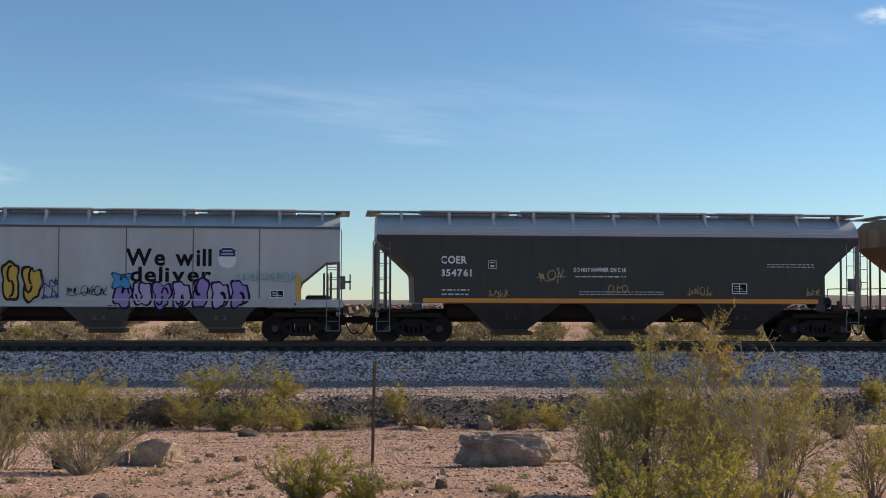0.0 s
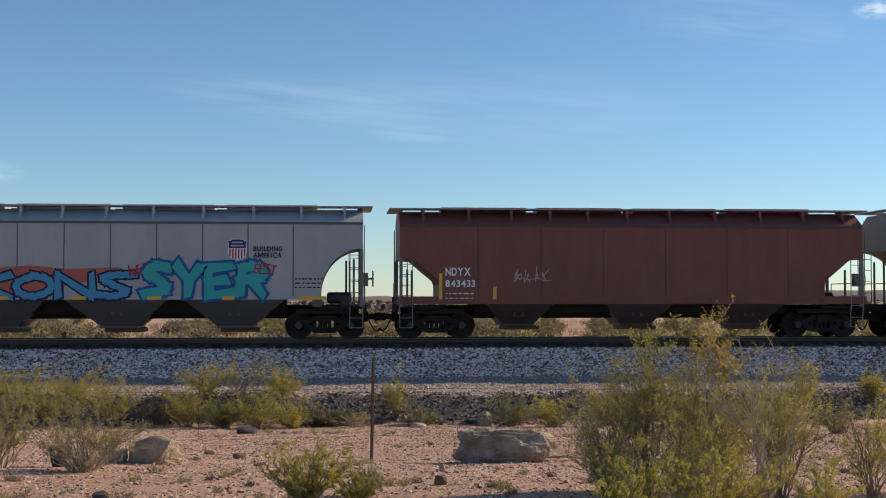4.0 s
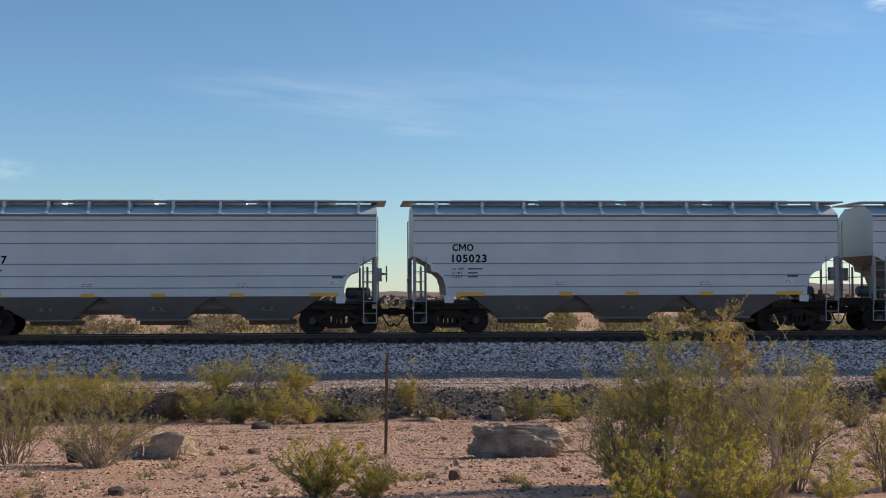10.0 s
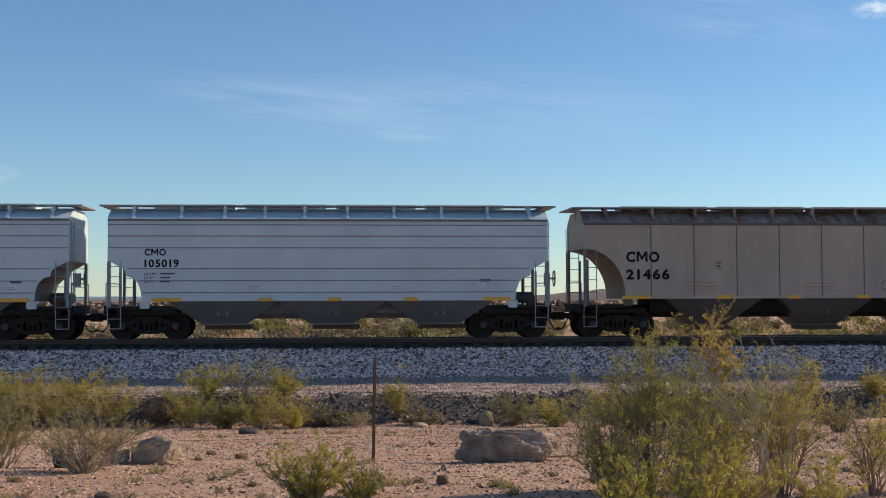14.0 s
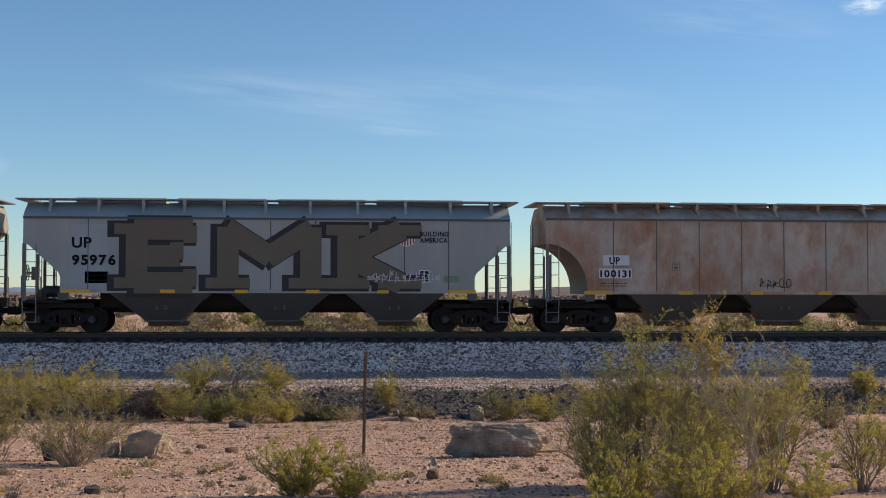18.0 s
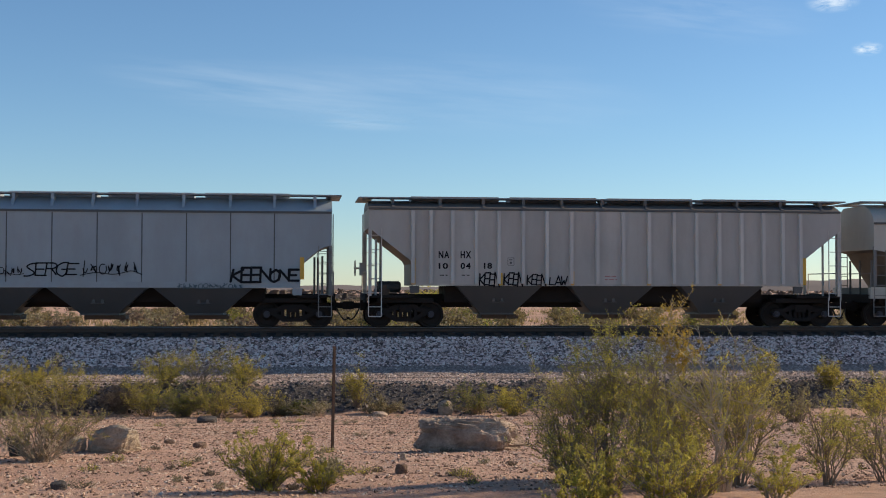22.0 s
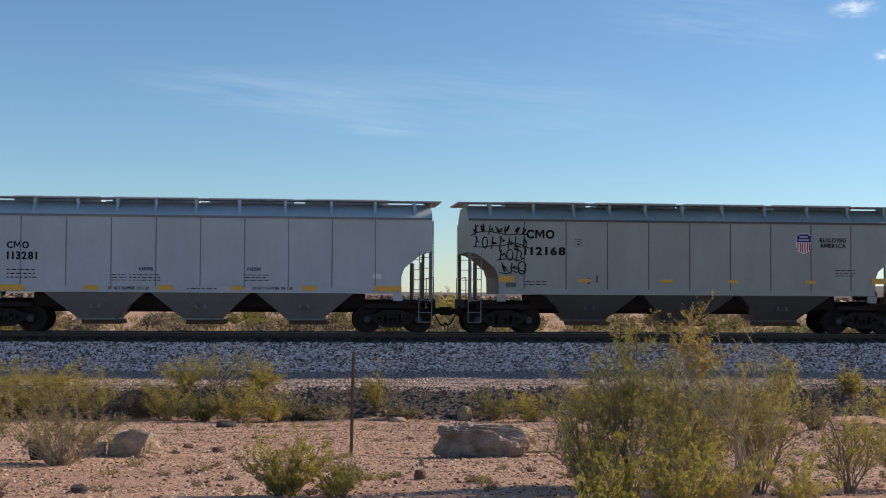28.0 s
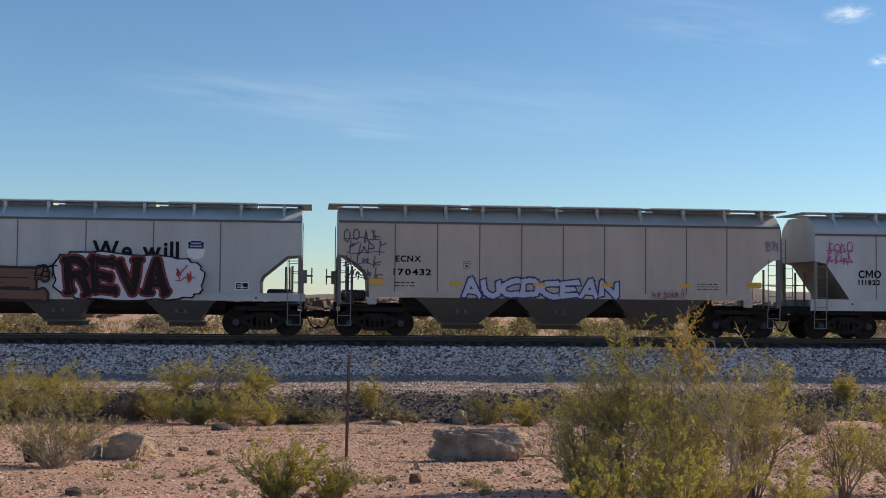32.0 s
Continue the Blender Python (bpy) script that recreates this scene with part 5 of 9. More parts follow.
def rust_patch(car, u0, z0, u1, z1, seed):
    """Where the paint has flaked off to rust: ragged scabs."""
    rnd = random.Random(seed)
    s = Soup()
    for k in range(340):
        x, z = rnd.gauss(0.5 * (u0 + u1), 0.27 * (u1 - u0)), z0 + (z1 - z0) * rnd.random() ** 1.3
        if not u0 < x < u1:
            continue
        r = 0.007 + 0.060 * rnd.random() ** 3.0
        n = 8
        run_down = rnd.uniform(1.0, 2.2)
        s.add([(x + r * rnd.uniform(0.5, 1.2) * math.cos(6.283 * i / n), SIDE - 0.006 - 0.00002 * k, z + r * run_down * rnd.uniform(0.5, 1.1) * math.sin(6.283 * i / n)) for i in range(n)], [tuple(range(n))])
    tagged(part("rust_patch", s.mesh("rust_patch", ink((0.15, 0.080, 0.05), 0.9)), car), "specks of rust through the paint", kind="stuff")


# bay paints: body colour sunk towards black, dirt and underside shade in one
c = hopper("flared", -8.16, 17.78, paint_of("light", (0.510, 0.542, 0.539), 0.12, 0.3), "pale grey hopper car with slogan lettering and purple graffiti", grime_shade=paint_of("light_grime_shade", mix3((0.510, 0.542, 0.539), (0.040, 0.040, 0.042), 0.86), 0.06, 0.6, (0.09, 0.08, 0.072)))
mark(c, "We will", 1.09, 2.69, 3.95, 3.28, BLACK, 0.006)
mark(c, "deliver", 1.25, 2.15, 3.95, 2.67, BLACK, 0.006)
shield(c, 4.16, 2.63, 4.78, 3.34, False)
blobs(c, 7, 0.69, 1.22, 5.21, 2.29, (0.36, 0.27, 0.55), (0.03, 0.02, 0.06), (0.50, 0.42, 0.62), 4)
blobs(c, 2, -3.01, 1.47, -1.61, 2.82, (0.62, 0.42, 0.10), (0.04, 0.03, 0.02), None, 5)
blobs(c, 1, 0.65, 1.86, 1.29, 2.48, (0.10, 0.35, 0.62), (0.02, 0.03, 0.05), None, 6)
scrawl(c, -1.61, 1.56, -1.06, 2.35, (0.05, 0.10, 0.25), 7)
scrawl(c, -0.83, 1.66, 0.51, 2.02, BLACK, 8)
scrawl(c, 4.72, 2.17, 6.81, 2.54, (0.25, 0.42, 0.45), 9)
data_box(c, 5.92, 1.63, 6.38, 1.91)
reflector(c, 6.79, 1.53, 6.95, 2.41)
print_lines(c, 2, 0.52, 1.23, 0.80, 1.42, BLACK, 12)
c = hopper("long", 9.84, 18.21, paint_of("dark", (0.031, 0.034, 0.028), 0.05, 0.12), "dark green-black hopper car with silver roof and orange stripe", grime_shade=paint_of("dark_grime_shade", mix3((0.031, 0.034, 0.028), (0.040, 0.040, 0.042), 0.86), 0.025, 0.6, (0.09, 0.08, 0.072)), roof=paint_of("silver", (0.50, 0.52, 0.54), 0, 0.2), stripes=False)
mark(c, "COER", -6.29, 2.83, -5.39, 3.10, WHITE, 0.01)
mark(c, "354761", -6.28, 2.39, -5.23, 2.65, WHITE, 0.01)
square_mark(c, -4.65, 2.66, -4.37, 2.95, WHITE)
print_lines(c, 2, -6.28, 1.73, -5.31, 2.03, WHITE, 104)
mark(c, "DO NOT HAMMER ON CAR", -1.68, 2.57, 0.16, 2.72, WHITE, 0.01)
print_lines(c, 1, -1.62, 2.36, 0.16, 2.50, WHITE, 106)
scrawl(c, -2.96, 2.21, -1.98, 2.69, (0.45, 0.36, 0.20), 107)
scrawl(c, -4.63, 1.68, -3.94, 1.96, (0.45, 0.33, 0.16), 108)
scrawl(c, -0.49, 1.83, 0.24, 2.16, (0.45, 0.33, 0.16), 109)
scrawl(c, 2.30, 1.76, 3.20, 2.09, (0.45, 0.33, 0.16), 110)
print_lines(c, 2, -1.48, 1.77, 1.56, 1.94, WHITE, 111)
data_box(c, 3.91, 1.83, 4.45, 2.20)
print_lines(c, 2, 5.17, 2.75, 6.86, 2.92, WHITE, 113)
scrawl(c, 6.55, 1.78, 7.09, 2.05, (0.45, 0.33, 0.16), 114)
stripe(c, -6.90, 1.50, 6.99, 1.65)
# rods here: body paint lightened 1.28 times, for the light that ribs catch
c = hopper("posted", 28.05, 18.22, paint_of("rustbrown", (0.245, 0.119, 0.069), 0.55, 0.5), "rust-brown ribbed hopper car with green and white graffiti", grime_shade=paint_of("rustbrown_grime_shade", mix3((0.245, 0.119, 0.069), (0.040, 0.040, 0.042), 0.86), 0.275, 0.6, (0.09, 0.08, 0.072)), rods=paint_of("rustbrown_post_lit", shade((0.245, 0.119, 0.069), 1.28), 0.385, 0.5), roof=paint_of("dusty_roof", (0.15, 0.13, 0.115), 0.2, 0.5))
mark(c, "CT", -6.03, 2.58, -5.61, 2.85, BLACK, 0.01)
mark(c, "RN", -5.33, 2.59, -4.85, 2.85, BLACK, 0.01)
mark(c, "10", -5.97, 2.14, -5.61, 2.41, BLACK, 0.01)
mark(c, "07", -5.27, 2.14, -4.90, 2.41, BLACK, 0.01)
mark(c, "87", -4.46, 2.15, -4.07, 2.41, BLACK, 0.01)
blocks(c, "PART2", -3.69, 1.56, 0.45, 2.21, (0.05, 0.155, 0.11), (0.47, 0.50, 0.48))
blocks(c, "DUSK", 0.59, 1.57, 4.04, 2.36, (0.17, 0.155, 0.165), (0.43, 0.43, 0.46))
reflector(c, -6.97, 1.56, -6.81, 2.48)
reflector(c, -3.94, 1.57, -3.78, 2.05)
reflector(c, 6.96, 1.70, 7.08, 2.53)
data_box(c, 4.88, 1.79, 5.40, 2.12)
c = hopper("long", 46.27, 18.21, paint_of("warm", (0.405, 0.367, 0.309), 0.08, 0.35), "warm grey hopper car with black spray tags", grime_shade=paint_of("warm_grime_shade", mix3((0.405, 0.367, 0.309), (0.040, 0.040, 0.042), 0.86), 0.04, 0.6, (0.09, 0.08, 0.072)))
mark(c, "CHTT", -6.35, 2.74, -5.49, 2.97, BLACK, 0.02)
mark(c, "720339", -6.37, 2.28, -5.10, 2.55, BLACK, 0.02)
square_mark(c, -4.75, 2.55, -4.50, 2.80)
print_lines(c, 2, -6.34, 1.81, -5.52, 2.02, BLACK, 304)
tag(c, "EPIC CAST", -4.63, 1.76, -0.78, 2.29, BLACK, 0)
tag(c, "VMK", -0.35, 1.76, 1.62, 2.39, BLACK, 0)
scrawl(c, 1.68, 1.63, 5.58, 2.20, BLACK, 307)
data_box(c, 5.82, 1.88, 6.35, 2.17)
print_lines(c, 2, 5.68, 2.88, 7.36, 3.05, BLACK, 309)
mark(c, "DO NOT HAMMER ON CAR", -0.06, 2.61, 1.78, 2.74, (0.28, 0.13, 0.11), 0.01)
print_lines(c, 3, 0.14, 1.82, 1.49, 2.43, (0.30, 0.14, 0.12), 311)
panel(c, -6.92, 1.71, -6.64, 1.92, (0.12, 0.11, 0.11))
c = hopper("long", 64.49, 18.23, paint_of("warm", (0.405, 0.367, 0.309), 0.1, 0.35), "warm grey hopper car with black and white block graffiti", grime_shade=paint_of("warm_grime_shade", mix3((0.405, 0.367, 0.309), (0.040, 0.040, 0.042), 0.86), 0.05, 0.6, (0.09, 0.08, 0.072)))
lay("painted_patch", c, [(-7.40, 1.77), (-6.46, 1.77), (-6.46, 3.64), (-8.45, 3.64), (-8.45, 3.44), (-7.84, 2.97), (-7.46, 2.55), (-7.40, 2.25)], [tuple(range(8))], (0.34, 0.39, 0.43), 0.005)
mark(c, "CHTT", -6.50, 2.75, -5.59, 2.97, BLACK, 0.02)
mark(c, "720434", -6.51, 2.30, -5.21, 2.54, BLACK, 0.02)
square_mark(c, -4.81, 2.56, -4.58, 2.79)
print_lines(c, 2, -6.47, 1.77, -5.58, 2.05, BLACK, 405)
slab(c, "ANTSI", -3.42, 1.50, -0.13, 2.40, BLACK, (0.70, 0.71, 0.72), 0.135, 0.045, 0.02, 0.09)
mark(c, "DO NOT HAMMER ON CAR", -0.07, 2.56, 1.68, 2.71, (0.34, 0.14, 0.13), 0.01)
print_lines(c, 4, 0.03, 1.83, 1.27, 2.44, (0.36, 0.16, 0.15), 408)
data_box(c, 5.77, 1.87, 6.28, 2.36)
print_lines(c, 2, 5.67, 2.83, 7.32, 2.97, BLACK, 410)
c = hopper("arched", 82.70, 18.18, paint_of("lav", (0.399, 0.411, 0.421), 0.05, 0.3), "grey hopper car with large blue and teal graffiti", grime_shade=paint_of("lav_grime_shade", mix3((0.399, 0.411, 0.421), (0.040, 0.040, 0.042), 0.86), 0.025, 0.6, (0.09, 0.08, 0.072)))
mark(c, "CHTT", -6.60, 2.71, -5.36, 3.13, BLACK, 0.01)
mark(c, "721984", -6.73, 2.16, -5.01, 2.56, BLACK, 0.01)
square_mark(c, -4.06, 2.52, -3.79, 2.77)
lay("graffiti_flame", c, [(-5.56, 1.82), (-5.1, 1.96), (-4.75, 1.94), (-4.45, 2.14), (-4.2, 2.50), (-2.6, 2.62), (-1.4, 2.50), (0.3, 2.56), (0.6, 2.35), (-3.9, 1.46), (-4.6, 1.46), (-5.0, 1.66)], [tuple(range(12))], (0.46, 0.14, 0.10), coat())
piece(c, "IKONS", -5.07, 1.45, 0.85, 2.48, (0.10, 0.31, 0.50), (0.03, 0.04, 0.08), 0.19, sharp=True)
piece(c, "SYER", 0.98, 1.46, 5.27, 2.75, (0.07, 0.42, 0.40), (0.04, 0.12, 0.30), sharp=True)
tag(c, "REST", 4.82, 2.32, 5.51, 2.66, RED, 0)
tag(c, "WK", 0.61, 2.26, 1.14, 2.69, RED, 0)
shield(c, 3.89, 2.81, 4.54, 3.53)
slogan(c, 4.76, 2.89, 5.73, 3.28)
print_lines(c, 3, 6.16, 1.84, 7.10, 2.27, BLACK, 511)
scrawl(c, -6.74, 1.64, -5.60, 1.96, BLACK, 512)
c = hopper("flared", 100.58, 17.59, paint_of("oxide", (0.174, 0.050, 0.037), 0.1, 0.3), "oxide-red hopper car with white lettering", grime_shade=paint_of("oxide_grime_shade", mix3((0.174, 0.050, 0.037), (0.040, 0.040, 0.042), 0.86), 0.05, 0.6, (0.09, 0.08, 0.072)))
mark(c, "NDYX", -6.60, 2.29, -5.73, 2.57, WHITE, 0.01)
mark(c, "843433", -6.60, 1.90, -5.57, 2.15, WHITE, 0.01)
print_lines(c, 2, -6.60, 1.48, -5.59, 1.78, WHITE, 603)
reflector(c, -6.82, 1.48, -6.71, 2.37)
reflector(c, -4.96, 1.48, -4.84, 1.92)
scrawl(c, -4.25, 2.08, -2.93, 2.57, (0.40, 0.32, 0.30), 606)
c = hopper("arched", 118.49, 18.22, paint_of("mid", (0.356, 0.377, 0.365), 0.08, 0.35), "grey hopper car with shield emblem and lilac graffiti", grime_shade=paint_of("mid_grime_shade", mix3((0.356, 0.377, 0.365), (0.040, 0.040, 0.042), 0.86), 0.04, 0.6, (0.09, 0.08, 0.072)))
shield(c, 3.88, 2.77, 4.52, 3.52)
slogan(c, 4.72, 2.89, 5.72, 3.27)
piece(c, "DANOS", -4.79, 1.42, 0.21, 2.42, (0.33, 0.33, 0.36), BLACK, sharp=True)
piece(c, "SWEZ", 0.72, 1.43, 4.01, 2.42, (0.20, 0.40, 0.42), BLACK, sharp=True)
data_box(c, 5.13, 1.72, 5.61, 2.05)
print_lines(c, 3, 6.06, 1.82, 7.03, 2.28, BLACK, 706)
square_mark(c, -4.16, 2.51, -3.92, 2.77)
blobs(c, 3, -8.78, 1.44, -5.15, 2.37, (0.36, 0.27, 0.42), BLACK, (0.30, 0.33, 0.40), 708)
c = hopper("arched", 136.71, 18.23, paint_of("warm2", (0.428, 0.394, 0.334), 0.12, 0.4), "weathered beige-grey hopper car with rusty roof", grime_shade=paint_of("warm2_grime_shade", mix3((0.428, 0.394, 0.334), (0.040, 0.040, 0.042), 0.86), 0.06, 0.6, (0.09, 0.08, 0.072)), roof=paint_of("rusty_beige", (0.40, 0.35, 0.30), 0.75, 0.5))
mark(c, "CMO", -7.02, 2.71, -5.84, 3.07, BLACK, 0.02)
mark(c, "21458", -7.01, 2.12, -5.55, 2.48, BLACK, 0.02)
square_mark(c, -3.88, 2.48, -3.61, 2.73)
print_lines(c, 1, -6.90, 1.93, -5.87, 2.06, BLACK, 804)
slab(c, "TSR", -4.00, 1.46, -0.38, 2.24, (0.34, 0.315, 0.28), (0.045, 0.040, 0.040), 0.20, 0.06, 0.02, 0.12)
tag(c, "LTOMES", 0.50, 1.53, 3.08, 2.21, BLACK, 0)
tag(c, "SMM", 4.82, 1.96, 5.86, 2.50, (0.20, 0.08, 0.05), 0)
shield(c, 4.65, 3.18, 5.29, 3.92)
slogan(c, 5.55, 3.40, 6.52, 3.75)
data_box(c, 5.54, 1.82, 5.90, 2.05)
scrawl(c, 5.96, 1.74, 6.65, 2.00, BLACK, 811)
print_lines(c, 2, -5.16, 1.73, -4.27, 2.06, (0.40, 0.22, 0.20), 812)
scrawl(c, -4.59, 2.00, -4.27, 2.25, BLACK, 813)
c = hopper("short", 154.33, 17.00, paint_of("blueg", (0.300, 0.335, 0.348), 0, 0.2), "blue-grey hopper car with shield emblem and faint tag", grime_shade=paint_of("blueg_grime_shade", mix3((0.300, 0.335, 0.348), (0.040, 0.040, 0.042), 0.86), 0, 0.6, (0.09, 0.08, 0.072)))
mark(c, "UP", -5.32, 3.37, -4.70, 3.72, BLACK, 0.01)
mark(c, "99353", -5.57, 2.78, -3.95, 3.18, BLACK, 0.01)
square_mark(c, -3.52, 3.18, -3.26, 3.42)
tag(c, "SOSE", 1.57, 1.61, 4.52, 2.47, (0.14, 0.16, 0.18), 0)
shield(c, 3.64, 3.05, 4.25, 3.75)
slogan(c, 4.44, 3.27, 5.42, 3.62)
print_lines(c, 2, -5.84, 1.79, -5.07, 2.04, BLACK, 907)
print_lines(c, 2, -2.51, 1.81, -2.08, 2.02, BLACK, 908)
print_lines(c, 3, 4.73, 1.79, 5.73, 2.24, BLACK, 909)
panel(c, 3.43, 2.02, 3.73, 2.16, (0.7, 0.7, 0.7))
scrawl(c, 4.53, 1.88, 4.83, 2.24, BLACK, 911)
c = hopper("seamed", 170.90, 16.15, paint_of("sea", (0.519, 0.605, 0.643), 0, 0.07), "clean pale blue-grey hopper car with horizontal seams", grime_shade=paint_of("sea_grime_shade", mix3((0.519, 0.605, 0.643), (0.040, 0.040, 0.042), 0.78), 0, 0.6, (0.09, 0.08, 0.072)), brake=-1)
mark(c, "CMO", -6.20, 2.99, -5.48, 3.24, BLACK, 0.01)
mark(c, "105203", -6.20, 2.61, -5.04, 2.88, BLACK, 0.01)
load_marks(c, -6.19, 2.06, -5.16, 2.46)
print_lines(c, 2, -2.73, 1.84, -2.35, 2.00, (0.16, 0.17, 0.19), 1004)
print_lines(c, 2, 2.18, 1.83, 2.57, 1.99, (0.16, 0.17, 0.19), 1005)
panel(c, 5.11, 1.89, 5.40, 2.06, (0.68, 0.68, 0.68))
print_lines(c, 2, 5.13, 1.90, 5.38, 2.04, BLACK, 1007)
panel(c, 5.21, 2.12, 5.58, 2.20, (0.10, 0.11, 0.13))
c = hopper("seamed", 187.06, 16.15, paint_of("sea", (0.519, 0.605, 0.643), 0, 0.07), "clean pale blue-grey hopper car with horizontal seams", grime_shade=paint_of("sea_grime_shade", mix3((0.519, 0.605, 0.643), (0.040, 0.040, 0.042), 0.78), 0, 0.6, (0.09, 0.08, 0.072)), brake=-1)
mark(c, "CMO", -6.12, 2.98, -5.39, 3.23, BLACK, 0.01)
mark(c, "105205", -6.12, 2.59, -4.94, 2.86, BLACK, 0.01)
load_marks(c, -6.12, 2.03, -5.06, 2.44)
print_lines(c, 2, -2.58, 1.82, -2.19, 1.97, (0.16, 0.17, 0.19), 1104)
print_lines(c, 2, 2.42, 1.81, 2.81, 1.97, (0.16, 0.17, 0.19), 1105)
panel(c, 5.40, 1.86, 5.70, 2.04, (0.68, 0.68, 0.68))
print_lines(c, 2, 5.42, 1.88, 5.68, 2.02, BLACK, 1107)
panel(c, 5.51, 2.10, 5.89, 2.18, (0.10, 0.11, 0.13))
c = hopper("seamed", 203.23, 16.20, paint_of("sea", (0.519, 0.605, 0.643), 0, 0.07), "clean pale blue-grey hopper car with horizontal seams", grime_shade=paint_of("sea_grime_shade", mix3((0.519, 0.605, 0.643), (0.040, 0.040, 0.042), 0.78), 0, 0.6, (0.09, 0.08, 0.072)))
mark(c, "CMO", -6.16, 2.95, -5.44, 3.20, BLACK, 0.01)
mark(c, "105204", -6.16, 2.57, -5.01, 2.84, BLACK, 0.01)
load_marks(c, -6.16, 2.02, -5.12, 2.42)
print_lines(c, 2, -2.70, 1.80, -2.32, 1.95, (0.16, 0.17, 0.19), 1204)
print_lines(c, 2, 2.18, 1.79, 2.57, 1.94, (0.16, 0.17, 0.19), 1205)
panel(c, 5.09, 1.84, 5.38, 2.01, (0.68, 0.68, 0.68))
print_lines(c, 2, 5.11, 1.86, 5.37, 1.99, BLACK, 1207)
panel(c, 5.19, 2.07, 5.56, 2.15, (0.10, 0.11, 0.13))
c = hopper("seamed", 219.43, 16.19, paint_of("sea", (0.519, 0.605, 0.643), 0, 0.07), "clean pale blue-grey hopper car with horizontal seams", grime_shade=paint_of("sea_grime_shade", mix3((0.519, 0.605, 0.643), (0.040, 0.040, 0.042), 0.78), 0, 0.6, (0.09, 0.08, 0.072)))
mark(c, "CMO", -6.07, 2.94, -5.32, 3.20, BLACK, 0.01)
mark(c, "105007", -6.07, 2.55, -4.86, 2.83, BLACK, 0.01)
load_marks(c, -6.08, 1.98, -4.99, 2.40)
print_lines(c, 2, -2.42, 1.76, -2.02, 1.92, (0.16, 0.17, 0.19), 1304)
print_lines(c, 2, 2.75, 1.75, 3.16, 1.91, (0.16, 0.17, 0.19), 1305)
panel(c, 5.84, 1.80, 6.15, 1.98, (0.68, 0.68, 0.68))
print_lines(c, 2, 5.86, 1.82, 6.13, 1.96, BLACK, 1307)
panel(c, 5.95, 2.04, 6.34, 2.12, (0.10, 0.11, 0.13))
c = hopper("seamed", 235.60, 16.16, paint_of("sea", (0.519, 0.605, 0.643), 0, 0.07), "clean pale blue-grey hopper car with horizontal seams", grime_shade=paint_of("sea_grime_shade", mix3((0.519, 0.605, 0.643), (0.040, 0.040, 0.042), 0.78), 0, 0.6, (0.09, 0.08, 0.072)))
mark(c, "CMO", -6.11, 2.96, -5.38, 3.21, BLACK, 0.01)
mark(c, "105023", -6.12, 2.57, -4.93, 2.85, BLACK, 0.01)
load_marks(c, -6.12, 2.01, -5.05, 2.42)
print_lines(c, 2, -2.55, 1.79, -2.15, 1.94, (0.16, 0.17, 0.19), 1404)
print_lines(c, 2, 2.51, 1.77, 2.91, 1.93, (0.16, 0.17, 0.19), 1405)
panel(c, 5.52, 1.82, 5.82, 2.00, (0.68, 0.68, 0.68))
print_lines(c, 2, 5.54, 1.84, 5.80, 1.98, BLACK, 1407)
panel(c, 5.62, 2.05, 6.01, 2.13, (0.10, 0.11, 0.13))
c = hopper("seamed", 251.76, 16.15, paint_of("sea", (0.519, 0.605, 0.643), 0, 0.07), "clean pale blue-grey hopper car with horizontal seams", grime_shade=paint_of("sea_grime_shade", mix3((0.519, 0.605, 0.643), (0.040, 0.040, 0.042), 0.78), 0, 0.6, (0.09, 0.08, 0.072)), brake=-1)
mark(c, "CMO", -6.15, 3.00, -5.43, 3.25, BLACK, 0.01)
mark(c, "105213", -6.15, 2.62, -4.99, 2.89, BLACK, 0.01)
load_marks(c, -6.15, 2.06, -5.10, 2.46)
print_lines(c, 2, -2.65, 1.84, -2.27, 2.00, (0.16, 0.17, 0.19), 1504)
print_lines(c, 2, 2.29, 1.83, 2.68, 1.99, (0.16, 0.17, 0.19), 1505)
panel(c, 5.23, 1.88, 5.53, 2.06, (0.68, 0.68, 0.68))
print_lines(c, 2, 5.25, 1.90, 5.51, 2.04, BLACK, 1507)
panel(c, 5.33, 2.12, 5.71, 2.20, (0.10, 0.11, 0.13))
c = hopper("seamed", 267.95, 16.22, paint_of("sea2", (0.477, 0.533, 0.554), 0, 0.09), "grey hopper car with horizontal seams and shield emblem", grime_shade=paint_of("sea2_grime_shade", mix3((0.477, 0.533, 0.554), (0.040, 0.040, 0.042), 0.78), 0, 0.6, (0.09, 0.08, 0.072)), brake=-1)
mark(c, "UP", -6.24, 2.97, -5.83, 3.22, BLACK, 0.01)
mark(c, "101954", -6.24, 2.59, -5.10, 2.86, BLACK, 0.01)
load_marks(c, -6.24, 2.04, -5.21, 2.44)
print_lines(c, 2, -2.81, 1.82, -2.44, 1.97, (0.16, 0.17, 0.19), 1604)
print_lines(c, 2, 2.02, 1.80, 2.40, 1.96, (0.16, 0.17, 0.19), 1605)
panel(c, 4.90, 1.85, 5.19, 2.02, (0.68, 0.68, 0.68))
print_lines(c, 2, 4.92, 1.87, 5.17, 2.00, BLACK, 1607)
panel(c, 4.99, 2.08, 5.36, 2.16, (0.10, 0.11, 0.13))
shield(c, 3.34, 3.28, 4.01, 3.99)
slogan(c, 4.19, 3.49, 5.19, 3.86)
c = hopper("seamed", 284.15, 16.19, paint_of("sea", (0.519, 0.605, 0.643), 0, 0.07), "clean pale blue-grey hopper car with horizontal seams", grime_shade=paint_of("sea_grime_shade", mix3((0.519, 0.605, 0.643), (0.040, 0.040, 0.042), 0.78), 0, 0.6, (0.09, 0.08, 0.072)))
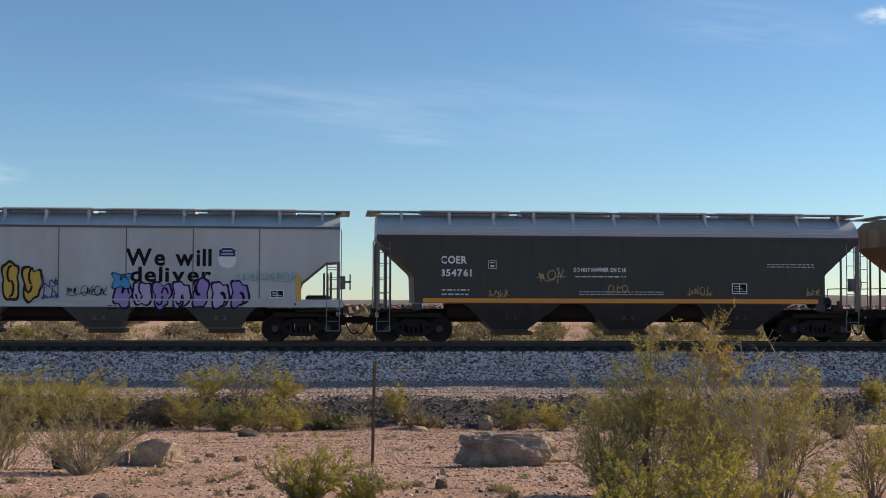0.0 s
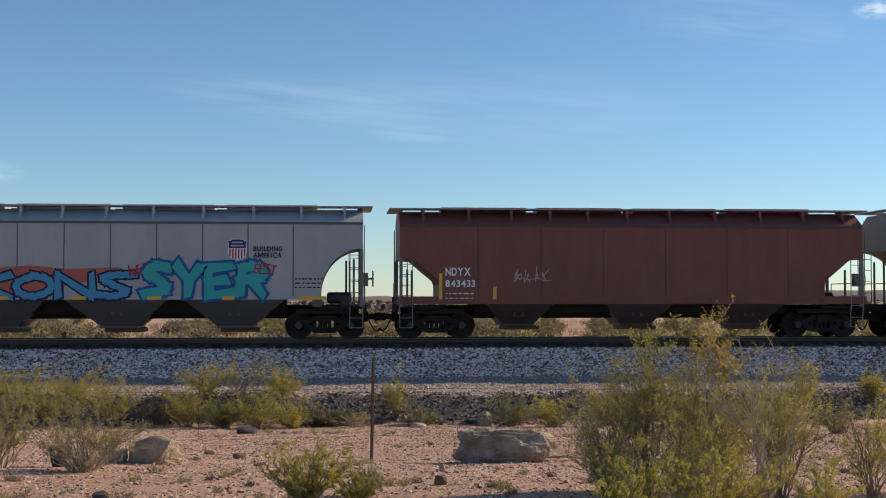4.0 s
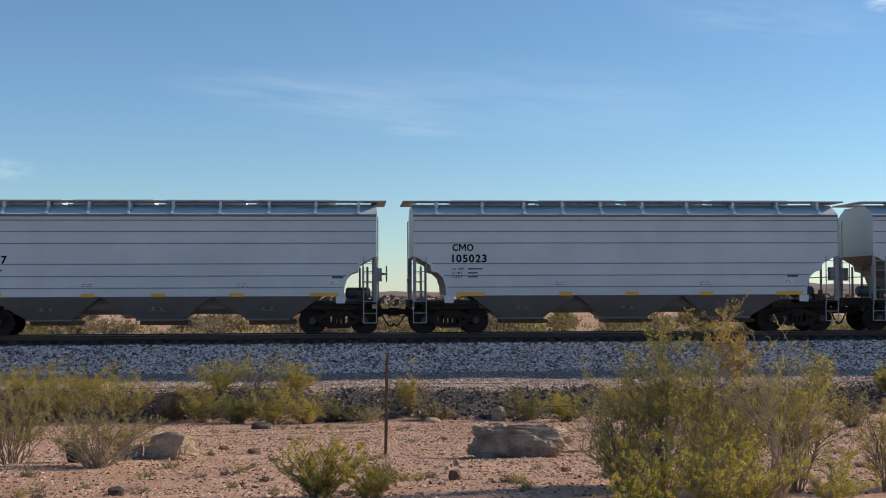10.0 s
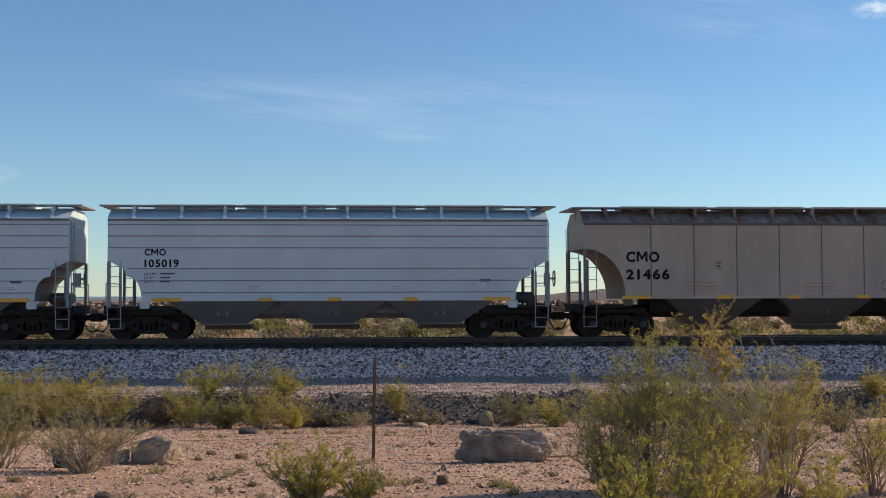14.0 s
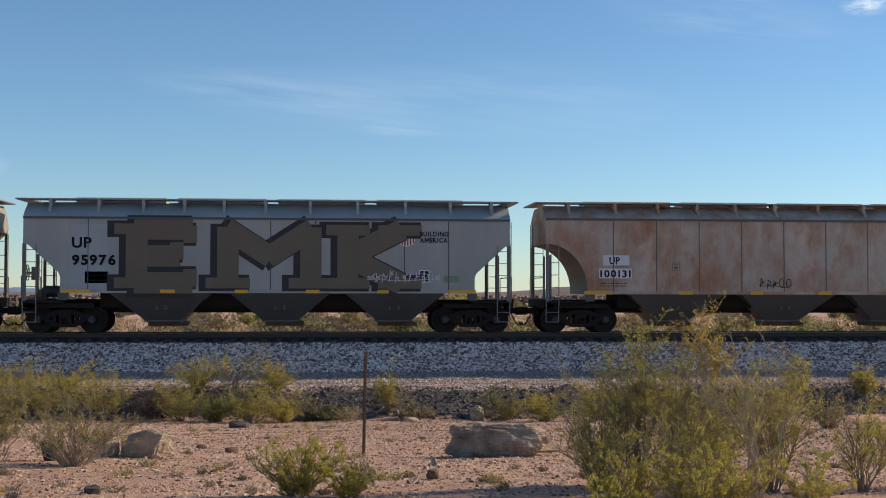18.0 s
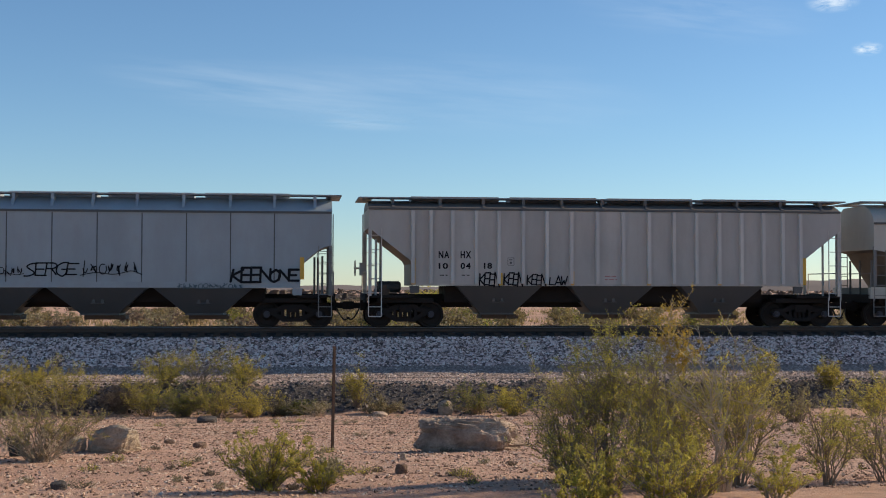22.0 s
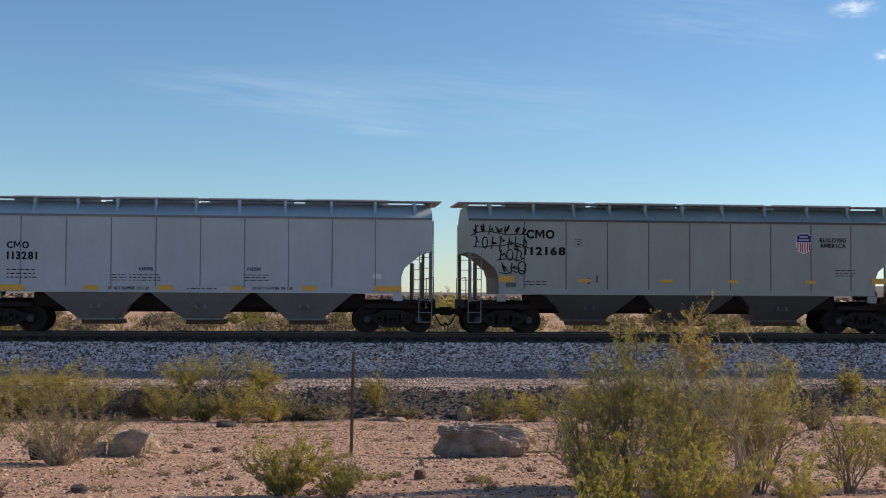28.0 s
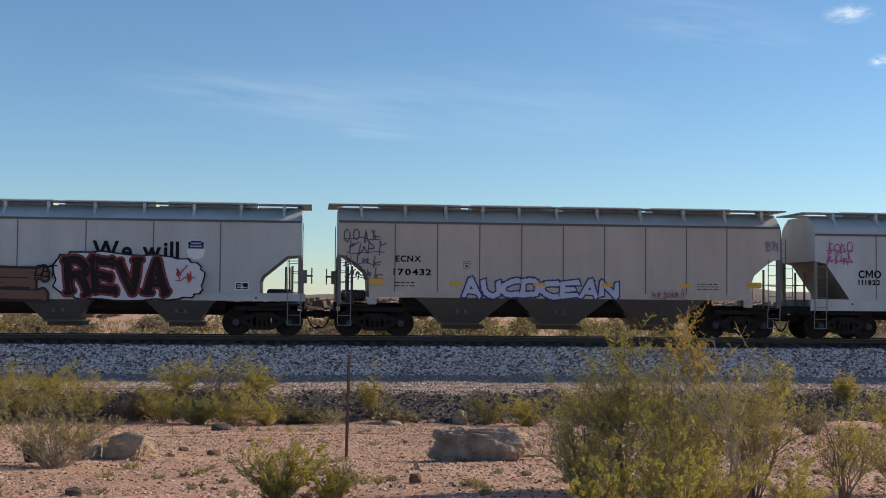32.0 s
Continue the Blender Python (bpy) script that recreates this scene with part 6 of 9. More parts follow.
mark(c, "CMO", -6.13, 3.00, -5.38, 3.25, BLACK, 0.01)
mark(c, "105024", -6.13, 2.61, -4.93, 2.88, BLACK, 0.01)
load_marks(c, -6.13, 2.04, -5.06, 2.45)
print_lines(c, 2, -2.53, 1.82, -2.13, 1.98, (0.16, 0.17, 0.19), 1704)
print_lines(c, 2, 2.58, 1.80, 2.98, 1.96, (0.16, 0.17, 0.19), 1705)
panel(c, 5.62, 1.85, 5.92, 2.03, (0.68, 0.68, 0.68))
print_lines(c, 2, 5.64, 1.87, 5.90, 2.01, BLACK, 1707)
panel(c, 5.72, 2.09, 6.11, 2.17, (0.10, 0.11, 0.13))
c = hopper("seamed", 300.32, 16.14, paint_of("sea", (0.519, 0.605, 0.643), 0, 0.07), "clean pale blue-grey hopper car with horizontal seams", grime_shade=paint_of("sea_grime_shade", mix3((0.519, 0.605, 0.643), (0.040, 0.040, 0.042), 0.78), 0, 0.6, (0.09, 0.08, 0.072)))
mark(c, "CMO", -6.10, 2.96, -5.37, 3.21, BLACK, 0.01)
mark(c, "105002", -6.10, 2.57, -4.93, 2.84, BLACK, 0.01)
load_marks(c, -6.10, 2.01, -5.04, 2.42, ("224900 LB", "61100", "5239"))
print_lines(c, 2, -2.57, 1.79, -2.18, 1.94, (0.16, 0.17, 0.19), 1804)
print_lines(c, 2, 2.43, 1.77, 2.82, 1.92, (0.16, 0.17, 0.19), 1805)
panel(c, 5.41, 1.81, 5.71, 1.99, (0.68, 0.68, 0.68))
print_lines(c, 2, 5.43, 1.83, 5.69, 1.97, BLACK, 1807)
panel(c, 5.52, 2.05, 5.89, 2.13, (0.10, 0.11, 0.13))
c = hopper("seamed", 316.48, 16.18, paint_of("sea", (0.519, 0.605, 0.643), 0, 0.07), "clean pale blue-grey hopper car with horizontal seams", grime_shade=paint_of("sea_grime_shade", mix3((0.519, 0.605, 0.643), (0.040, 0.040, 0.042), 0.78), 0, 0.6, (0.09, 0.08, 0.072)))
mark(c, "CMO", -6.24, 2.97, -5.53, 3.21, BLACK, 0.01)
mark(c, "105019", -6.24, 2.58, -5.10, 2.85, BLACK, 0.01)
load_marks(c, -6.24, 2.03, -5.21, 2.43)
print_lines(c, 2, -2.80, 1.82, -2.42, 1.97, (0.16, 0.17, 0.19), 1904)
print_lines(c, 2, 2.08, 1.81, 2.46, 1.96, (0.16, 0.17, 0.19), 1905)
panel(c, 4.99, 1.86, 5.28, 2.03, (0.68, 0.68, 0.68))
print_lines(c, 2, 5.01, 1.88, 5.26, 2.01, BLACK, 1907)
panel(c, 5.09, 2.09, 5.46, 2.17, (0.10, 0.11, 0.13))
c = hopper("arched", 333.67, 18.21, paint_of("tan", (0.405, 0.350, 0.294), 0.2, 0.45), "weathered tan-grey hopper car with rust-streaked roof", grime_shade=paint_of("tan_grime_shade", mix3((0.405, 0.350, 0.294), (0.040, 0.040, 0.042), 0.86), 0.1, 0.6, (0.09, 0.08, 0.072)), roof=paint_of("rusty_tan", (0.34, 0.28, 0.24), 0.6, 0.5))
mark(c, "CMO", -6.99, 2.74, -5.81, 3.12, BLACK, 0.02)
mark(c, "21466", -6.99, 2.14, -5.46, 2.51, BLACK, 0.02)
square_mark(c, -3.85, 2.51, -3.58, 2.78)
print_lines(c, 3, -4.89, 1.72, -3.73, 2.12, (0.40, 0.20, 0.18), 2004)
print_lines(c, 3, -0.63, 1.72, 0.58, 2.08, (0.40, 0.20, 0.18), 2005)
shield(c, 4.65, 3.20, 5.31, 3.91)
slogan(c, 5.51, 3.40, 6.49, 3.78)
scrawl(c, 2.12, 1.70, 2.91, 2.13, (0.2, 0.2, 0.2), 2008)
scrawl(c, 3.15, 1.68, 4.30, 2.19, (0.30, 0.12, 0.10), 2009)
scrawl(c, 4.50, 1.71, 6.19, 2.22, (0.12, 0.10, 0.10), 2010)
data_box(c, 5.50, 1.81, 5.93, 2.08)
print_lines(c, 3, 6.20, 2.02, 7.06, 2.32, BLACK, 2012)
c = hopper("arched", 351.89, 18.21, paint_of("tan", (0.405, 0.350, 0.294), 0.25, 0.45), "weathered tan-grey hopper car with rust stains", grime_shade=paint_of("tan_grime_shade", mix3((0.405, 0.350, 0.294), (0.040, 0.040, 0.042), 0.86), 0.125, 0.6, (0.09, 0.08, 0.072)), roof=paint_of("rusty_tan", (0.34, 0.28, 0.24), 0.6, 0.5))
mark(c, "CMO", -6.67, 2.79, -5.57, 3.15, BLACK, 0.02)
mark(c, "21468", -6.82, 2.17, -5.41, 2.53, BLACK, 0.02)
print_lines(c, 1, -6.64, 2.03, -5.52, 2.13, BLACK, 2103)
c = hopper("sill", 369.83, 17.68, paint_of("steel", (0.286, 0.355, 0.356), 0.05, 0.3), "blue-grey hopper car with deep sill and outlined graffiti", grime_shade=paint_of("steel_grime_shade", mix3((0.286, 0.355, 0.356), (0.040, 0.040, 0.042), 0.86), 0.025, 0.6, (0.09, 0.08, 0.072)), brake=1)
panel(c, -6.87, 1.46, -5.67, 2.72, (0.48, 0.53, 0.57))
mark(c, "SCFX", -6.76, 2.36, -5.90, 2.64, BLACK, 0.01)
mark(c, "515419", -6.82, 2.12, -5.75, 2.34, BLACK, 0.01)
print_lines(c, 2, -6.74, 1.51, -5.94, 1.81, BLACK, 2204)
piece(c, "QUE", -5.65, 1.50, -1.30, 3.21, (0.36, 0.38, 0.41), BLACK)
tag(c, "Famm", 1.52, 1.61, 2.57, 2.07, BLACK, 0)
blobs(c, 3, 2.86, 1.11, 5.64, 2.32, (0.41, 0.44, 0.47), (0.04, 0.04, 0.05), None, 2207)
reflector(c, -7.00, 1.55, -6.86, 2.30)
reflector(c, 6.80, 1.55, 6.92, 2.33)
panel(c, 6.06, 1.52, 6.66, 2.04, (0.28, 0.42, 0.52))
data_box(c, 6.12, 1.59, 6.51, 1.94)
panel(c, 2.05, 2.17, 2.17, 3.66, (0.70, 0.72, 0.74))
panel(c, 2.24, 2.17, 2.38, 3.66, (0.66, 0.68, 0.70))
print_lines(c, 2, 1.81, 1.13, 2.86, 1.32, BLACK, 2214)
scrawl(c, -1.17, 1.13, -0.30, 1.36, BLACK, 2215)
c = hopper("long", 387.74, 18.15, paint_of("taupe", (0.322, 0.271, 0.215), 0.1, 0.4), "taupe hopper car with huge white and rust graffiti letters", grime_shade=paint_of("taupe_grime_shade", mix3((0.322, 0.271, 0.215), (0.040, 0.040, 0.042), 0.86), 0.05, 0.6, (0.09, 0.08, 0.072)), brake=-1)
piece(c, "BLIESON", -6.64, 1.56, 4.39, 3.73, (0.47, 0.46, 0.53), (0.215, 0.125, 0.07), 0.215)
mark(c, "CHTT", -6.36, 2.78, -5.50, 3.02, BLACK, 0.02)
mark(c, "720489", -6.39, 2.30, -5.10, 2.58, BLACK, 0.02)
scrawl(c, 3.62, 2.03, 4.45, 2.61, (0.06, 0.30, 0.30), 2304)
scrawl(c, 4.45, 1.93, 5.04, 3.59, (0.10, 0.33, 0.35), 2305)
scrawl(c, 4.55, 1.78, 7.12, 2.36, (0.14, 0.12, 0.10), 2306)
data_box(c, 5.83, 1.87, 6.33, 2.17)
print_lines(c, 2, 5.68, 2.85, 7.03, 3.01, BLACK, 2308)
c = hopper("chevron", 405.63, 17.63, paint_of("mid", (0.356, 0.377, 0.365), 0.05, 0.3), "grey hopper car covered by giant khaki graffiti letters", grime_shade=paint_of("mid_grime_shade", mix3((0.356, 0.377, 0.365), (0.040, 0.040, 0.042), 0.86), 0.025, 0.6, (0.09, 0.08, 0.072)), brake=-1)
panel(c, -6.63, 1.62, -5.40, 3.80, (0.39, 0.42, 0.43))
mark(c, "UP", -6.59, 2.99, -5.94, 3.36, BLACK, 0.01)
slab(c, "EMK", -5.02, 1.62, 4.95, 3.86, (0.175, 0.150, 0.115), (0.055, 0.052, 0.058), 0.72, 0.10, -0.13, 0.34)
mark(c, "95976", -6.58, 2.41, -5.14, 2.78, BLACK, 0.02)
shield(c, 4.29, 3.09, 4.92, 3.80)
slogan(c, 5.07, 3.23, 6.04, 3.61)
panel(c, -6.15, 1.82, -4.57, 2.21, (0.36, 0.38, 0.37))
print_lines(c, 2, -6.06, 1.86, -4.85, 2.18, BLACK, 2408)
data_box(c, 5.05, 1.87, 5.40, 2.29)
scrawl(c, 3.28, 1.87, 5.79, 2.25, (0.55, 0.57, 0.58), 2410)
panel(c, 5.89, 1.87, 6.42, 2.10, (0.20, 0.30, 0.22))
c = hopper("arched", 423.53, 18.17, paint_of("pale", (0.500, 0.445, 0.375), 0.92, 0.45), "heavily rusted pale hopper car with patched number panels", grime_shade=paint_of("pale_grime_shade", mix3((0.500, 0.445, 0.375), (0.040, 0.040, 0.042), 0.86), 0.37, 0.6, (0.09, 0.08, 0.072)))
panel(c, -6.46, 2.48, -5.53, 2.83, (0.62, 0.66, 0.70))
mark(c, "UP", -6.24, 2.51, -5.87, 2.77, BLACK, 0.01)
panel(c, -6.60, 2.03, -5.45, 2.37, (0.70, 0.70, 0.74))
mark(c, "100131", -6.56, 2.06, -5.49, 2.32, BLACK, 0.01)
square_mark(c, -4.02, 2.31, -3.74, 2.58)
print_lines(c, 2, -6.56, 1.73, -5.61, 1.92, BLACK, 2506)
data_box(c, 4.68, 1.76, 5.35, 2.10)
scrawl(c, -0.92, 1.70, 0.28, 2.04, BLACK, 2508)
reflector(c, 6.73, 1.84, 7.16, 2.03)
print_lines(c, 2, 5.34, 1.90, 6.30, 2.37, BLACK, 2510)
c = hopper("short", 441.11, 16.98, paint_of("blueg", (0.300, 0.335, 0.348), 0, 0.25), "blue-grey hopper car with shield emblem and red tags", grime_shade=paint_of("blueg_grime_shade", mix3((0.300, 0.335, 0.348), (0.040, 0.040, 0.042), 0.86), 0, 0.6, (0.09, 0.08, 0.072)), brake=-1)
mark(c, "UP", -5.33, 3.39, -4.72, 3.68, BLACK, 0.01)
mark(c, "99564", -5.59, 2.75, -3.92, 3.11, BLACK, 0.01)
square_mark(c, -3.50, 3.10, -3.23, 3.36)
scrawl(c, -7.21, 2.39, -6.21, 3.26, (0.36, 0.10, 0.14), 2604)
scrawl(c, 2.11, 1.72, 3.24, 2.22, (0.36, 0.06, 0.09), 2605)
scrawl(c, 1.87, 1.52, 2.37, 1.70, (0.36, 0.06, 0.09), 2606)
shield(c, 3.69, 2.98, 4.37, 3.75)
slogan(c, 4.46, 3.22, 5.42, 3.57)
print_lines(c, 2, -5.88, 1.85, -5.06, 2.10, BLACK, 2609)
print_lines(c, 3, 4.82, 1.83, 5.64, 2.08, BLACK, 2610)
panel(c, 3.35, 1.96, 3.63, 2.12, (0.7, 0.7, 0.7))
c = hopper("short", 458.09, 16.96, paint_of("beige", (0.495, 0.445, 0.385), 0.04, 0.3), "beige-grey hopper car with black and white graffiti", grime_shade=paint_of("beige_grime_shade", mix3((0.495, 0.445, 0.385), (0.040, 0.040, 0.042), 0.86), 0.02, 0.6, (0.09, 0.08, 0.072)), brake=-1)
mark(c, "ECNX", -5.96, 2.65, -5.08, 2.92, BLACK, 0.01)
mark(c, "170482", -5.96, 2.19, -4.70, 2.48, BLACK, 0.01)
square_mark(c, -3.53, 2.49, -3.28, 2.76)
panel(c, -2.70, 1.45, 4.06, 1.64, (0.40, 0.06, 0.06))
piece(c, "ZANG", -2.61, 1.43, 2.83, 3.09, BLACK, (0.78, 0.78, 0.78), sharp=True)
scrawl(c, -3.76, 1.45, -2.70, 1.77, BLACK, 2706)
scrawl(c, 3.27, 1.49, 4.16, 1.98, BLACK, 2707)
scrawl(c, -5.10, 1.83, -4.30, 2.16, BLACK, 2708)
print_lines(c, 2, -5.92, 1.81, -5.19, 2.06, BLACK, 2709)
print_lines(c, 3, 4.76, 1.83, 5.52, 2.14, BLACK, 2710)
c = hopper("short", 475.06, 16.99, paint_of("beige", (0.495, 0.445, 0.385), 0.02, 0.3), "beige-grey hopper car with small blue tags", grime_shade=paint_of("beige_grime_shade", mix3((0.495, 0.445, 0.385), (0.040, 0.040, 0.042), 0.86), 0.01, 0.6, (0.09, 0.08, 0.072)), brake=1)
mark(c, "ECNX", -5.88, 2.55, -4.96, 2.80, BLACK, 0.01)
mark(c, "170128", -5.91, 2.15, -4.74, 2.43, BLACK, 0.01)
square_mark(c, -3.55, 2.42, -3.28, 2.67)
scrawl(c, -4.59, 1.44, -3.20, 1.74, (0.45, 0.52, 0.62), 2804)
tag(c, "CRIL WEST", -2.95, 1.45, -0.91, 1.74, (0.45, 0.52, 0.62), 0)
tag(c, "UPWEST", -0.61, 1.45, 0.43, 1.75, (0.06, 0.18, 0.42), 0)
scrawl(c, 1.99, 1.45, 4.50, 1.71, (0.06, 0.18, 0.42), 2807)
print_lines(c, 2, -5.87, 1.78, -4.97, 2.03, BLACK, 2808)
print_lines(c, 3, 4.64, 1.79, 5.45, 2.10, BLACK, 2809)
panel(c, -0.12, 1.98, 0.19, 2.14, (0.7, 0.7, 0.7))
c = hopper("short", 491.98, 16.86, paint_of("ice", (0.325, 0.370, 0.400), 0.02, 0.3), "ice-grey hopper car with black script tags", grime_shade=paint_of("ice_grime_shade", mix3((0.325, 0.370, 0.400), (0.040, 0.040, 0.042), 0.86), 0.01, 0.6, (0.09, 0.08, 0.072)), brake=-1, stripes=False)
mark(c, "CMO", -5.81, 3.19, -5.03, 3.46, BLACK, 0.01)
mark(c, "23238", -5.89, 2.76, -4.99, 2.99, BLACK, 0.01)
square_mark(c, -4.15, 2.51, -3.90, 2.77)
scrawl(c, -7.66, 2.33, -6.31, 3.16, (0.14, 0.22, 0.22), 2904)
scrawl(c, -6.51, 1.81, -3.88, 2.29, BLACK, 2905)
tag(c, "SERGE", -2.30, 1.88, -0.62, 2.31, BLACK, 0)
scrawl(c, -0.52, 1.88, 1.48, 2.35, BLACK, 2907)
scrawl(c, -3.68, 1.88, -2.36, 2.22, BLACK, 2908)
tag(c, "KEENONE", 4.46, 1.70, 6.68, 2.15, BLACK, 0.03)
reflector(c, -6.66, 1.87, -6.54, 2.58)
reflector(c, -3.54, 1.72, -3.43, 2.34)
reflector(c, 6.73, 1.78, 6.87, 2.53)
scrawl(c, 2.65, 1.45, 4.83, 1.63, (0.10, 0.14, 0.16), 2913)
# ribs again in a lightened copy of the body paint, as if lit
c = hopper("posted", 509.45, 18.08, paint_of("white", (0.469, 0.446, 0.413), 0.03, 0.3), "off-white ribbed hopper car with black tags", grime_shade=paint_of("white_grime_shade", mix3((0.469, 0.446, 0.413), (0.040, 0.040, 0.042), 0.86), 0.015, 0.6, (0.09, 0.08, 0.072)), brake=-1, rods=paint_of("white_post_lit", shade((0.469, 0.446, 0.413), 1.28), 0.021, 0.3), roof=paint_of("dusty_roof", (0.15, 0.13, 0.115), 0.2, 0.5))
mark(c, "NA", -6.01, 2.52, -5.64, 2.77, BLACK, 0.01)
mark(c, "HX", -5.25, 2.52, -4.88, 2.77, BLACK, 0.01)
mark(c, "10", -6.01, 2.15, -5.68, 2.36, BLACK, 0.01)
mark(c, "04", -5.25, 2.15, -4.90, 2.37, BLACK, 0.01)
mark(c, "18", -4.44, 2.16, -4.15, 2.37, BLACK, 0.01)
square_mark(c, -3.61, 2.28, -3.38, 2.55)
tag(c, "KEEN", -4.58, 1.55, -3.89, 2.00, BLACK, 0)
tag(c, "KEEN", -3.73, 1.57, -3.08, 2.00, BLACK, 0)
tag(c, "KEEN", -2.92, 1.58, -2.26, 1.95, BLACK, 0)
tag(c, "LAW", -2.13, 1.58, -1.53, 1.89, BLACK, 0)
reflector(c, -6.97, 1.62, -6.81, 2.51)
reflector(c, -3.91, 1.59, -3.79, 2.02)
reflector(c, -1.39, 1.60, -1.27, 2.09)
reflector(c, 1.33, 1.60, 1.45, 2.10)
reflector(c, 3.89, 1.61, 4.01, 2.11)
reflector(c, 7.00, 1.62, 7.12, 2.58)
print_lines(c, 1, -5.97, 1.90, -5.70, 2.01, BLACK, 3017)
print_lines(c, 1, -5.21, 1.90, -4.93, 2.02, BLACK, 3018)
print_lines(c, 2, -0.18, 1.76, 0.26, 1.99, (0.40, 0.2, 0.2), 3019)
c = hopper("sill", 527.24, 17.51, paint_of("cream", (0.513, 0.493, 0.429), 0.05, 0.3), "cream-grey hopper car with deep sill and sharp white graffiti", grime_shade=paint_of("cream_grime_shade", mix3((0.513, 0.493, 0.429), (0.040, 0.040, 0.042), 0.86), 0.025, 0.6, (0.09, 0.08, 0.072)), brake=1)
panel(c, -6.71, 1.45, -5.58, 2.73, (0.60, 0.64, 0.66))
mark(c, "CMO", -6.56, 2.43, -5.76, 2.69, NAVY, 0.03)
mark(c, "111966", -6.60, 2.11, -5.44, 2.37, NAVY, 0.03)
piece(c, "SMSR", -4.63, 1.10, -0.48, 2.34, (0.60, 0.63, 0.68), BLACK, 0.18, sharp=True)
scrawl(c, -4.96, 2.11, -4.38, 2.26, BLACK, 3105)
scrawl(c, -0.90, 2.05, 0.52, 2.28, BLACK, 3106)
scrawl(c, 5.16, 1.88, 6.07, 2.37, (0.40, 0.12, 0.12), 3107)
data_box(c, 5.62, 1.66, 6.01, 1.98)
reflector(c, -6.69, 1.49, -6.57, 2.44)
scrawl(c, -5.43, 1.49, -4.86, 1.97, (0.4, 0.4, 0.42), 3110)
print_lines(c, 1, -0.44, 1.16, 0.08, 1.27, BLACK, 3111)
panel(c, -2.15, 2.86, -2.09, 3.63, BLACK)
panel(c, -1.35, 3.25, -1.31, 3.40, BLACK)
c = hopper("short", 544.46, 16.92, paint_of("blueg", (0.300, 0.335, 0.348), 0, 0.25), "blue-grey hopper car with shield emblem and teal graffiti", grime_shade=paint_of("blueg_grime_shade", mix3((0.300, 0.335, 0.348), (0.040, 0.040, 0.042), 0.86), 0, 0.6, (0.09, 0.08, 0.072)))
mark(c, "UP", -5.41, 3.34, -4.76, 3.67, BLACK, 0.01)
mark(c, "99459", -5.65, 2.76, -4.01, 3.10, BLACK, 0.01)
square_mark(c, -3.55, 3.12, -3.30, 3.37)
scrawl(c, -7.64, 2.18, -6.43, 3.43, (0.42, 0.10, 0.14), 3204)
blobs(c, 3, -1.06, 1.55, 0.85, 2.39, (0.03, 0.17, 0.23), (0.02, 0.10, 0.14), None, 3205)
scrawl(c, 0.89, 1.46, 2.66, 1.98, (0.62, 0.62, 0.62), 3206)
shield(c, 3.56, 2.98, 4.23, 3.73)
slogan(c, 4.42, 3.22, 5.38, 3.58)
print_lines(c, 2, -5.88, 1.77, -5.10, 2.03, BLACK, 3209)
print_lines(c, 3, 4.76, 1.80, 5.50, 2.11, BLACK, 3210)
panel(c, 3.24, 1.97, 3.51, 2.10, (0.7, 0.7, 0.7))
c = hopper("flared", 561.81, 17.79, paint_of("warm2", (0.428, 0.394, 0.334), 0.3, 0.45), "grey hopper car with rust along its lower side and outlined graffiti", grime_shade=paint_of("warm2_grime_shade", mix3((0.428, 0.394, 0.334), (0.040, 0.040, 0.042), 0.86), 0.15, 0.6, (0.09, 0.08, 0.072)))
piece(c, "SOPEOZ", -4.36, 1.18, 0.37, 2.26, (0.37, 0.345, 0.30), (0.05, 0.045, 0.045), 0.24, 0.12)
blobs(c, 4, 0.46, 1.50, 3.46, 2.27, (0.40, 0.375, 0.34), (0.27, 0.24, 0.21), None, 3302)
rust_patch(c, -0.6, 1.54, 4.2, 2.40, 3312)
rust_patch(c, -6.3, 1.54, -3.9, 2.45, 3313)
data_box(c, 6.03, 1.64, 6.47, 1.94)
panel(c, 6.55, 1.64, 6.78, 1.94, (0.30, 0.45, 0.48))
reflector(c, 6.85, 1.56, 6.97, 2.23)
rust_patch(c, 3.55, 1.52, 6.32, 2.42, 3306)
rust_patch(c, -3.05, 2.12, -1.21, 2.40, 3307)
mark(c, "SCFX", -5.66, 2.58, -4.58, 2.89, BLACK, 0.01)
mark(c, "840765", -5.70, 2.00, -4.10, 2.31, BLACK, 0.01)
rust_patch(c, -6.64, 1.56, -5.63, 2.35, 3310)
c = hopper("posted", 579.75, 18.09, paint_of("brown", (0.070, 0.049, 0.040), 0.25, 0.25), "dark brown ribbed hopper car with faded lettering", grime_shade=paint_of("brown_grime_shade", mix3((0.070, 0.049, 0.040), (0.040, 0.040, 0.042), 0.86), 0.125, 0.6, (0.09, 0.08, 0.072)), rods=paint_of("worn_brown", (0.27, 0.225, 0.20), 0.1, 0.4), roof=paint_of("dusty_roof", (0.15, 0.13, 0.115), 0.2, 0.5))
panel(c, -3.97, 1.83, 5.25, 3.99, (0.175, 0.128, 0.102))
part("top_rail", Soup().box(-4.75, -1.74, 4.05, 4.80, -1.60, 4.13).mesh("top_rail", STEEL_DARK), c, material=paint_of("worn_brown", (0.27, 0.225, 0.20), 0.1, 0.4))
mark(c, "P", -2.79, 1.84, -2.46, 2.35, (0.03, 0.025, 0.02), 0.01)
mark(c, "A", -1.99, 1.84, -1.64, 2.35, (0.03, 0.025, 0.02), 0.01)
mark(c, "C", -1.11, 1.84, -0.73, 2.36, (0.03, 0.025, 0.02), 0.01)
mark(c, "C", 2.55, 1.84, 2.88, 2.37, (0.03, 0.025, 0.02), 0.01)
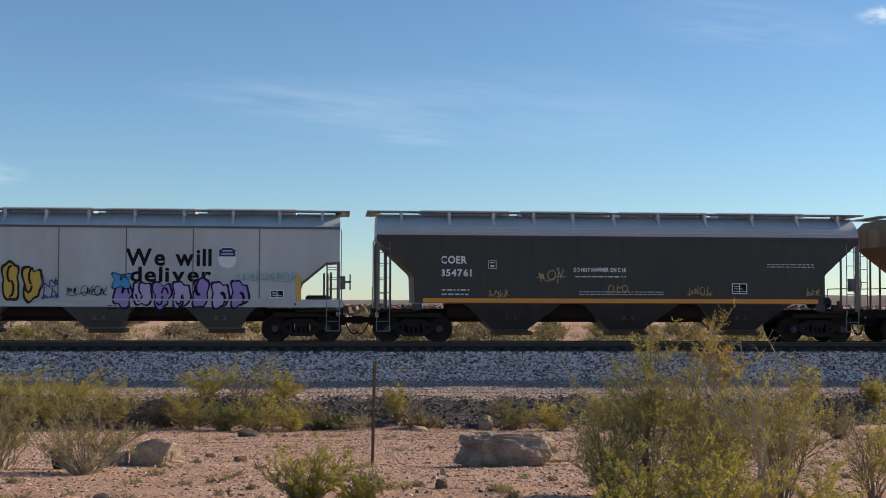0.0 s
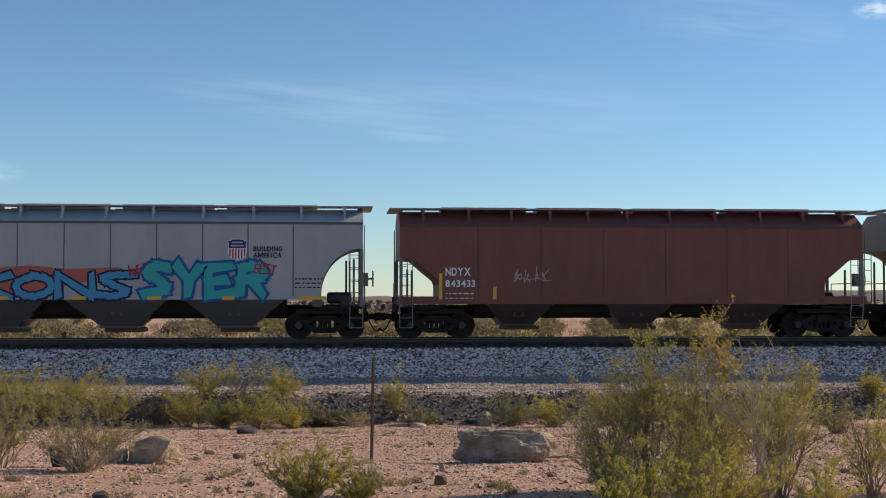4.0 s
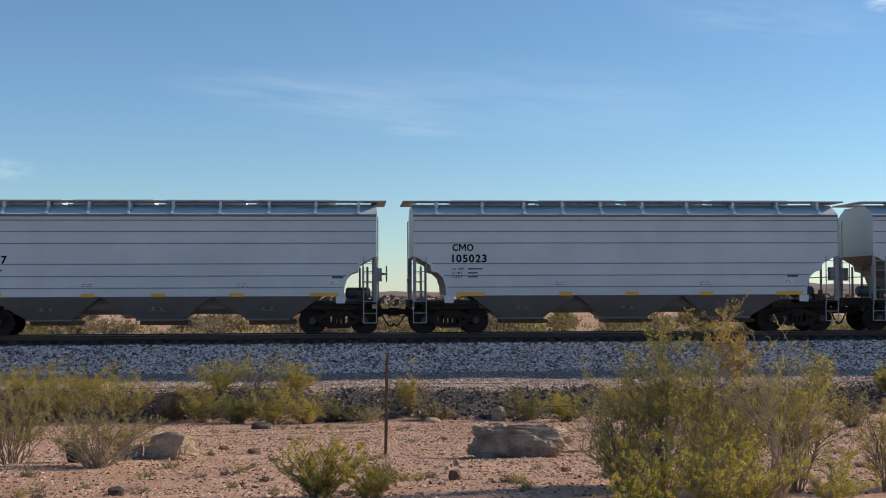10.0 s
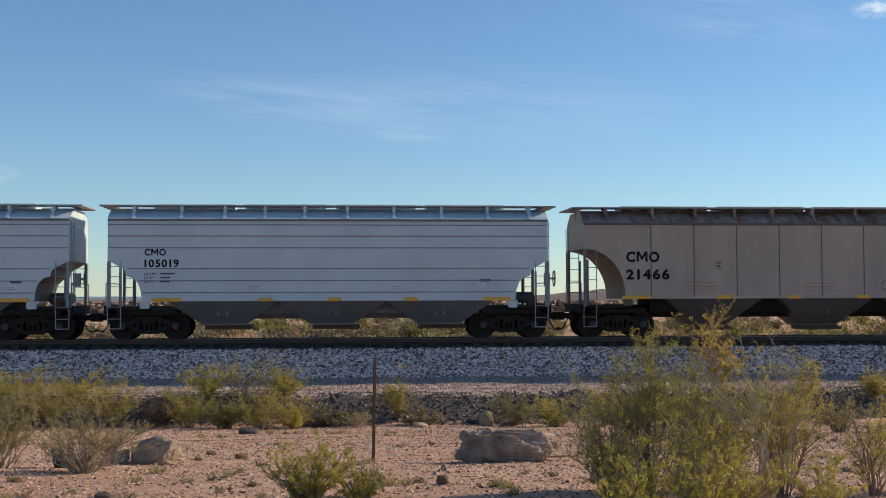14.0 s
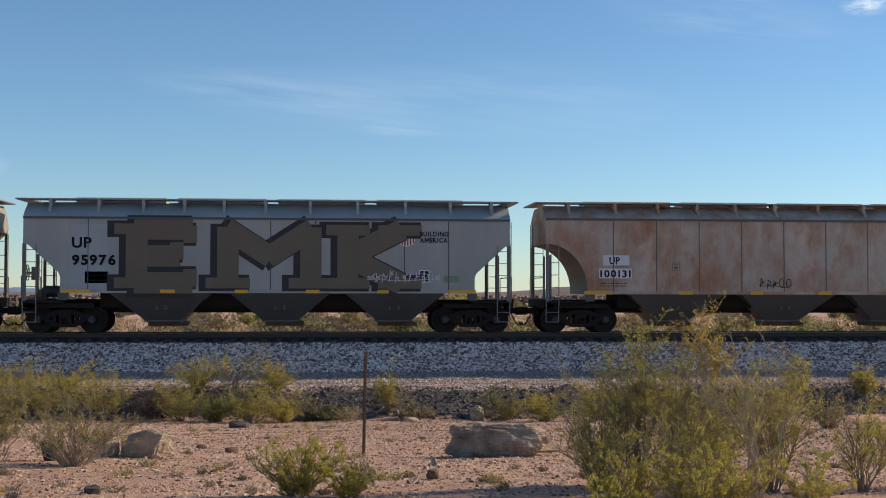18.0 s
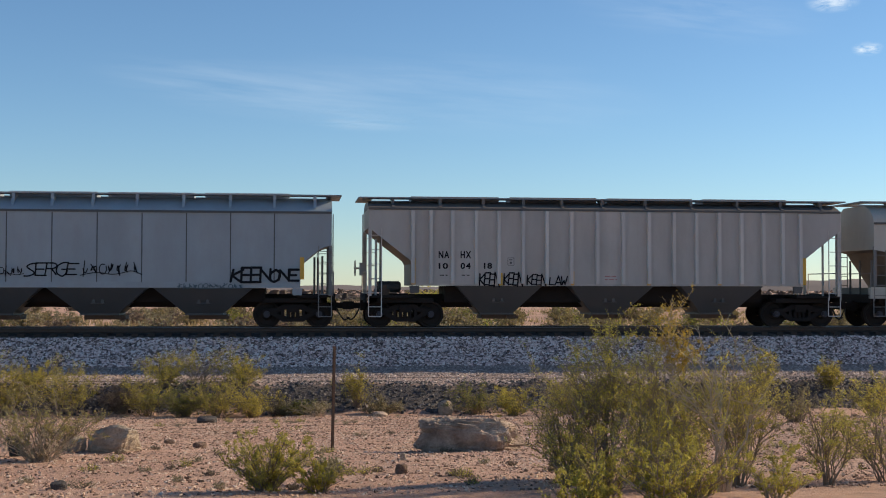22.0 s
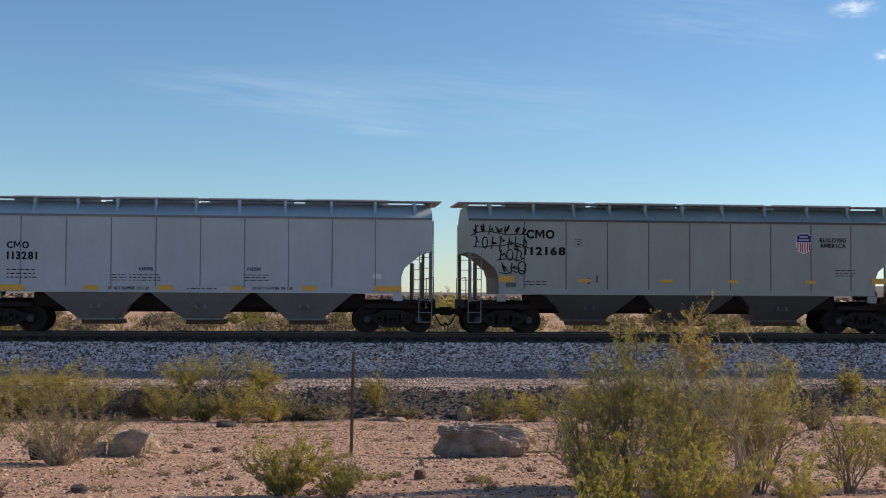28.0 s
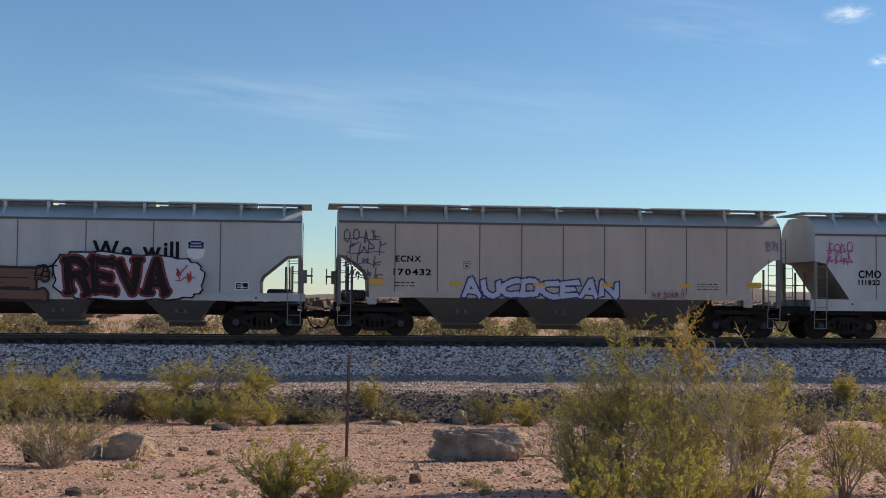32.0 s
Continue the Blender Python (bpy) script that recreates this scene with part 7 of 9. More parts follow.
data_box(c, 4.11, 1.87, 4.54, 2.25)
data_box(c, 4.88, 1.87, 5.33, 2.26)
panel(c, 6.32, 1.69, 6.83, 2.24, (0.30, 0.38, 0.44))
panel(c, -6.83, 1.68, -6.35, 2.09, (0.30, 0.34, 0.38))
reflector(c, -7.04, 1.68, -6.91, 2.57)
reflector(c, -3.98, 1.68, -3.88, 2.16)
reflector(c, -1.46, 1.68, -1.36, 2.16)
reflector(c, 1.29, 1.69, 1.39, 2.17)
reflector(c, 3.82, 1.69, 3.91, 2.17)
reflector(c, 6.87, 1.69, 6.99, 2.63)
panel(c, -5.42, 2.16, -4.91, 2.27, (0.35, 0.35, 0.35))
c = hopper("seamed", 596.88, 16.17, paint_of("sea", (0.519, 0.605, 0.643), 0, 0.07), "pale blue-grey hopper car with bright purple graffiti", grime_shade=paint_of("sea_grime_shade", mix3((0.519, 0.605, 0.643), (0.040, 0.040, 0.042), 0.78), 0, 0.6, (0.09, 0.08, 0.072)))
mark(c, "UP", -6.22, 2.94, -5.78, 3.20, BLACK, 0.01)
mark(c, "102021", -6.22, 2.55, -4.99, 2.82, BLACK, 0.01)
load_marks(c, -6.23, 1.98, -5.11, 2.39)
print_lines(c, 2, -2.49, 1.76, -2.08, 1.92, (0.16, 0.17, 0.19), 3504)
print_lines(c, 2, 2.83, 1.77, 3.25, 1.93, (0.16, 0.17, 0.19), 3505)
panel(c, 6.03, 1.83, 6.35, 2.01, (0.68, 0.68, 0.68))
print_lines(c, 2, 6.05, 1.85, 6.33, 1.99, BLACK, 3507)
panel(c, 6.14, 2.08, 6.54, 2.16, (0.10, 0.11, 0.13))
blobs(c, 4, -6.00, 1.50, -0.88, 2.43, (0.30, 0.10, 0.36), (0.05, 0.22, 0.45), (0.70, 0.32, 0.08), 3509)
blobs(c, 2, 0.90, 1.50, 2.47, 2.51, (0.60, 0.62, 0.70), (0.16, 0.05, 0.20), None, 3510)
# lightened body paint on the ribs stands for light on them
c = hopper("posted", 613.99, 18.05, paint_of("rustbrown", (0.245, 0.119, 0.069), 0.6, 0.5), "rust-brown ribbed hopper car with blue bubble graffiti", grime_shade=paint_of("rustbrown_grime_shade", mix3((0.245, 0.119, 0.069), (0.040, 0.040, 0.042), 0.86), 0.3, 0.6, (0.09, 0.08, 0.072)), rods=paint_of("rustbrown_post_lit", shade((0.245, 0.119, 0.069), 1.28), 0.42, 0.5), roof=paint_of("dusty_roof", (0.15, 0.13, 0.115), 0.2, 0.5))
blobs(c, 5, -3.26, 1.60, 1.98, 2.55, (0.16, 0.42, 0.58), (0.02, 0.04, 0.07), None, 3601)
data_box(c, 3.93, 1.85, 4.46, 2.23)
data_box(c, 4.75, 1.86, 5.26, 2.24)
reflector(c, 3.71, 1.66, 3.85, 2.10)
reflector(c, 6.79, 1.64, 6.91, 2.59)
panel(c, 5.66, 2.34, 5.98, 2.96, (0.03, 0.03, 0.03))
ring_mark(c, 1.69, 2.89, 0.29, (0.30, 0.22, 0.17))
c = hopper("short", 631.48, 16.93, paint_of("clean", (0.430, 0.485, 0.520), 0, 0.2), "clean pale blue-grey hopper car with warning panels", grime_shade=paint_of("clean_grime_shade", mix3((0.430, 0.485, 0.520), (0.040, 0.040, 0.042), 0.62), 0, 0.6, (0.09, 0.08, 0.072)), brake=-1, stripes=False)
mark(c, "CMO", -6.34, 2.92, -5.62, 3.16, BLACK, 0.02)
mark(c, "113281", -6.33, 2.55, -5.35, 2.82, BLACK, 0.02)
print_lines(c, 3, -6.33, 1.92, -5.34, 2.30, BLACK, 3703)
mark(c, "WARNING", -2.04, 2.21, -1.57, 2.33, BLACK, 0.01)
print_lines(c, 3, -2.34, 1.86, -1.32, 2.13, BLACK, 3705)
print_lines(c, 3, -2.92, 1.86, -2.43, 2.13, BLACK, 3706)
mark(c, "WARNING", 1.55, 2.23, 2.03, 2.35, BLACK, 0.01)
print_lines(c, 3, 1.49, 1.88, 2.29, 2.15, BLACK, 3708)
mark(c, "DO NOT HAMMER ON CAR", -3.04, 1.57, -1.67, 1.68, BLACK, 0.01)
mark(c, "DO NOT HAMMER ON CAR", 1.75, 1.59, 3.11, 1.70, BLACK, 0.01)
print_lines(c, 1, -0.43, 1.58, 0.56, 1.69, BLACK, 3711)
panel(c, 5.81, 2.00, 6.10, 2.16, (0.7, 0.7, 0.7))
reflector(c, -6.65, 1.53, -5.75, 1.72)
reflector(c, -3.80, 1.56, -3.33, 1.71)
reflector(c, -1.37, 1.57, -0.90, 1.73)
reflector(c, 1.02, 1.57, 1.45, 1.72)
reflector(c, 3.43, 1.58, 3.89, 1.73)
reflector(c, 5.85, 1.57, 6.79, 1.74)
c = hopper("short", 648.37, 16.85, paint_of("cool", (0.316, 0.354, 0.329), 0.02, 0.3), "grey-green hopper car with shield emblem and black tags", grime_shade=paint_of("cool_grime_shade", mix3((0.316, 0.354, 0.329), (0.040, 0.040, 0.042), 0.86), 0.01, 0.6, (0.09, 0.08, 0.072)))
mark(c, "CMO", -5.79, 3.41, -4.80, 3.73, BLACK, 0.02)
mark(c, "112168", -5.87, 2.84, -4.42, 3.14, BLACK, 0.02)
scrawl(c, -7.66, 3.07, -5.71, 3.92, BLACK, 3803)
scrawl(c, -6.80, 2.19, -5.91, 3.06, BLACK, 3804)
square_mark(c, -4.09, 3.14, -3.83, 3.41)
shield(c, 3.84, 2.98, 4.41, 3.69)
slogan(c, 4.71, 3.19, 5.68, 3.54)
panel(c, -3.63, 1.85, -3.55, 2.06, (0.1, 0.1, 0.1))
panel(c, -3.33, 1.91, -3.27, 2.16, (0.1, 0.1, 0.1))
print_lines(c, 2, -5.81, 1.80, -5.02, 1.99, BLACK, 3810)
panel(c, -6.50, 1.74, -6.14, 1.89, (0.15, 0.14, 0.13))
print_lines(c, 3, 5.28, 2.17, 5.99, 2.46, BLACK, 3812)
# rib paint is the body colour brightened to look lit
c = hopper("posted", 665.82, 18.05, paint_of("cool", (0.316, 0.354, 0.329), 0.04, 0.35), "pale grey-green ribbed hopper car with shield emblem", grime_shade=paint_of("cool_grime_shade", mix3((0.316, 0.354, 0.329), (0.040, 0.040, 0.042), 0.86), 0.02, 0.6, (0.09, 0.08, 0.072)), rods=paint_of("cool_post_lit", shade((0.316, 0.354, 0.329), 1.28), 0.028, 0.35), roof=paint_of("dusty_roof", (0.15, 0.13, 0.115), 0.2, 0.5))
mark(c, "U", -5.10, 2.75, -4.82, 3.10, BLACK, 0.02)
mark(c, "P", -4.52, 2.76, -4.22, 3.11, BLACK, 0.02)
mark(c, "90", -5.30, 2.21, -4.78, 2.53, BLACK, 0.02)
mark(c, "09", -4.51, 2.22, -4.02, 2.55, BLACK, 0.02)
mark(c, "9", -3.67, 2.23, -3.44, 2.56, BLACK, 0.02)
shield(c, -0.25, 2.71, 0.35, 3.44)
reflector(c, -6.78, 1.73, -6.64, 2.48)
reflector(c, -3.24, 1.77, -3.14, 2.21)
reflector(c, -1.52, 1.77, -1.42, 2.19)
reflector(c, 0.63, 1.77, 0.73, 2.22)
reflector(c, 2.96, 1.76, 3.07, 2.23)
reflector(c, 6.78, 1.78, 6.91, 2.65)
square_mark(c, -2.74, 2.53, -2.50, 2.78)
data_box(c, 4.96, 1.90, 5.36, 2.13)
print_lines(c, 2, -5.26, 1.88, -4.83, 2.07, BLACK, 3915)
print_lines(c, 2, -4.45, 1.89, -4.02, 2.08, BLACK, 3916)
c = hopper("sill", 683.60, 17.52, paint_of("slate", (0.228, 0.245, 0.270), 0.18, 0.4), "slate-blue hopper car with deep sill and silver-gold graffiti", grime_shade=paint_of("slate_grime_shade", mix3((0.228, 0.245, 0.270), (0.040, 0.040, 0.042), 0.86), 0.09, 0.6, (0.09, 0.08, 0.072)), brake=-1)
mark(c, "NDYX", -6.60, 2.31, -5.75, 2.59, BLACK, 0.02)
mark(c, "515550", -6.59, 1.84, -5.46, 2.07, BLACK, 0.02)
piece(c, "OPSR", -5.47, 1.09, -1.46, 2.18, (0.19, 0.195, 0.21), BLACK, 0.24, sharp=True)
piece(c, "SKER", -1.66, 1.39, 1.15, 2.46, (0.34, 0.36, 0.385), (0.03, 0.03, 0.04), 0.18, sharp=True)
piece(c, "ENZO", 1.29, 1.11, 6.18, 2.22, (0.25, 0.185, 0.10), (0.50, 0.52, 0.55), 0.24, sharp=True)
rust_patch(c, -0.6, 3.55, 6.4, 3.74, 4016)
rust_patch(c, 0.6, 2.30, 2.6, 2.80, 4017)
reflector(c, -6.88, 1.42, -6.73, 2.34)
reflector(c, 6.80, 1.49, 6.95, 2.37)
data_box(c, 6.21, 1.48, 6.71, 1.81)
panel(c, 6.45, 2.03, 6.69, 2.19, (0.30, 0.50, 0.58))
panel(c, -0.44, 1.12, 0.82, 1.39, (0.42, 0.44, 0.48))
print_lines(c, 2, -0.34, 1.17, 0.72, 1.34, BLACK, 4011)
c = hopper("short", 700.76, 16.80, paint_of("sand", (0.415, 0.350, 0.286), 0.04, 0.3), "sand-grey hopper car with blue emblem bars", grime_shade=paint_of("sand_grime_shade", mix3((0.415, 0.350, 0.286), (0.040, 0.040, 0.042), 0.86), 0.02, 0.6, (0.09, 0.08, 0.072)), stripes=False)
mark(c, "CMO", -6.12, 2.73, -5.37, 2.97, BLACK, 0.01)
mark(c, "22336", -6.11, 2.24, -5.23, 2.47, BLACK, 0.01)
scrawl(c, -7.57, 2.26, -6.09, 3.35, (0.10, 0.09, 0.09), 4103)
square_mark(c, -4.27, 2.50, -4.00, 2.77)
emblem_blocks(c, 4.65, 3.50, 6.19, 4.01)
data_box(c, 4.21, 1.77, 4.63, 2.04)
reflector(c, -6.73, 1.72, -6.59, 2.60)
reflector(c, 6.55, 1.80, 6.70, 2.52)
reflector(c, -4.09, 1.75, -3.99, 2.10)
reflector(c, -1.41, 1.78, -1.30, 2.13)
reflector(c, 1.27, 1.78, 1.38, 2.12)
reflector(c, 3.91, 1.77, 4.01, 2.16)
print_lines(c, 2, -6.10, 1.74, -5.26, 1.98, BLACK, 4113)
print_lines(c, 2, -0.44, 2.02, 0.38, 2.18, (0.38, 0.2, 0.18), 4114)
c = hopper("flared", 718.06, 17.78, paint_of("light", (0.510, 0.542, 0.539), 0.12, 0.35), "pale grey hopper car with slogan and layered graffiti", grime_shade=paint_of("light_grime_shade", mix3((0.510, 0.542, 0.539), (0.040, 0.040, 0.042), 0.86), 0.06, 0.6, (0.09, 0.08, 0.072)), brake=1)
mark(c, "UP", -6.53, 2.61, -5.88, 2.95, BLACK, 0.02)
scrawl(c, -8.13, 2.72, -6.76, 3.81, BLACK, 4202)
mark(c, "We will", 1.33, 2.66, 4.18, 3.29, BLACK, 0.006)
shield(c, 4.44, 2.69, 5.03, 3.35, False)
blobs(c, 3, -6.91, 1.31, -3.62, 2.37, (0.44, 0.33, 0.38), (0.36, 0.30, 0.34), None, 4205, 0)
piece(c, "U", -5.47, 1.35, -3.58, 2.47, (0.47, 0.38, 0.42), (0.36, 0.28, 0.33), 0.3)
mark(c, "90644", -6.53, 2.05, -5.06, 2.38, (0.06, 0.03, 0.08), 0.03)
piece(c, "R", -3.52, 1.28, -1.94, 2.51, (0.55, 0.66, 0.76), (0.70, 0.68, 0.68), 0.27, sharp=True)
piece(c, "E", -2.11, 1.30, -0.10, 2.46, (0.19, 0.115, 0.085), (0.055, 0.045, 0.045), 0.24, 0.30)
cloud_ground(c, 0.0, 1.26, 5.10, 2.92, (0.62, 0.62, 0.66), (0.035, 0.032, 0.036), 4210, 0.16)
piece(c, "REVA", 0.44, 1.42, 3.90, 2.74, (0.030, 0.022, 0.022), (0.20, 0.055, 0.060), 0.42)
tag(c, "DET", -0.46, 2.06, 0.19, 2.45, BLACK, 0)
scrawl(c, 4.08, 1.88, 4.73, 2.46, (0.45, 0.06, 0.08), 4214)
data_box(c, 6.06, 1.68, 6.51, 1.95)
panel(c, -4.61, 2.55, -4.51, 2.94, (0.1,0.1,0.1))
c = hopper("short", 735.35, 16.81, paint_of("beige", (0.495, 0.445, 0.385), 0.03, 0.3), "beige-grey hopper car with lilac-white bubble graffiti", grime_shade=paint_of("beige_grime_shade", mix3((0.495, 0.445, 0.385), (0.040, 0.040, 0.042), 0.86), 0.015, 0.6, (0.09, 0.08, 0.072)), brake=-1)
mark(c, "ECNX", -5.82, 2.70, -4.94, 2.92, BLACK, 0.01)
mark(c, "170432", -5.89, 2.24, -4.59, 2.47, BLACK, 0.01)
square_mark(c, -3.50, 2.48, -3.24, 2.75)
scrawl(c, -7.52, 2.08, -6.25, 3.80, (0.10, 0.10, 0.16), 4304)
piece(c, "AUCDCEAN", -3.55, 1.48, 1.96, 2.17, (0.52, 0.54, 0.64), (0.06, 0.06, 0.20), sharp=True)
scrawl(c, 3.06, 1.50, 4.38, 1.85, (0.30, 0.12, 0.14), 4306)
print_lines(c, 2, -5.83, 1.84, -5.09, 2.07, BLACK, 4307)
print_lines(c, 3, 4.78, 1.83, 5.53, 2.10, BLACK, 4308)
scrawl(c, 7.23, 3.13, 7.71, 3.72, (0.25, 0.25, 0.3), 4309)
c = hopper("sill", 752.52, 17.52, paint_of("light", (0.510, 0.542, 0.539), 0.05, 0.3), "grey hopper car with deep sill and pink tag", grime_shade=paint_of("light_grime_shade", mix3((0.510, 0.542, 0.539), (0.040, 0.040, 0.042), 0.86), 0.025, 0.6, (0.09, 0.08, 0.072)), brake=1)
mark(c, "CMO", -6.53, 2.31, -5.68, 2.60, BLACK, 0.02)
mark(c, "111822", -6.53, 2.07, -5.72, 2.26, BLACK, 0.02)
scrawl(c, -7.72, 2.80, -6.76, 3.59, (0.40, 0.12, 0.25), 4403)


# ================= plants and stones =================
def leaf_material(name, dark, mid, light):
    m, nt, b = tree(name)
    geo = nt.nodes.new("ShaderNodeNewGeometry")
    c = ramp(nt, geo.outputs["Random Per Island"], ((0.0, dark), (0.5, mid), (1.0, light)))
    co = nt.nodes.new("ShaderNodeTexCoord").outputs["Object"]
    c = mixed(nt, ramp(nt, noise_at(nt, co, 3.2, 2, 0.5), ((0.40, grey(0.4)), (0.58, grey(0.0)))), c, shade(dark, 0.9))
    nt.links.new(c, b.inputs["Base Color"])
    b.inputs["Roughness"].default_value = 0.6
    tl, mx = nt.nodes.new("ShaderNodeBsdfTranslucent"), nt.nodes.new("ShaderNodeMixShader")
    nt.links.new(c, tl.inputs["Color"])
    mx.inputs[0].default_value = 0.62
    nt.links.new(b.outputs[0], mx.inputs[1])
    nt.links.new(tl.outputs[0], mx.inputs[2])
    nt.links.new(mx.outputs[0], nt.nodes["Material Output"].inputs["Surface"])
    return m


LEAF_OLIVE = leaf_material("creosote_leaf", (0.38, 0.33, 0.060), (0.49, 0.425, 0.080), (0.58, 0.505, 0.12))
LEAF_BANK = leaf_material("bank_shrub_leaf", (0.28, 0.235, 0.04), (0.47, 0.395, 0.07), (0.66, 0.55, 0.14))
LEAF_GREEN = leaf_material("green_leaf", (0.11, 0.115, 0.025), (0.23, 0.225, 0.05), (0.38, 0.35, 0.09))
LEAF_DEEP = leaf_material("deep_creosote_leaf", (0.28, 0.25, 0.042), (0.40, 0.35, 0.058), (0.52, 0.45, 0.09))
LEAF_DULL = leaf_material("half_dead_leaf", (0.24, 0.20, 0.06), (0.38, 0.32, 0.10), (0.52, 0.45, 0.18))
LEAF_STRAW = leaf_material("straw_blade", (0.20, 0.145, 0.065), (0.36, 0.27, 0.13), (0.50, 0.39, 0.21))
LEAF_FAR = leaf_material("plain_brush_leaf", (0.13, 0.105, 0.045), (0.23, 0.185, 0.08), (0.34, 0.275, 0.13))
LEAF_YELLOW = leaf_material("yellow_leaf", (0.28, 0.19, 0.03), (0.42, 0.29, 0.05), (0.55, 0.40, 0.10))
LEAF_DRY = leaf_material("dry_leaf", (0.16, 0.14, 0.07), (0.28, 0.23, 0.13), (0.42, 0.36, 0.23))
LEAF_GREY = leaf_material("grey_brush_leaf", (0.11, 0.075, 0.055), (0.19, 0.14, 0.10), (0.28, 0.22, 0.16))
TWIG = plain("grey_twig", (0.22, 0.17, 0.125), 0.9, 0, 0.25, 20.0, 0.2)
TWIG_PALE = plain("pale_twig", (0.42, 0.335, 0.24), 0.9, 0, 0.2, 20.0, 0.2)


def bush_meshes(height, wide, stems, leaves, leaf, seed, spread=0.5, bare=0.3, twig=TWIG, foliage=LEAF_OLIVE, lean=0.0, thick=0.012, low=0.3):
    """Stems that fan out from one foot and fork, with small leaves along their outer parts."""
    rnd, r = random.Random(seed), np.random.RandomState(seed)
    wood, tips = Soup(), []
    for _ in range(stems):
        a = rnd.uniform(0, 6.283)
        reach = math.sqrt(rnd.uniform(0.02, 1.0)) * wide / 2
        top = height * (1 - 0.42 * (reach / (wide / 2)) ** 2) * rnd.uniform(low, 1.0) ** 0.8
        p = Vector((rnd.uniform(-1, 1) * wide * 0.07, rnd.uniform(-1, 1) * wide * 0.07, -0.05))
        goal = Vector((math.cos(a) * reach + lean * top, math.sin(a) * reach, top))
        pts = [p]
        for i in range(1, 5):
            t = i / 4
            q = p.lerp(goal, t) + Vector((rnd.uniform(-1, 1), rnd.uniform(-1, 1), rnd.uniform(-0.5, 0.5))) * 0.06 * height
            q.x += (goal.x - p.x) * 0.18 * math.sin(t * 3.14) * -1
            pts.append(q)
        for i in range(4):
            wood.bar(pts[i], pts[i + 1], thick * (1 - 0.2 * i), 4, thick * (0.8 - 0.2 * i))
            if i:
                tips.append((pts[i], pts[i + 1], (i + 1) / 4))
        for i in (1, 2, 2, 3, 3):
            b = pts[i].lerp(pts[i + 1], rnd.random())
            d = Vector((rnd.uniform(-1, 1), rnd.uniform(-1, 1), rnd.uniform(0.1, 1.2))).normalized() * height * rnd.uniform(0.1, 0.26)
            wood.bar(b, b + d, thick * 0.45, 3, thick * 0.2)
            tips.append((b, b + d, 0.9))
            if rnd.random() < 0.6:
                b2 = b + d * 0.5
                d2 = Vector((rnd.uniform(-1, 1), rnd.uniform(-1, 1), rnd.uniform(0.0, 1.0))).normalized() * height * rnd.uniform(0.06, 0.14)
                wood.bar(b2, b2 + d2, thick * 0.3, 3, thick * 0.15)
                tips.append((b2, b2 + d2, 1.0))
    tips = [t for t in tips if t[0].z > height * bare * rnd.uniform(0.4, 1.3)] or tips
    a = np.array([t[0][:] for t in tips])
    b = np.array([t[1][:] for t in tips])
    pick = r.randint(0, len(tips), leaves)
    k = r.rand(leaves, 1)
    at = a[pick] * (1 - k) + b[pick] * k + r.normal(0, leaf * 1.3, (leaves, 3))
    d1 = r.normal(0, 1, (leaves, 3))
    d1 /= np.linalg.norm(d1, axis=1, keepdims=True)
    d2 = np.cross(d1, r.normal(0, 1, (leaves, 3)))
    d2 /= np.linalg.norm(d2, axis=1, keepdims=True)
    s = leaf * (0.6 + 0.8 * r.rand(leaves, 1))
    quad = np.stack([at - d1 * s, at + d2 * s * 0.45, at + d1 * s, at - d2 * s * 0.45], 1).reshape(-1, 3)
    f = np.arange(leaves * 4).reshape(-1, 4)
    return wood.mesh("branchwork", twig), mesh_of("foliage", quad.tolist(), f.tolist(), foliage)


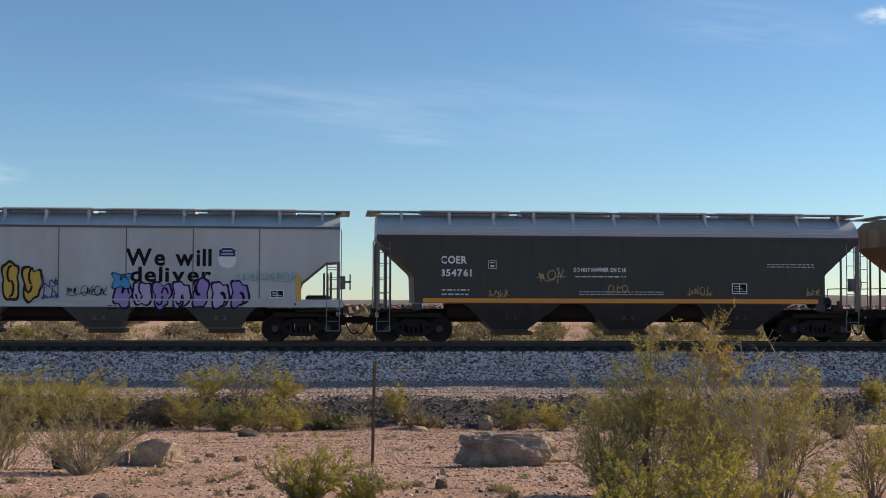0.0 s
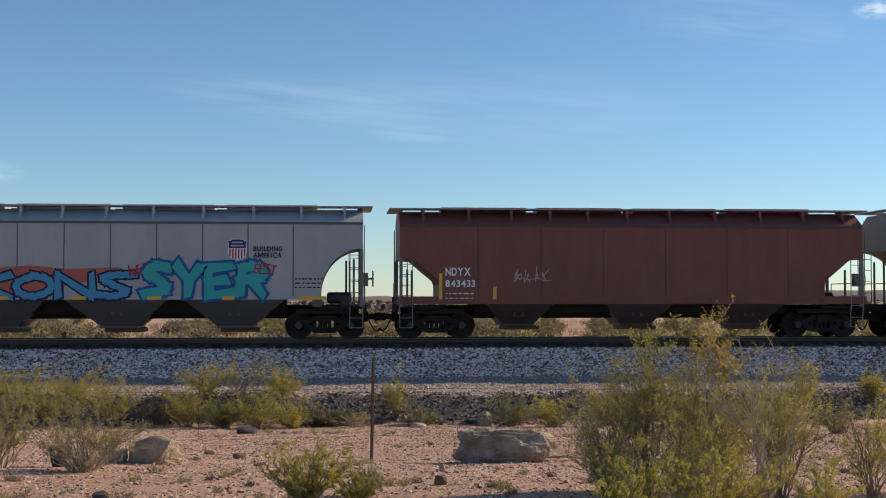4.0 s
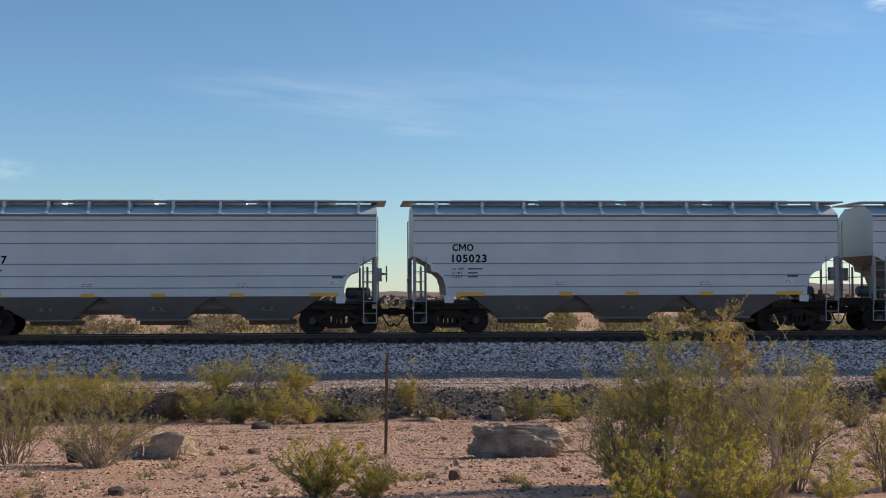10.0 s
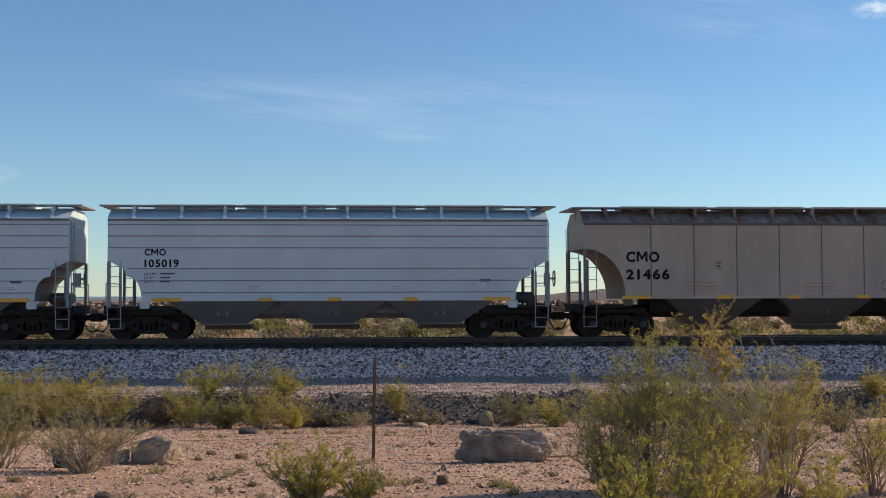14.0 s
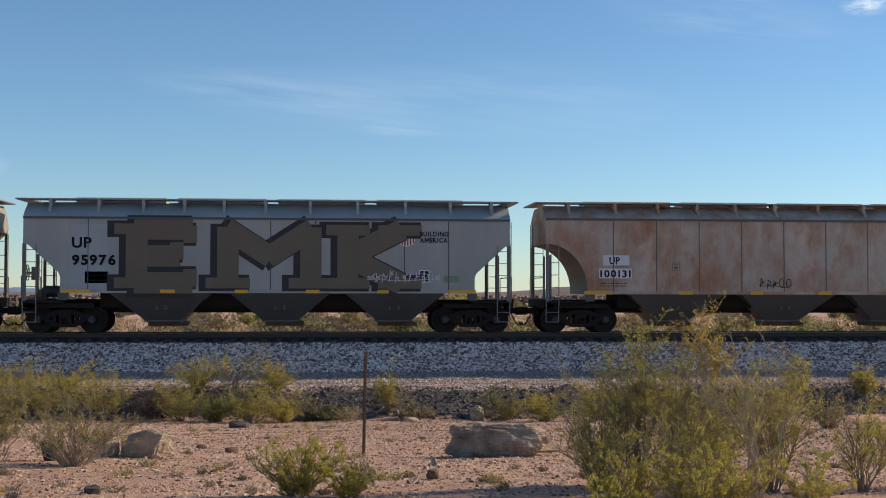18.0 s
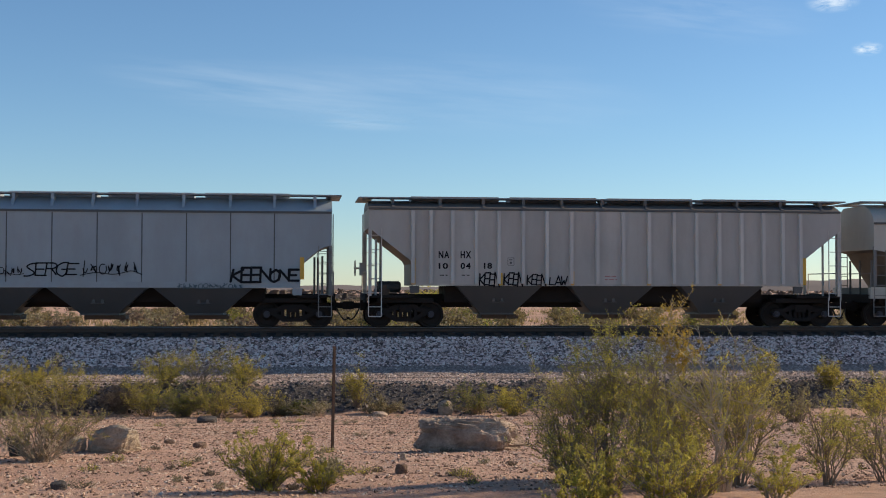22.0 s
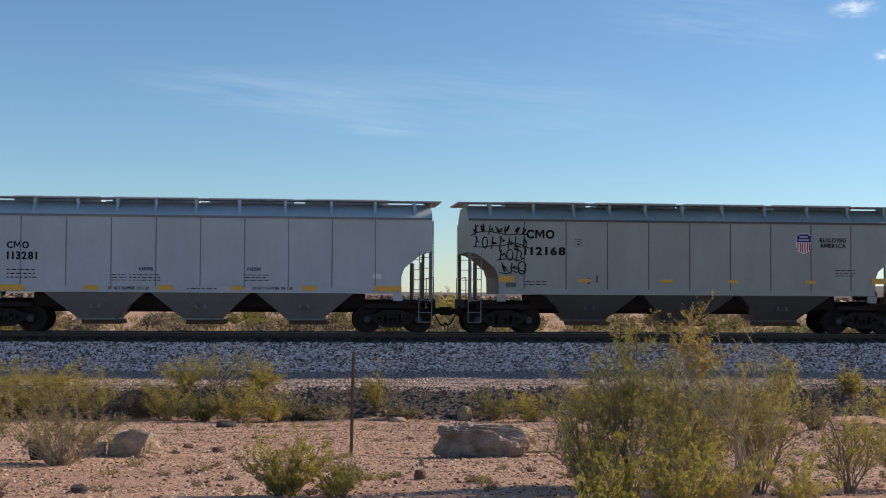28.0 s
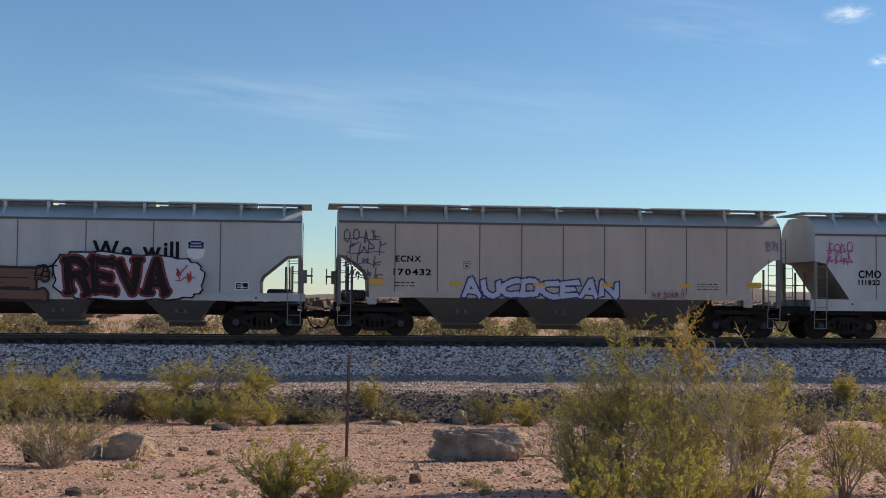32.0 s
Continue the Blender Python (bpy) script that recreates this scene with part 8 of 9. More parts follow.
def airy_meshes(height, wide, stems, seed, foliage=LEAF_OLIVE, twig=TWIG, thick=0.010, leaf=0.0075, low=0.35, bare=0.25, full=1.0, lean=0.0, flat=0.5, deep=0.8):
    """An open desert bush: crooked stems fan out from one foot, their upper parts carry side branches, and these carry leafy twigs in loose sprays, some of them bare."""
    rnd, r = random.Random(seed), np.random.RandomState(seed)
    wood, sprays = Soup(), []
    for n in range(stems):
        a = 2 * math.pi * (n + rnd.uniform(-0.4, 0.4)) / stems * 2.4
        reach = math.sqrt(rnd.uniform(0.0, 1.0)) * wide / 2
        top = height * (1 - flat * (2 * reach / wide) ** 2) * rnd.uniform(low, 1.0) ** 0.7
        foot = Vector((math.cos(a), math.sin(a), 0)) * wide * rnd.uniform(0.0, 0.09) + Vector((0, 0, -0.05))
        goal = Vector((math.cos(a) * reach + lean * top, math.sin(a) * reach * deep, top))
        pts = [foot]
        for i in range(1, 6):
            t = i / 5
            q = foot.lerp(goal, t)
            k = 0.16 * math.sin(math.pi * t)
            pts.append(q + Vector(((foot.x - goal.x) * k, (foot.y - goal.y) * k, 0)) + Vector((rnd.uniform(-1, 1), rnd.uniform(-1, 1), rnd.uniform(-0.5, 0.5))) * 0.035 * height)
        thin = thick * rnd.uniform(0.6, 1.15)
        for i in range(5):
            wood.bar(pts[i], pts[i + 1], thin * (1 - 0.17 * i), 4, thin * (0.83 - 0.17 * i))
        rich = rnd.choice((0.25, 0.8, 1.0, 1.0, 1.3))
        for j in range(9):
            t = bare + (1 - bare) * (j + rnd.random()) / 9
            i = min(4, int(t * 5))
            b = pts[i].lerp(pts[i + 1], t * 5 - i)
            if b.z < bare * height * 0.5 and rnd.random() < 0.5:
                continue
            out = Vector((goal.x - foot.x, goal.y - foot.y, 0.0))
            d = Vector((rnd.uniform(-1, 1), rnd.uniform(-1, 1), rnd.uniform(-0.1, 1.1))) + (out.normalized() if out.length > 1e-4 else out) * 0.5
            d = d.normalized() * height * rnd.uniform(0.09, 0.22)
            m = b + d * 0.55 + Vector((0, 0, 0.02 * height))
            e = b + d + Vector((0, 0, 0.05 * height))
            wood.bar(b, m, thin * 0.42, 3, thin * 0.3)
            wood.bar(m, e, thin * 0.3, 3, thin * 0.15)
            if rnd.random() < 0.14:
                continue
            for u in range(5):
                c = b.lerp(m, rnd.uniform(0.4, 1.0)) if u < 2 else m.lerp(e, rnd.uniform(0.0, 1.0))
                w = Vector((rnd.uniform(-1, 1), rnd.uniform(-1, 1), rnd.uniform(0.1, 1.3))).normalized() * height * rnd.uniform(0.035, 0.085)
                wood.bar(c, c + w, thin * 0.2, 3, thin * 0.12)
                sprays.append((c, c + w, rich * rnd.uniform(0.5, 1.3)))
            sprays.append((m, e, rich))
    weight = np.array([q[2] for q in sprays])
    leaves = int(full * 13.0 * weight.sum())
    a, b = np.array([q[0][:] for q in sprays]), np.array([q[1][:] for q in sprays])
    pick = r.choice(len(sprays), leaves, p=weight / weight.sum())
    k = r.rand(leaves, 1) ** 0.7
    at = a[pick] * (1 - k) + b[pick] * k + r.normal(0, leaf * 0.9, (leaves, 3))
    d1 = (b - a)[pick] * 6 / height + r.normal(0, 0.6, (leaves, 3))
    d1 /= np.linalg.norm(d1, axis=1, keepdims=True)
    d2 = np.cross(d1, r.normal(0, 1, (leaves, 3)))
    d2 /= np.linalg.norm(d2, axis=1, keepdims=True)
    s = leaf * (0.55 + 0.8 * r.rand(leaves, 1))
    quad = np.stack([at - d1 * s, at + d2 * s * 0.5, at + d1 * s, at - d2 * s * 0.5], 1).reshape(-1, 3)
    return wood.mesh("branchwork", twig), mesh_of("foliage", quad.tolist(), np.arange(leaves * 4).reshape(-1, 4).tolist(), foliage)


def bush(name, label, category, x, y, meshes, turn=0.0, group="", sink=0.0):
    ob = tagged(new(name), label, category, group)
    ob.matrix_basis = pose(x, y, ground_z(x, y) - sink, 0, 0, turn)
    part("branchwork", meshes[0], ob)
    part("foliage", meshes[1], ob)
    return ob


def boulder(name, label, x, y, size, seed, material, turn=0.0, sink=0.12, rough=0.16, square=0.5, skew=0.0, cuts=5):
    """A weathered rock: a rounded block, chipped by a few planes, pitted and cracked."""
    bm = bmesh.new()
    bmesh.ops.create_icosphere(bm, subdivisions=cuts, radius=1.0)
    rnd = random.Random(seed)
    chips = [(Vector((rnd.uniform(-1, 1), rnd.uniform(-1, 1), rnd.uniform(-0.2, 1))).normalized(), rnd.uniform(0.86, 1.12)) for _ in range(9)]
    for v in bm.verts:
        q = Vector([math.copysign(abs(c) ** square, c) for c in v.co.normalized()])
        for n, d in chips:
            k = q.dot(n) - d
            if k > 0:
                q = q - n * k * 0.9
        w = q * (1 + noise.noise(q * 1.6 + Vector((seed, 0, 0))) * rough * 0.6 + noise.noise(q * 4.5 + Vector((0, seed, 0))) * rough * 0.35 + noise.noise(q * 13 + Vector((0, 0, seed))) * rough * 0.22)
        v.co = Vector((w.x * size[0] * 0.5 + skew * w.z * size[2], w.y * size[1] * 0.5, w.z * size[2] * 0.55))
    me = bpy.data.meshes.new(name)
    bm.to_mesh(me)
    bm.free()
    me.materials.append(material)
    ob = tagged(new(name, me), label, "rock")
    ob.matrix_basis = pose(x, y, ground_z(x, y) + size[2] * (0.5 - sink), 0, 0, turn)
    return ob


def rock_material(name, dark, light):
    m, nt, b = tree(name)
    co = nt.nodes.new("ShaderNodeTexCoord").outputs["Object"]
    big, fine = noise_at(nt, co, 3.0, 5, 0.65), noise_at(nt, co, 22.0, 6, 0.75)
    c = mixed(nt, ramp(nt, big, ((0.35, grey(0)), (0.68, grey(1)))), dark, light)
    c = mixed(nt, ramp(nt, fine, ((0.5, grey(0)), (0.72, grey(0.6)))), c, shade(dark, 0.6))
    nt.links.new(c, b.inputs["Base Color"])
    b.inputs["Roughness"].default_value = 0.92
    bumped(nt, b, fine, 1.0, 0.06)
    return m


ROCK_TAN = rock_material("tan_granite", (0.36, 0.265, 0.185), (0.72, 0.57, 0.42))
ROCK_GREY = rock_material("brown_grey_granite", (0.31, 0.21, 0.15), (0.70, 0.52, 0.38))
ROCK_BROWN = rock_material("brown_stone", (0.16, 0.095, 0.065), (0.30, 0.19, 0.13))
ROCK_DARK = rock_material("dark_basalt", (0.06, 0.05, 0.045), (0.14, 0.115, 0.10))
for label, x, y, size, seed, material, turn, more in (
        ("long low weathered brown-grey boulder on pink soil", 2.40, 17.57, (1.32, 0.66, 0.50), 41, ROCK_GREY, -20, dict(square=0.46, rough=0.34)),
        ("blocky tan-grey boulder with a sunlit end", -2.43, 17.80, (0.66, 0.50, 0.39), 42, ROCK_TAN, -20, dict(square=0.48, rough=0.16, skew=0.10)),
        ("small rounded tan rock beside a boulder", -3.00, 17.85, (0.34, 0.28, 0.23), 43, ROCK_TAN, 0, dict(square=0.7)),
        ("small dark reddish desert rock", 1.11, 13.39, (0.13, 0.12, 0.11), 45, ROCK_BROWN, 0, {}),
        ("small pale desert rock", 1.28, 15.20, (0.07, 0.06, 0.09), 46, ROCK_TAN, 0, {}),
        ("dark flat desert rock", -2.11, 31.17, (0.49, 0.45, 0.18), 47, ROCK_DARK, 0, {}),
        ("tan rock on the gravel bank", 4.17, 35.49, (0.42, 0.38, 0.38), 48, ROCK_TAN, 0, {}),
        ("flat pale desert rock", 2.19, 33.49, (0.41, 0.37, 0.15), 49, ROCK_GREY, 0, {}),
        ("dark half-buried desert rock", -2.16, 12.11, (0.15, 0.14, 0.09), 50, ROCK_DARK, 0, {}),
        ("flat pale stone by a post", 0.46, 14.63, (0.18, 0.16, 0.07), 51, ROCK_TAN, 0, {}),
        ("small brown desert rock", -1.91, 19.86, (0.16, 0.13, 0.08), 52, ROCK_BROWN, 0, {}),
        ("small brown desert rock", -1.36, 18.58, (0.20, 0.14, 0.09), 53, ROCK_BROWN, 0, {})):
    boulder("boulder", label, x, y, size, seed, material, turn, cuts=5 if size[0] > 0.6 else 3, **more)


def plant_pot(x, y):
    """A cast-off nursery pot: tapered wall, rolled rim, open top."""
    pot = tagged(new("plant_pot"), "black plastic plant pot beneath a dry bush", "pot")
    pot.matrix_basis = pose(x, y, ground_z(x, y) - 0.01, 4, -5, 0)
    plastic = plain("black_plastic", (0.020, 0.022, 0.024), 0.45, 0.0, 0.2, 12.0, 0.05)
    outer = [(0.0, 0.0), (0.078, 0.0), (0.082, 0.015), (0.108, 0.245), (0.102, 0.245), (0.076, 0.03), (0.0, 0.02)]
    rim = [(0.107, 0.222), (0.120, 0.226), (0.121, 0.262), (0.112, 0.266), (0.104, 0.250)]
    for name, ring in (("wall", outer), ("rim", rim)):
        n, v = len(ring), []
        for k in range(24):
            a = 2 * math.pi * k / 24
            v += [(r * math.cos(a), r * math.sin(a), z) for r, z in ring]
        f = [(k * n + i, ((k + 1) % 24) * n + i, ((k + 1) % 24) * n + i + 1, k * n + i + 1) for k in range(24) for i in range(n - 1)]
        part(name, mesh_of(name, v, f, plastic, True), pot)


plant_pot(-3.56, 16.95)
TWIG_MID = plain("weathered_twig", (0.28, 0.215, 0.15), 0.9, 0, 0.25, 20.0, 0.2)
LARGE, LOW = "large olive-green creosote bush with pale crooked stems", "low olive-green creosote bush on pink soil"
for label, x, y, high, wide, stems, seed, more in (
        (LARGE, 2.63, 12.15, 1.36, 0.92, 26, 11, dict(twig=TWIG_MID, bare=0.12, lean=-0.04)),
        (LARGE, 2.98, 12.05, 1.60, 0.74, 26, 12, dict(twig=TWIG, bare=0.42, foliage=LEAF_DEEP, full=1.25, low=0.6)),
        (LARGE, 3.35, 11.62, 1.42, 1.10, 34, 13, dict(twig=TWIG_MID, bare=0.14)),
        (LARGE, 4.00, 11.30, 1.30, 1.00, 26, 14, dict(twig=TWIG_MID, bare=0.36, foliage=LEAF_BANK, low=0.55)),
        (LARGE, 3.62, 11.95, 1.26, 0.95, 28, 43, dict(twig=TWIG_MID, bare=0.12, foliage=LEAF_DEEP, low=0.5)),
        (LOW, 2.46, 11.30, 0.72, 0.80, 20, 15, dict(twig=TWIG, bare=0.10, full=0.8)),
        (LOW, 3.02, 10.72, 0.92, 0.95, 26, 16, dict(twig=TWIG_MID, bare=0.08)),
        ("airy creosote bush with thick pale bare stems", 3.66, 10.62, 1.36, 0.80, 6, 17, dict(twig=TWIG_PALE, bare=0.62, thick=0.017, low=0.75, full=0.7)),
        ("creosote bush with a tall yellowing sprig", 3.42, 11.45, 1.74, 0.14, 4, 18, dict(twig=TWIG_PALE, bare=0.86, thick=0.011, low=0.9, foliage=LEAF_YELLOW, full=3.4, leaf=0.011)),
        ("olive-green creosote bush beside pale soil", 4.86, 11.27, 1.05, 0.75, 15, 19, dict(twig=TWIG_MID, bare=0.28)),
        ("olive-green creosote bush beside pale soil", 5.62, 11.60, 1.18, 1.15, 22, 20, dict(twig=TWIG_MID, bare=0.2)),
        (LOW, -0.26, 11.42, 0.60, 0.98, 34, 33, dict(twig=TWIG, bare=0.06, leaf=0.008, full=1.2, flat=0.3)),
        (LOW, 0.20, 11.35, 0.34, 0.55, 14, 34, dict(twig=TWIG_MID, bare=0.1, leaf=0.009)),
        ("half-dead olive bush with bare grey stems", -3.15, 16.30, 0.98, 1.60, 34, 35, dict(twig=TWIG, bare=0.42, leaf=0.010, full=0.62, foliage=LEAF_DULL, low=0.3)),
        ("half-dead olive bush with bare grey stems", -4.35, 16.90, 1.12, 1.50, 26, 36, dict(twig=TWIG, bare=0.35, leaf=0.010, full=0.75, foliage=LEAF_DULL, low=0.45)),
        ("low dead bush of bare bleached twigs", -3.12, 16.10, 0.50, 1.05, 34, 42, dict(twig=TWIG_PALE, bare=0.2, leaf=0.009, full=0.10, foliage=LEAF_DRY, low=0.4, thick=0.012)),
        (LOW, 2.43, 10.01, 0.62, 0.80, 18, 37, dict(twig=TWIG, bare=0.08)),
        (LOW, 3.10, 9.75, 0.66, 0.95, 22, 38, dict(twig=TWIG_MID, bare=0.08)),
        (LOW, 3.85, 9.95, 0.52, 0.75, 14, 39, dict(twig=TWIG_PALE, bare=0.15)),
        (LOW, 2.05, 9.05, 0.40, 0.66, 14, 40, dict(twig=TWIG, bare=0.05, leaf=0.009)),
        (LOW, 2.62, 8.95, 0.52, 0.80, 18, 41, dict(twig=TWIG_MID, bare=0.05, leaf=0.009))):
    bush("creosote_bush", label, "bush", x, y, airy_meshes(high, wide, stems, seed, **more))
bush("dry_grass_tuft", "dry straw-coloured grass tuft on pink soil", "grass", 0.29, 12.31, bush_meshes(0.30, 0.44, 40, 900, 0.018, 16, foliage=LEAF_DRY, twig=TWIG_PALE, thick=0.005), group="")
bush("desert_shrub", "yellow-green shrub at the foot of the bank", "bush", -8.64, 35.41, bush_meshes(1.97, 2.99, 40, 7800, 0.018, 21, foliage=LEAF_BANK, bare=0.1), group="")
bush("desert_shrub", "yellow-green shrub at the foot of the bank", "bush", -6.14, 35.35, bush_meshes(1.73, 2.67, 40, 7800, 0.018, 22, foliage=LEAF_BANK, bare=0.1), group="")
bush("desert_shrub", "dense green shrub at the foot of the bank", "bush", -2.95, 34.54, bush_meshes(1.18, 2.61, 44, 9750, 0.018, 23, bare=0.05, foliage=LEAF_GREEN), group="")
bush("desert_shrub", "yellow-green shrub at the foot of the bank", "bush", -1.15, 34.70, bush_meshes(1.00, 1.85, 34, 6300, 0.018, 24, foliage=LEAF_BANK, bare=0.05), group="")
bush("desert_shrub", "tall thin shrub on the track-side path", "bush", -2.71, 37.36, bush_meshes(1.38, 3.32, 26, 2250, 0.018, 25, foliage=LEAF_BANK, bare=0.3), group="")
bush("desert_shrub", "small olive shrub behind a steel post", "bush", 1.67, 35.53, bush_meshes(1.53, 1.11, 26, 3900, 0.018, 26, foliage=LEAF_BANK, bare=0.1), group="")
bush("desert_shrub", "low green brush on the gravel bank", "bush", 5.01, 35.25, bush_meshes(1.07, 2.35, 36, 4500, 0.018, 27, bare=0.05, foliage=LEAF_GREEN), group="")
bush("desert_shrub", "small olive shrub on the track-side path", "bush", 13.49, 35.77, bush_meshes(1.80, 1.02, 24, 3900, 0.018, 28, foliage=LEAF_BANK, bare=0.1), group="")
bush("desert_shrub", "low green brush on the gravel bank", "bush", 7.23, 33.71, bush_meshes(1.42, 2.25, 36, 5100, 0.018, 29, foliage=LEAF_BANK, bare=0.05), group="")
bush("desert_shrub", "low grey brush at the foot of the bank", "bush", 11.05, 27.22, bush_meshes(0.97, 1.57, 34, 3900, 0.018, 30, bare=0.05, foliage=LEAF_DRY), group="")
bush("desert_shrub", "low desert shrub on the railway bank", "bush", -7.75, 35.48, bush_meshes(1.53, 2.37, 34, 6300, 0.018, 70, bare=0.05, low=0.2, foliage=LEAF_BANK), group="shrubs along the bank")
bush("desert_shrub", "low desert shrub on the railway bank", "bush", -4.71, 35.40, bush_meshes(0.98, 1.89, 34, 6300, 0.018, 71, bare=0.05, low=0.2, foliage=LEAF_GREY), group="shrubs along the bank")
bush("desert_shrub", "low desert shrub on the railway bank", "bush", -3.98, 35.06, bush_meshes(1.57, 1.71, 34, 6300, 0.018, 72, bare=0.05, low=0.2, foliage=LEAF_BANK), group="shrubs along the bank")
bush("desert_shrub", "low desert shrub on the railway bank", "bush", -2.03, 34.14, bush_meshes(1.35, 2.28, 34, 6300, 0.018, 73, bare=0.05, low=0.2, foliage=LEAF_BANK), group="shrubs along the bank")
bush("desert_shrub", "low desert shrub on the railway bank", "bush", -0.32, 35.31, bush_meshes(0.58, 1.26, 34, 6300, 0.018, 74, bare=0.05, low=0.2, foliage=LEAF_DRY), group="shrubs along the bank")
bush("desert_shrub", "low desert shrub on the railway bank", "bush", -9.42, 37.29, bush_meshes(0.83, 2.65, 34, 6300, 0.018, 75, bare=0.05, low=0.2, foliage=LEAF_BANK), group="shrubs along the bank")
bush("desert_shrub", "low desert shrub on the railway bank", "bush", -7.33, 37.15, bush_meshes(0.74, 2.97, 34, 6300, 0.018, 76, bare=0.05, low=0.2, foliage=LEAF_BANK), group="shrubs along the bank")
bush("desert_shrub", "low desert shrub on the railway bank", "bush", -3.70, 36.76, bush_meshes(1.21, 1.80, 34, 6300, 0.018, 77, bare=0.05, low=0.2, foliage=LEAF_BANK), group="shrubs along the bank")
bush("desert_shrub", "low desert shrub on the railway bank", "bush", -1.54, 36.73, bush_meshes(1.01, 1.80, 34, 6300, 0.018, 78, bare=0.05, low=0.2, foliage=LEAF_BANK), group="shrubs along the bank")
bush("desert_shrub", "low desert shrub on the railway bank", "bush", 5.71, 33.30, bush_meshes(0.92, 1.63, 34, 6300, 0.018, 79, bare=0.05, low=0.2, foliage=LEAF_BANK), group="shrubs along the bank")
bush("desert_shrub", "low desert shrub on the railway bank", "bush", 8.54, 32.01, bush_meshes(1.02, 2.28, 34, 6300, 0.018, 80, bare=0.05, low=0.2, foliage=LEAF_BANK), group="shrubs along the bank")
bush("desert_shrub", "low desert shrub on the railway bank", "bush", 10.95, 30.89, bush_meshes(0.99, 2.20, 34, 6300, 0.018, 81, bare=0.05, low=0.2, foliage=LEAF_BANK), group="shrubs along the bank")
bush("desert_shrub", "low desert shrub on the railway bank", "bush", 15.77, 36.30, bush_meshes(1.05, 0.97, 34, 6300, 0.018, 82, bare=0.05, low=0.2, foliage=LEAF_BANK), group="shrubs along the bank")
bush("desert_shrub", "low desert shrub on the railway bank", "bush", 2.37, 34.72, bush_meshes(0.62, 1.39, 34, 6300, 0.018, 83, bare=0.05, low=0.2, foliage=LEAF_DRY), group="shrubs along the bank")
bush("desert_shrub", "low desert shrub on the railway bank", "bush", 0.22, 35.21, bush_meshes(0.47, 1.41, 34, 6300, 0.018, 84, bare=0.05, low=0.2, foliage=LEAF_GREEN), group="shrubs along the bank")
bush("desert_shrub", "low desert shrub on the railway bank", "bush", -11.65, 35.55, bush_meshes(1.53, 2.53, 34, 6300, 0.018, 85, bare=0.05, low=0.2, foliage=LEAF_BANK), group="shrubs along the bank")
bush("desert_shrub", "low desert shrub on the railway bank", "bush", 13.92, 29.51, bush_meshes(1.21, 2.36, 34, 6300, 0.018, 86, bare=0.05, low=0.2, foliage=LEAF_BANK), group="shrubs along the bank")
bush("dry_grass_tuft", "dry straw-coloured grass at the foot of the bank", "grass", 0.52, 34.06, bush_meshes(0.45, 1.67, 40, 700, 0.030, 31, foliage=LEAF_DRY, twig=TWIG_PALE, thick=0.008), group="")
bush("desert_shrub", "yellow-green shrub at the foot of the bank", "bush", -10.57, 35.41, bush_meshes(2.00, 3.15, 40, 6300, 0.018, 32, foliage=LEAF_BANK, bare=0.1), group="")


# small dry tufts over the soil
def soil_tufts():
    rnd = random.Random(31)
    kinds = [bush_meshes(rnd.uniform(0.07, 0.16), rnd.uniform(0.16, 0.34), 26, 160, 0.010, 300 + k, foliage=(LEAF_DRY, LEAF_OLIVE, LEAF_GREY, LEAF_DRY)[k], bare=0.0, thick=0.004, low=0.3, twig=(TWIG_PALE, TWIG, TWIG, TWIG)[k]) for k in range(4)]
    first = [None] * 4
    for i in range(130):
        y = 11.5 + 23 * rnd.random() ** 1.3
        x = y * math.tan(radians(rnd.uniform(-15.5, 25.5)))
        k = rnd.randrange(4)
        if first[k] is None:
            first[k] = bush("weed_tuft", "small dry weed tuft on desert soil", "weed", x, y, kinds[k], rnd.uniform(0, 360), "weeds on the soil")
        else:
            copy_thing(first[k], pose(x, y, ground_z(x, y), 0, 0, rnd.uniform(0, 360)))


soil_tufts()


def fence_post(x, y, height):
    """A rusty steel T-post: flange, web with studs, and a painted tip."""
    post = tagged(new("fence_post"), "rusty steel T-post standing in pink soil", "post")
    post.matrix_basis = pose(x, y, ground_z(x, y), 0, 1.0, 25)
    steel = plain("rusty_post_steel", (0.060, 0.028, 0.020), 0.85, 0.0, 0.3, 12.0, 0.4)
    part("flange", Soup().box(-0.022, -0.004, -0.3, 0.022, 0.004, height).mesh("flange", steel), post)
    web = part("web", Soup().box(-0.004, 0.004, -0.3, 0.004, 0.034, height - 0.01).mesh("web", steel), post)
    stud = Soup().box(-0.012, -0.013, -0.008, 0.012, -0.0045, 0.008).mesh("stud", steel)
    for i in range(int((height - 0.1) / 0.054)):
        part("stud", stud, web, m=Matrix.Translation((0, 0, 0.08 + i * 0.054)))


    return post


first_post = fence_post(0.51, 17.73, 1.46)
for x in (-8.4, 10.4):
    copy_thing(first_post, pose(x, 17.73, ground_z(x, 17.73), 0, 0.5, 25))


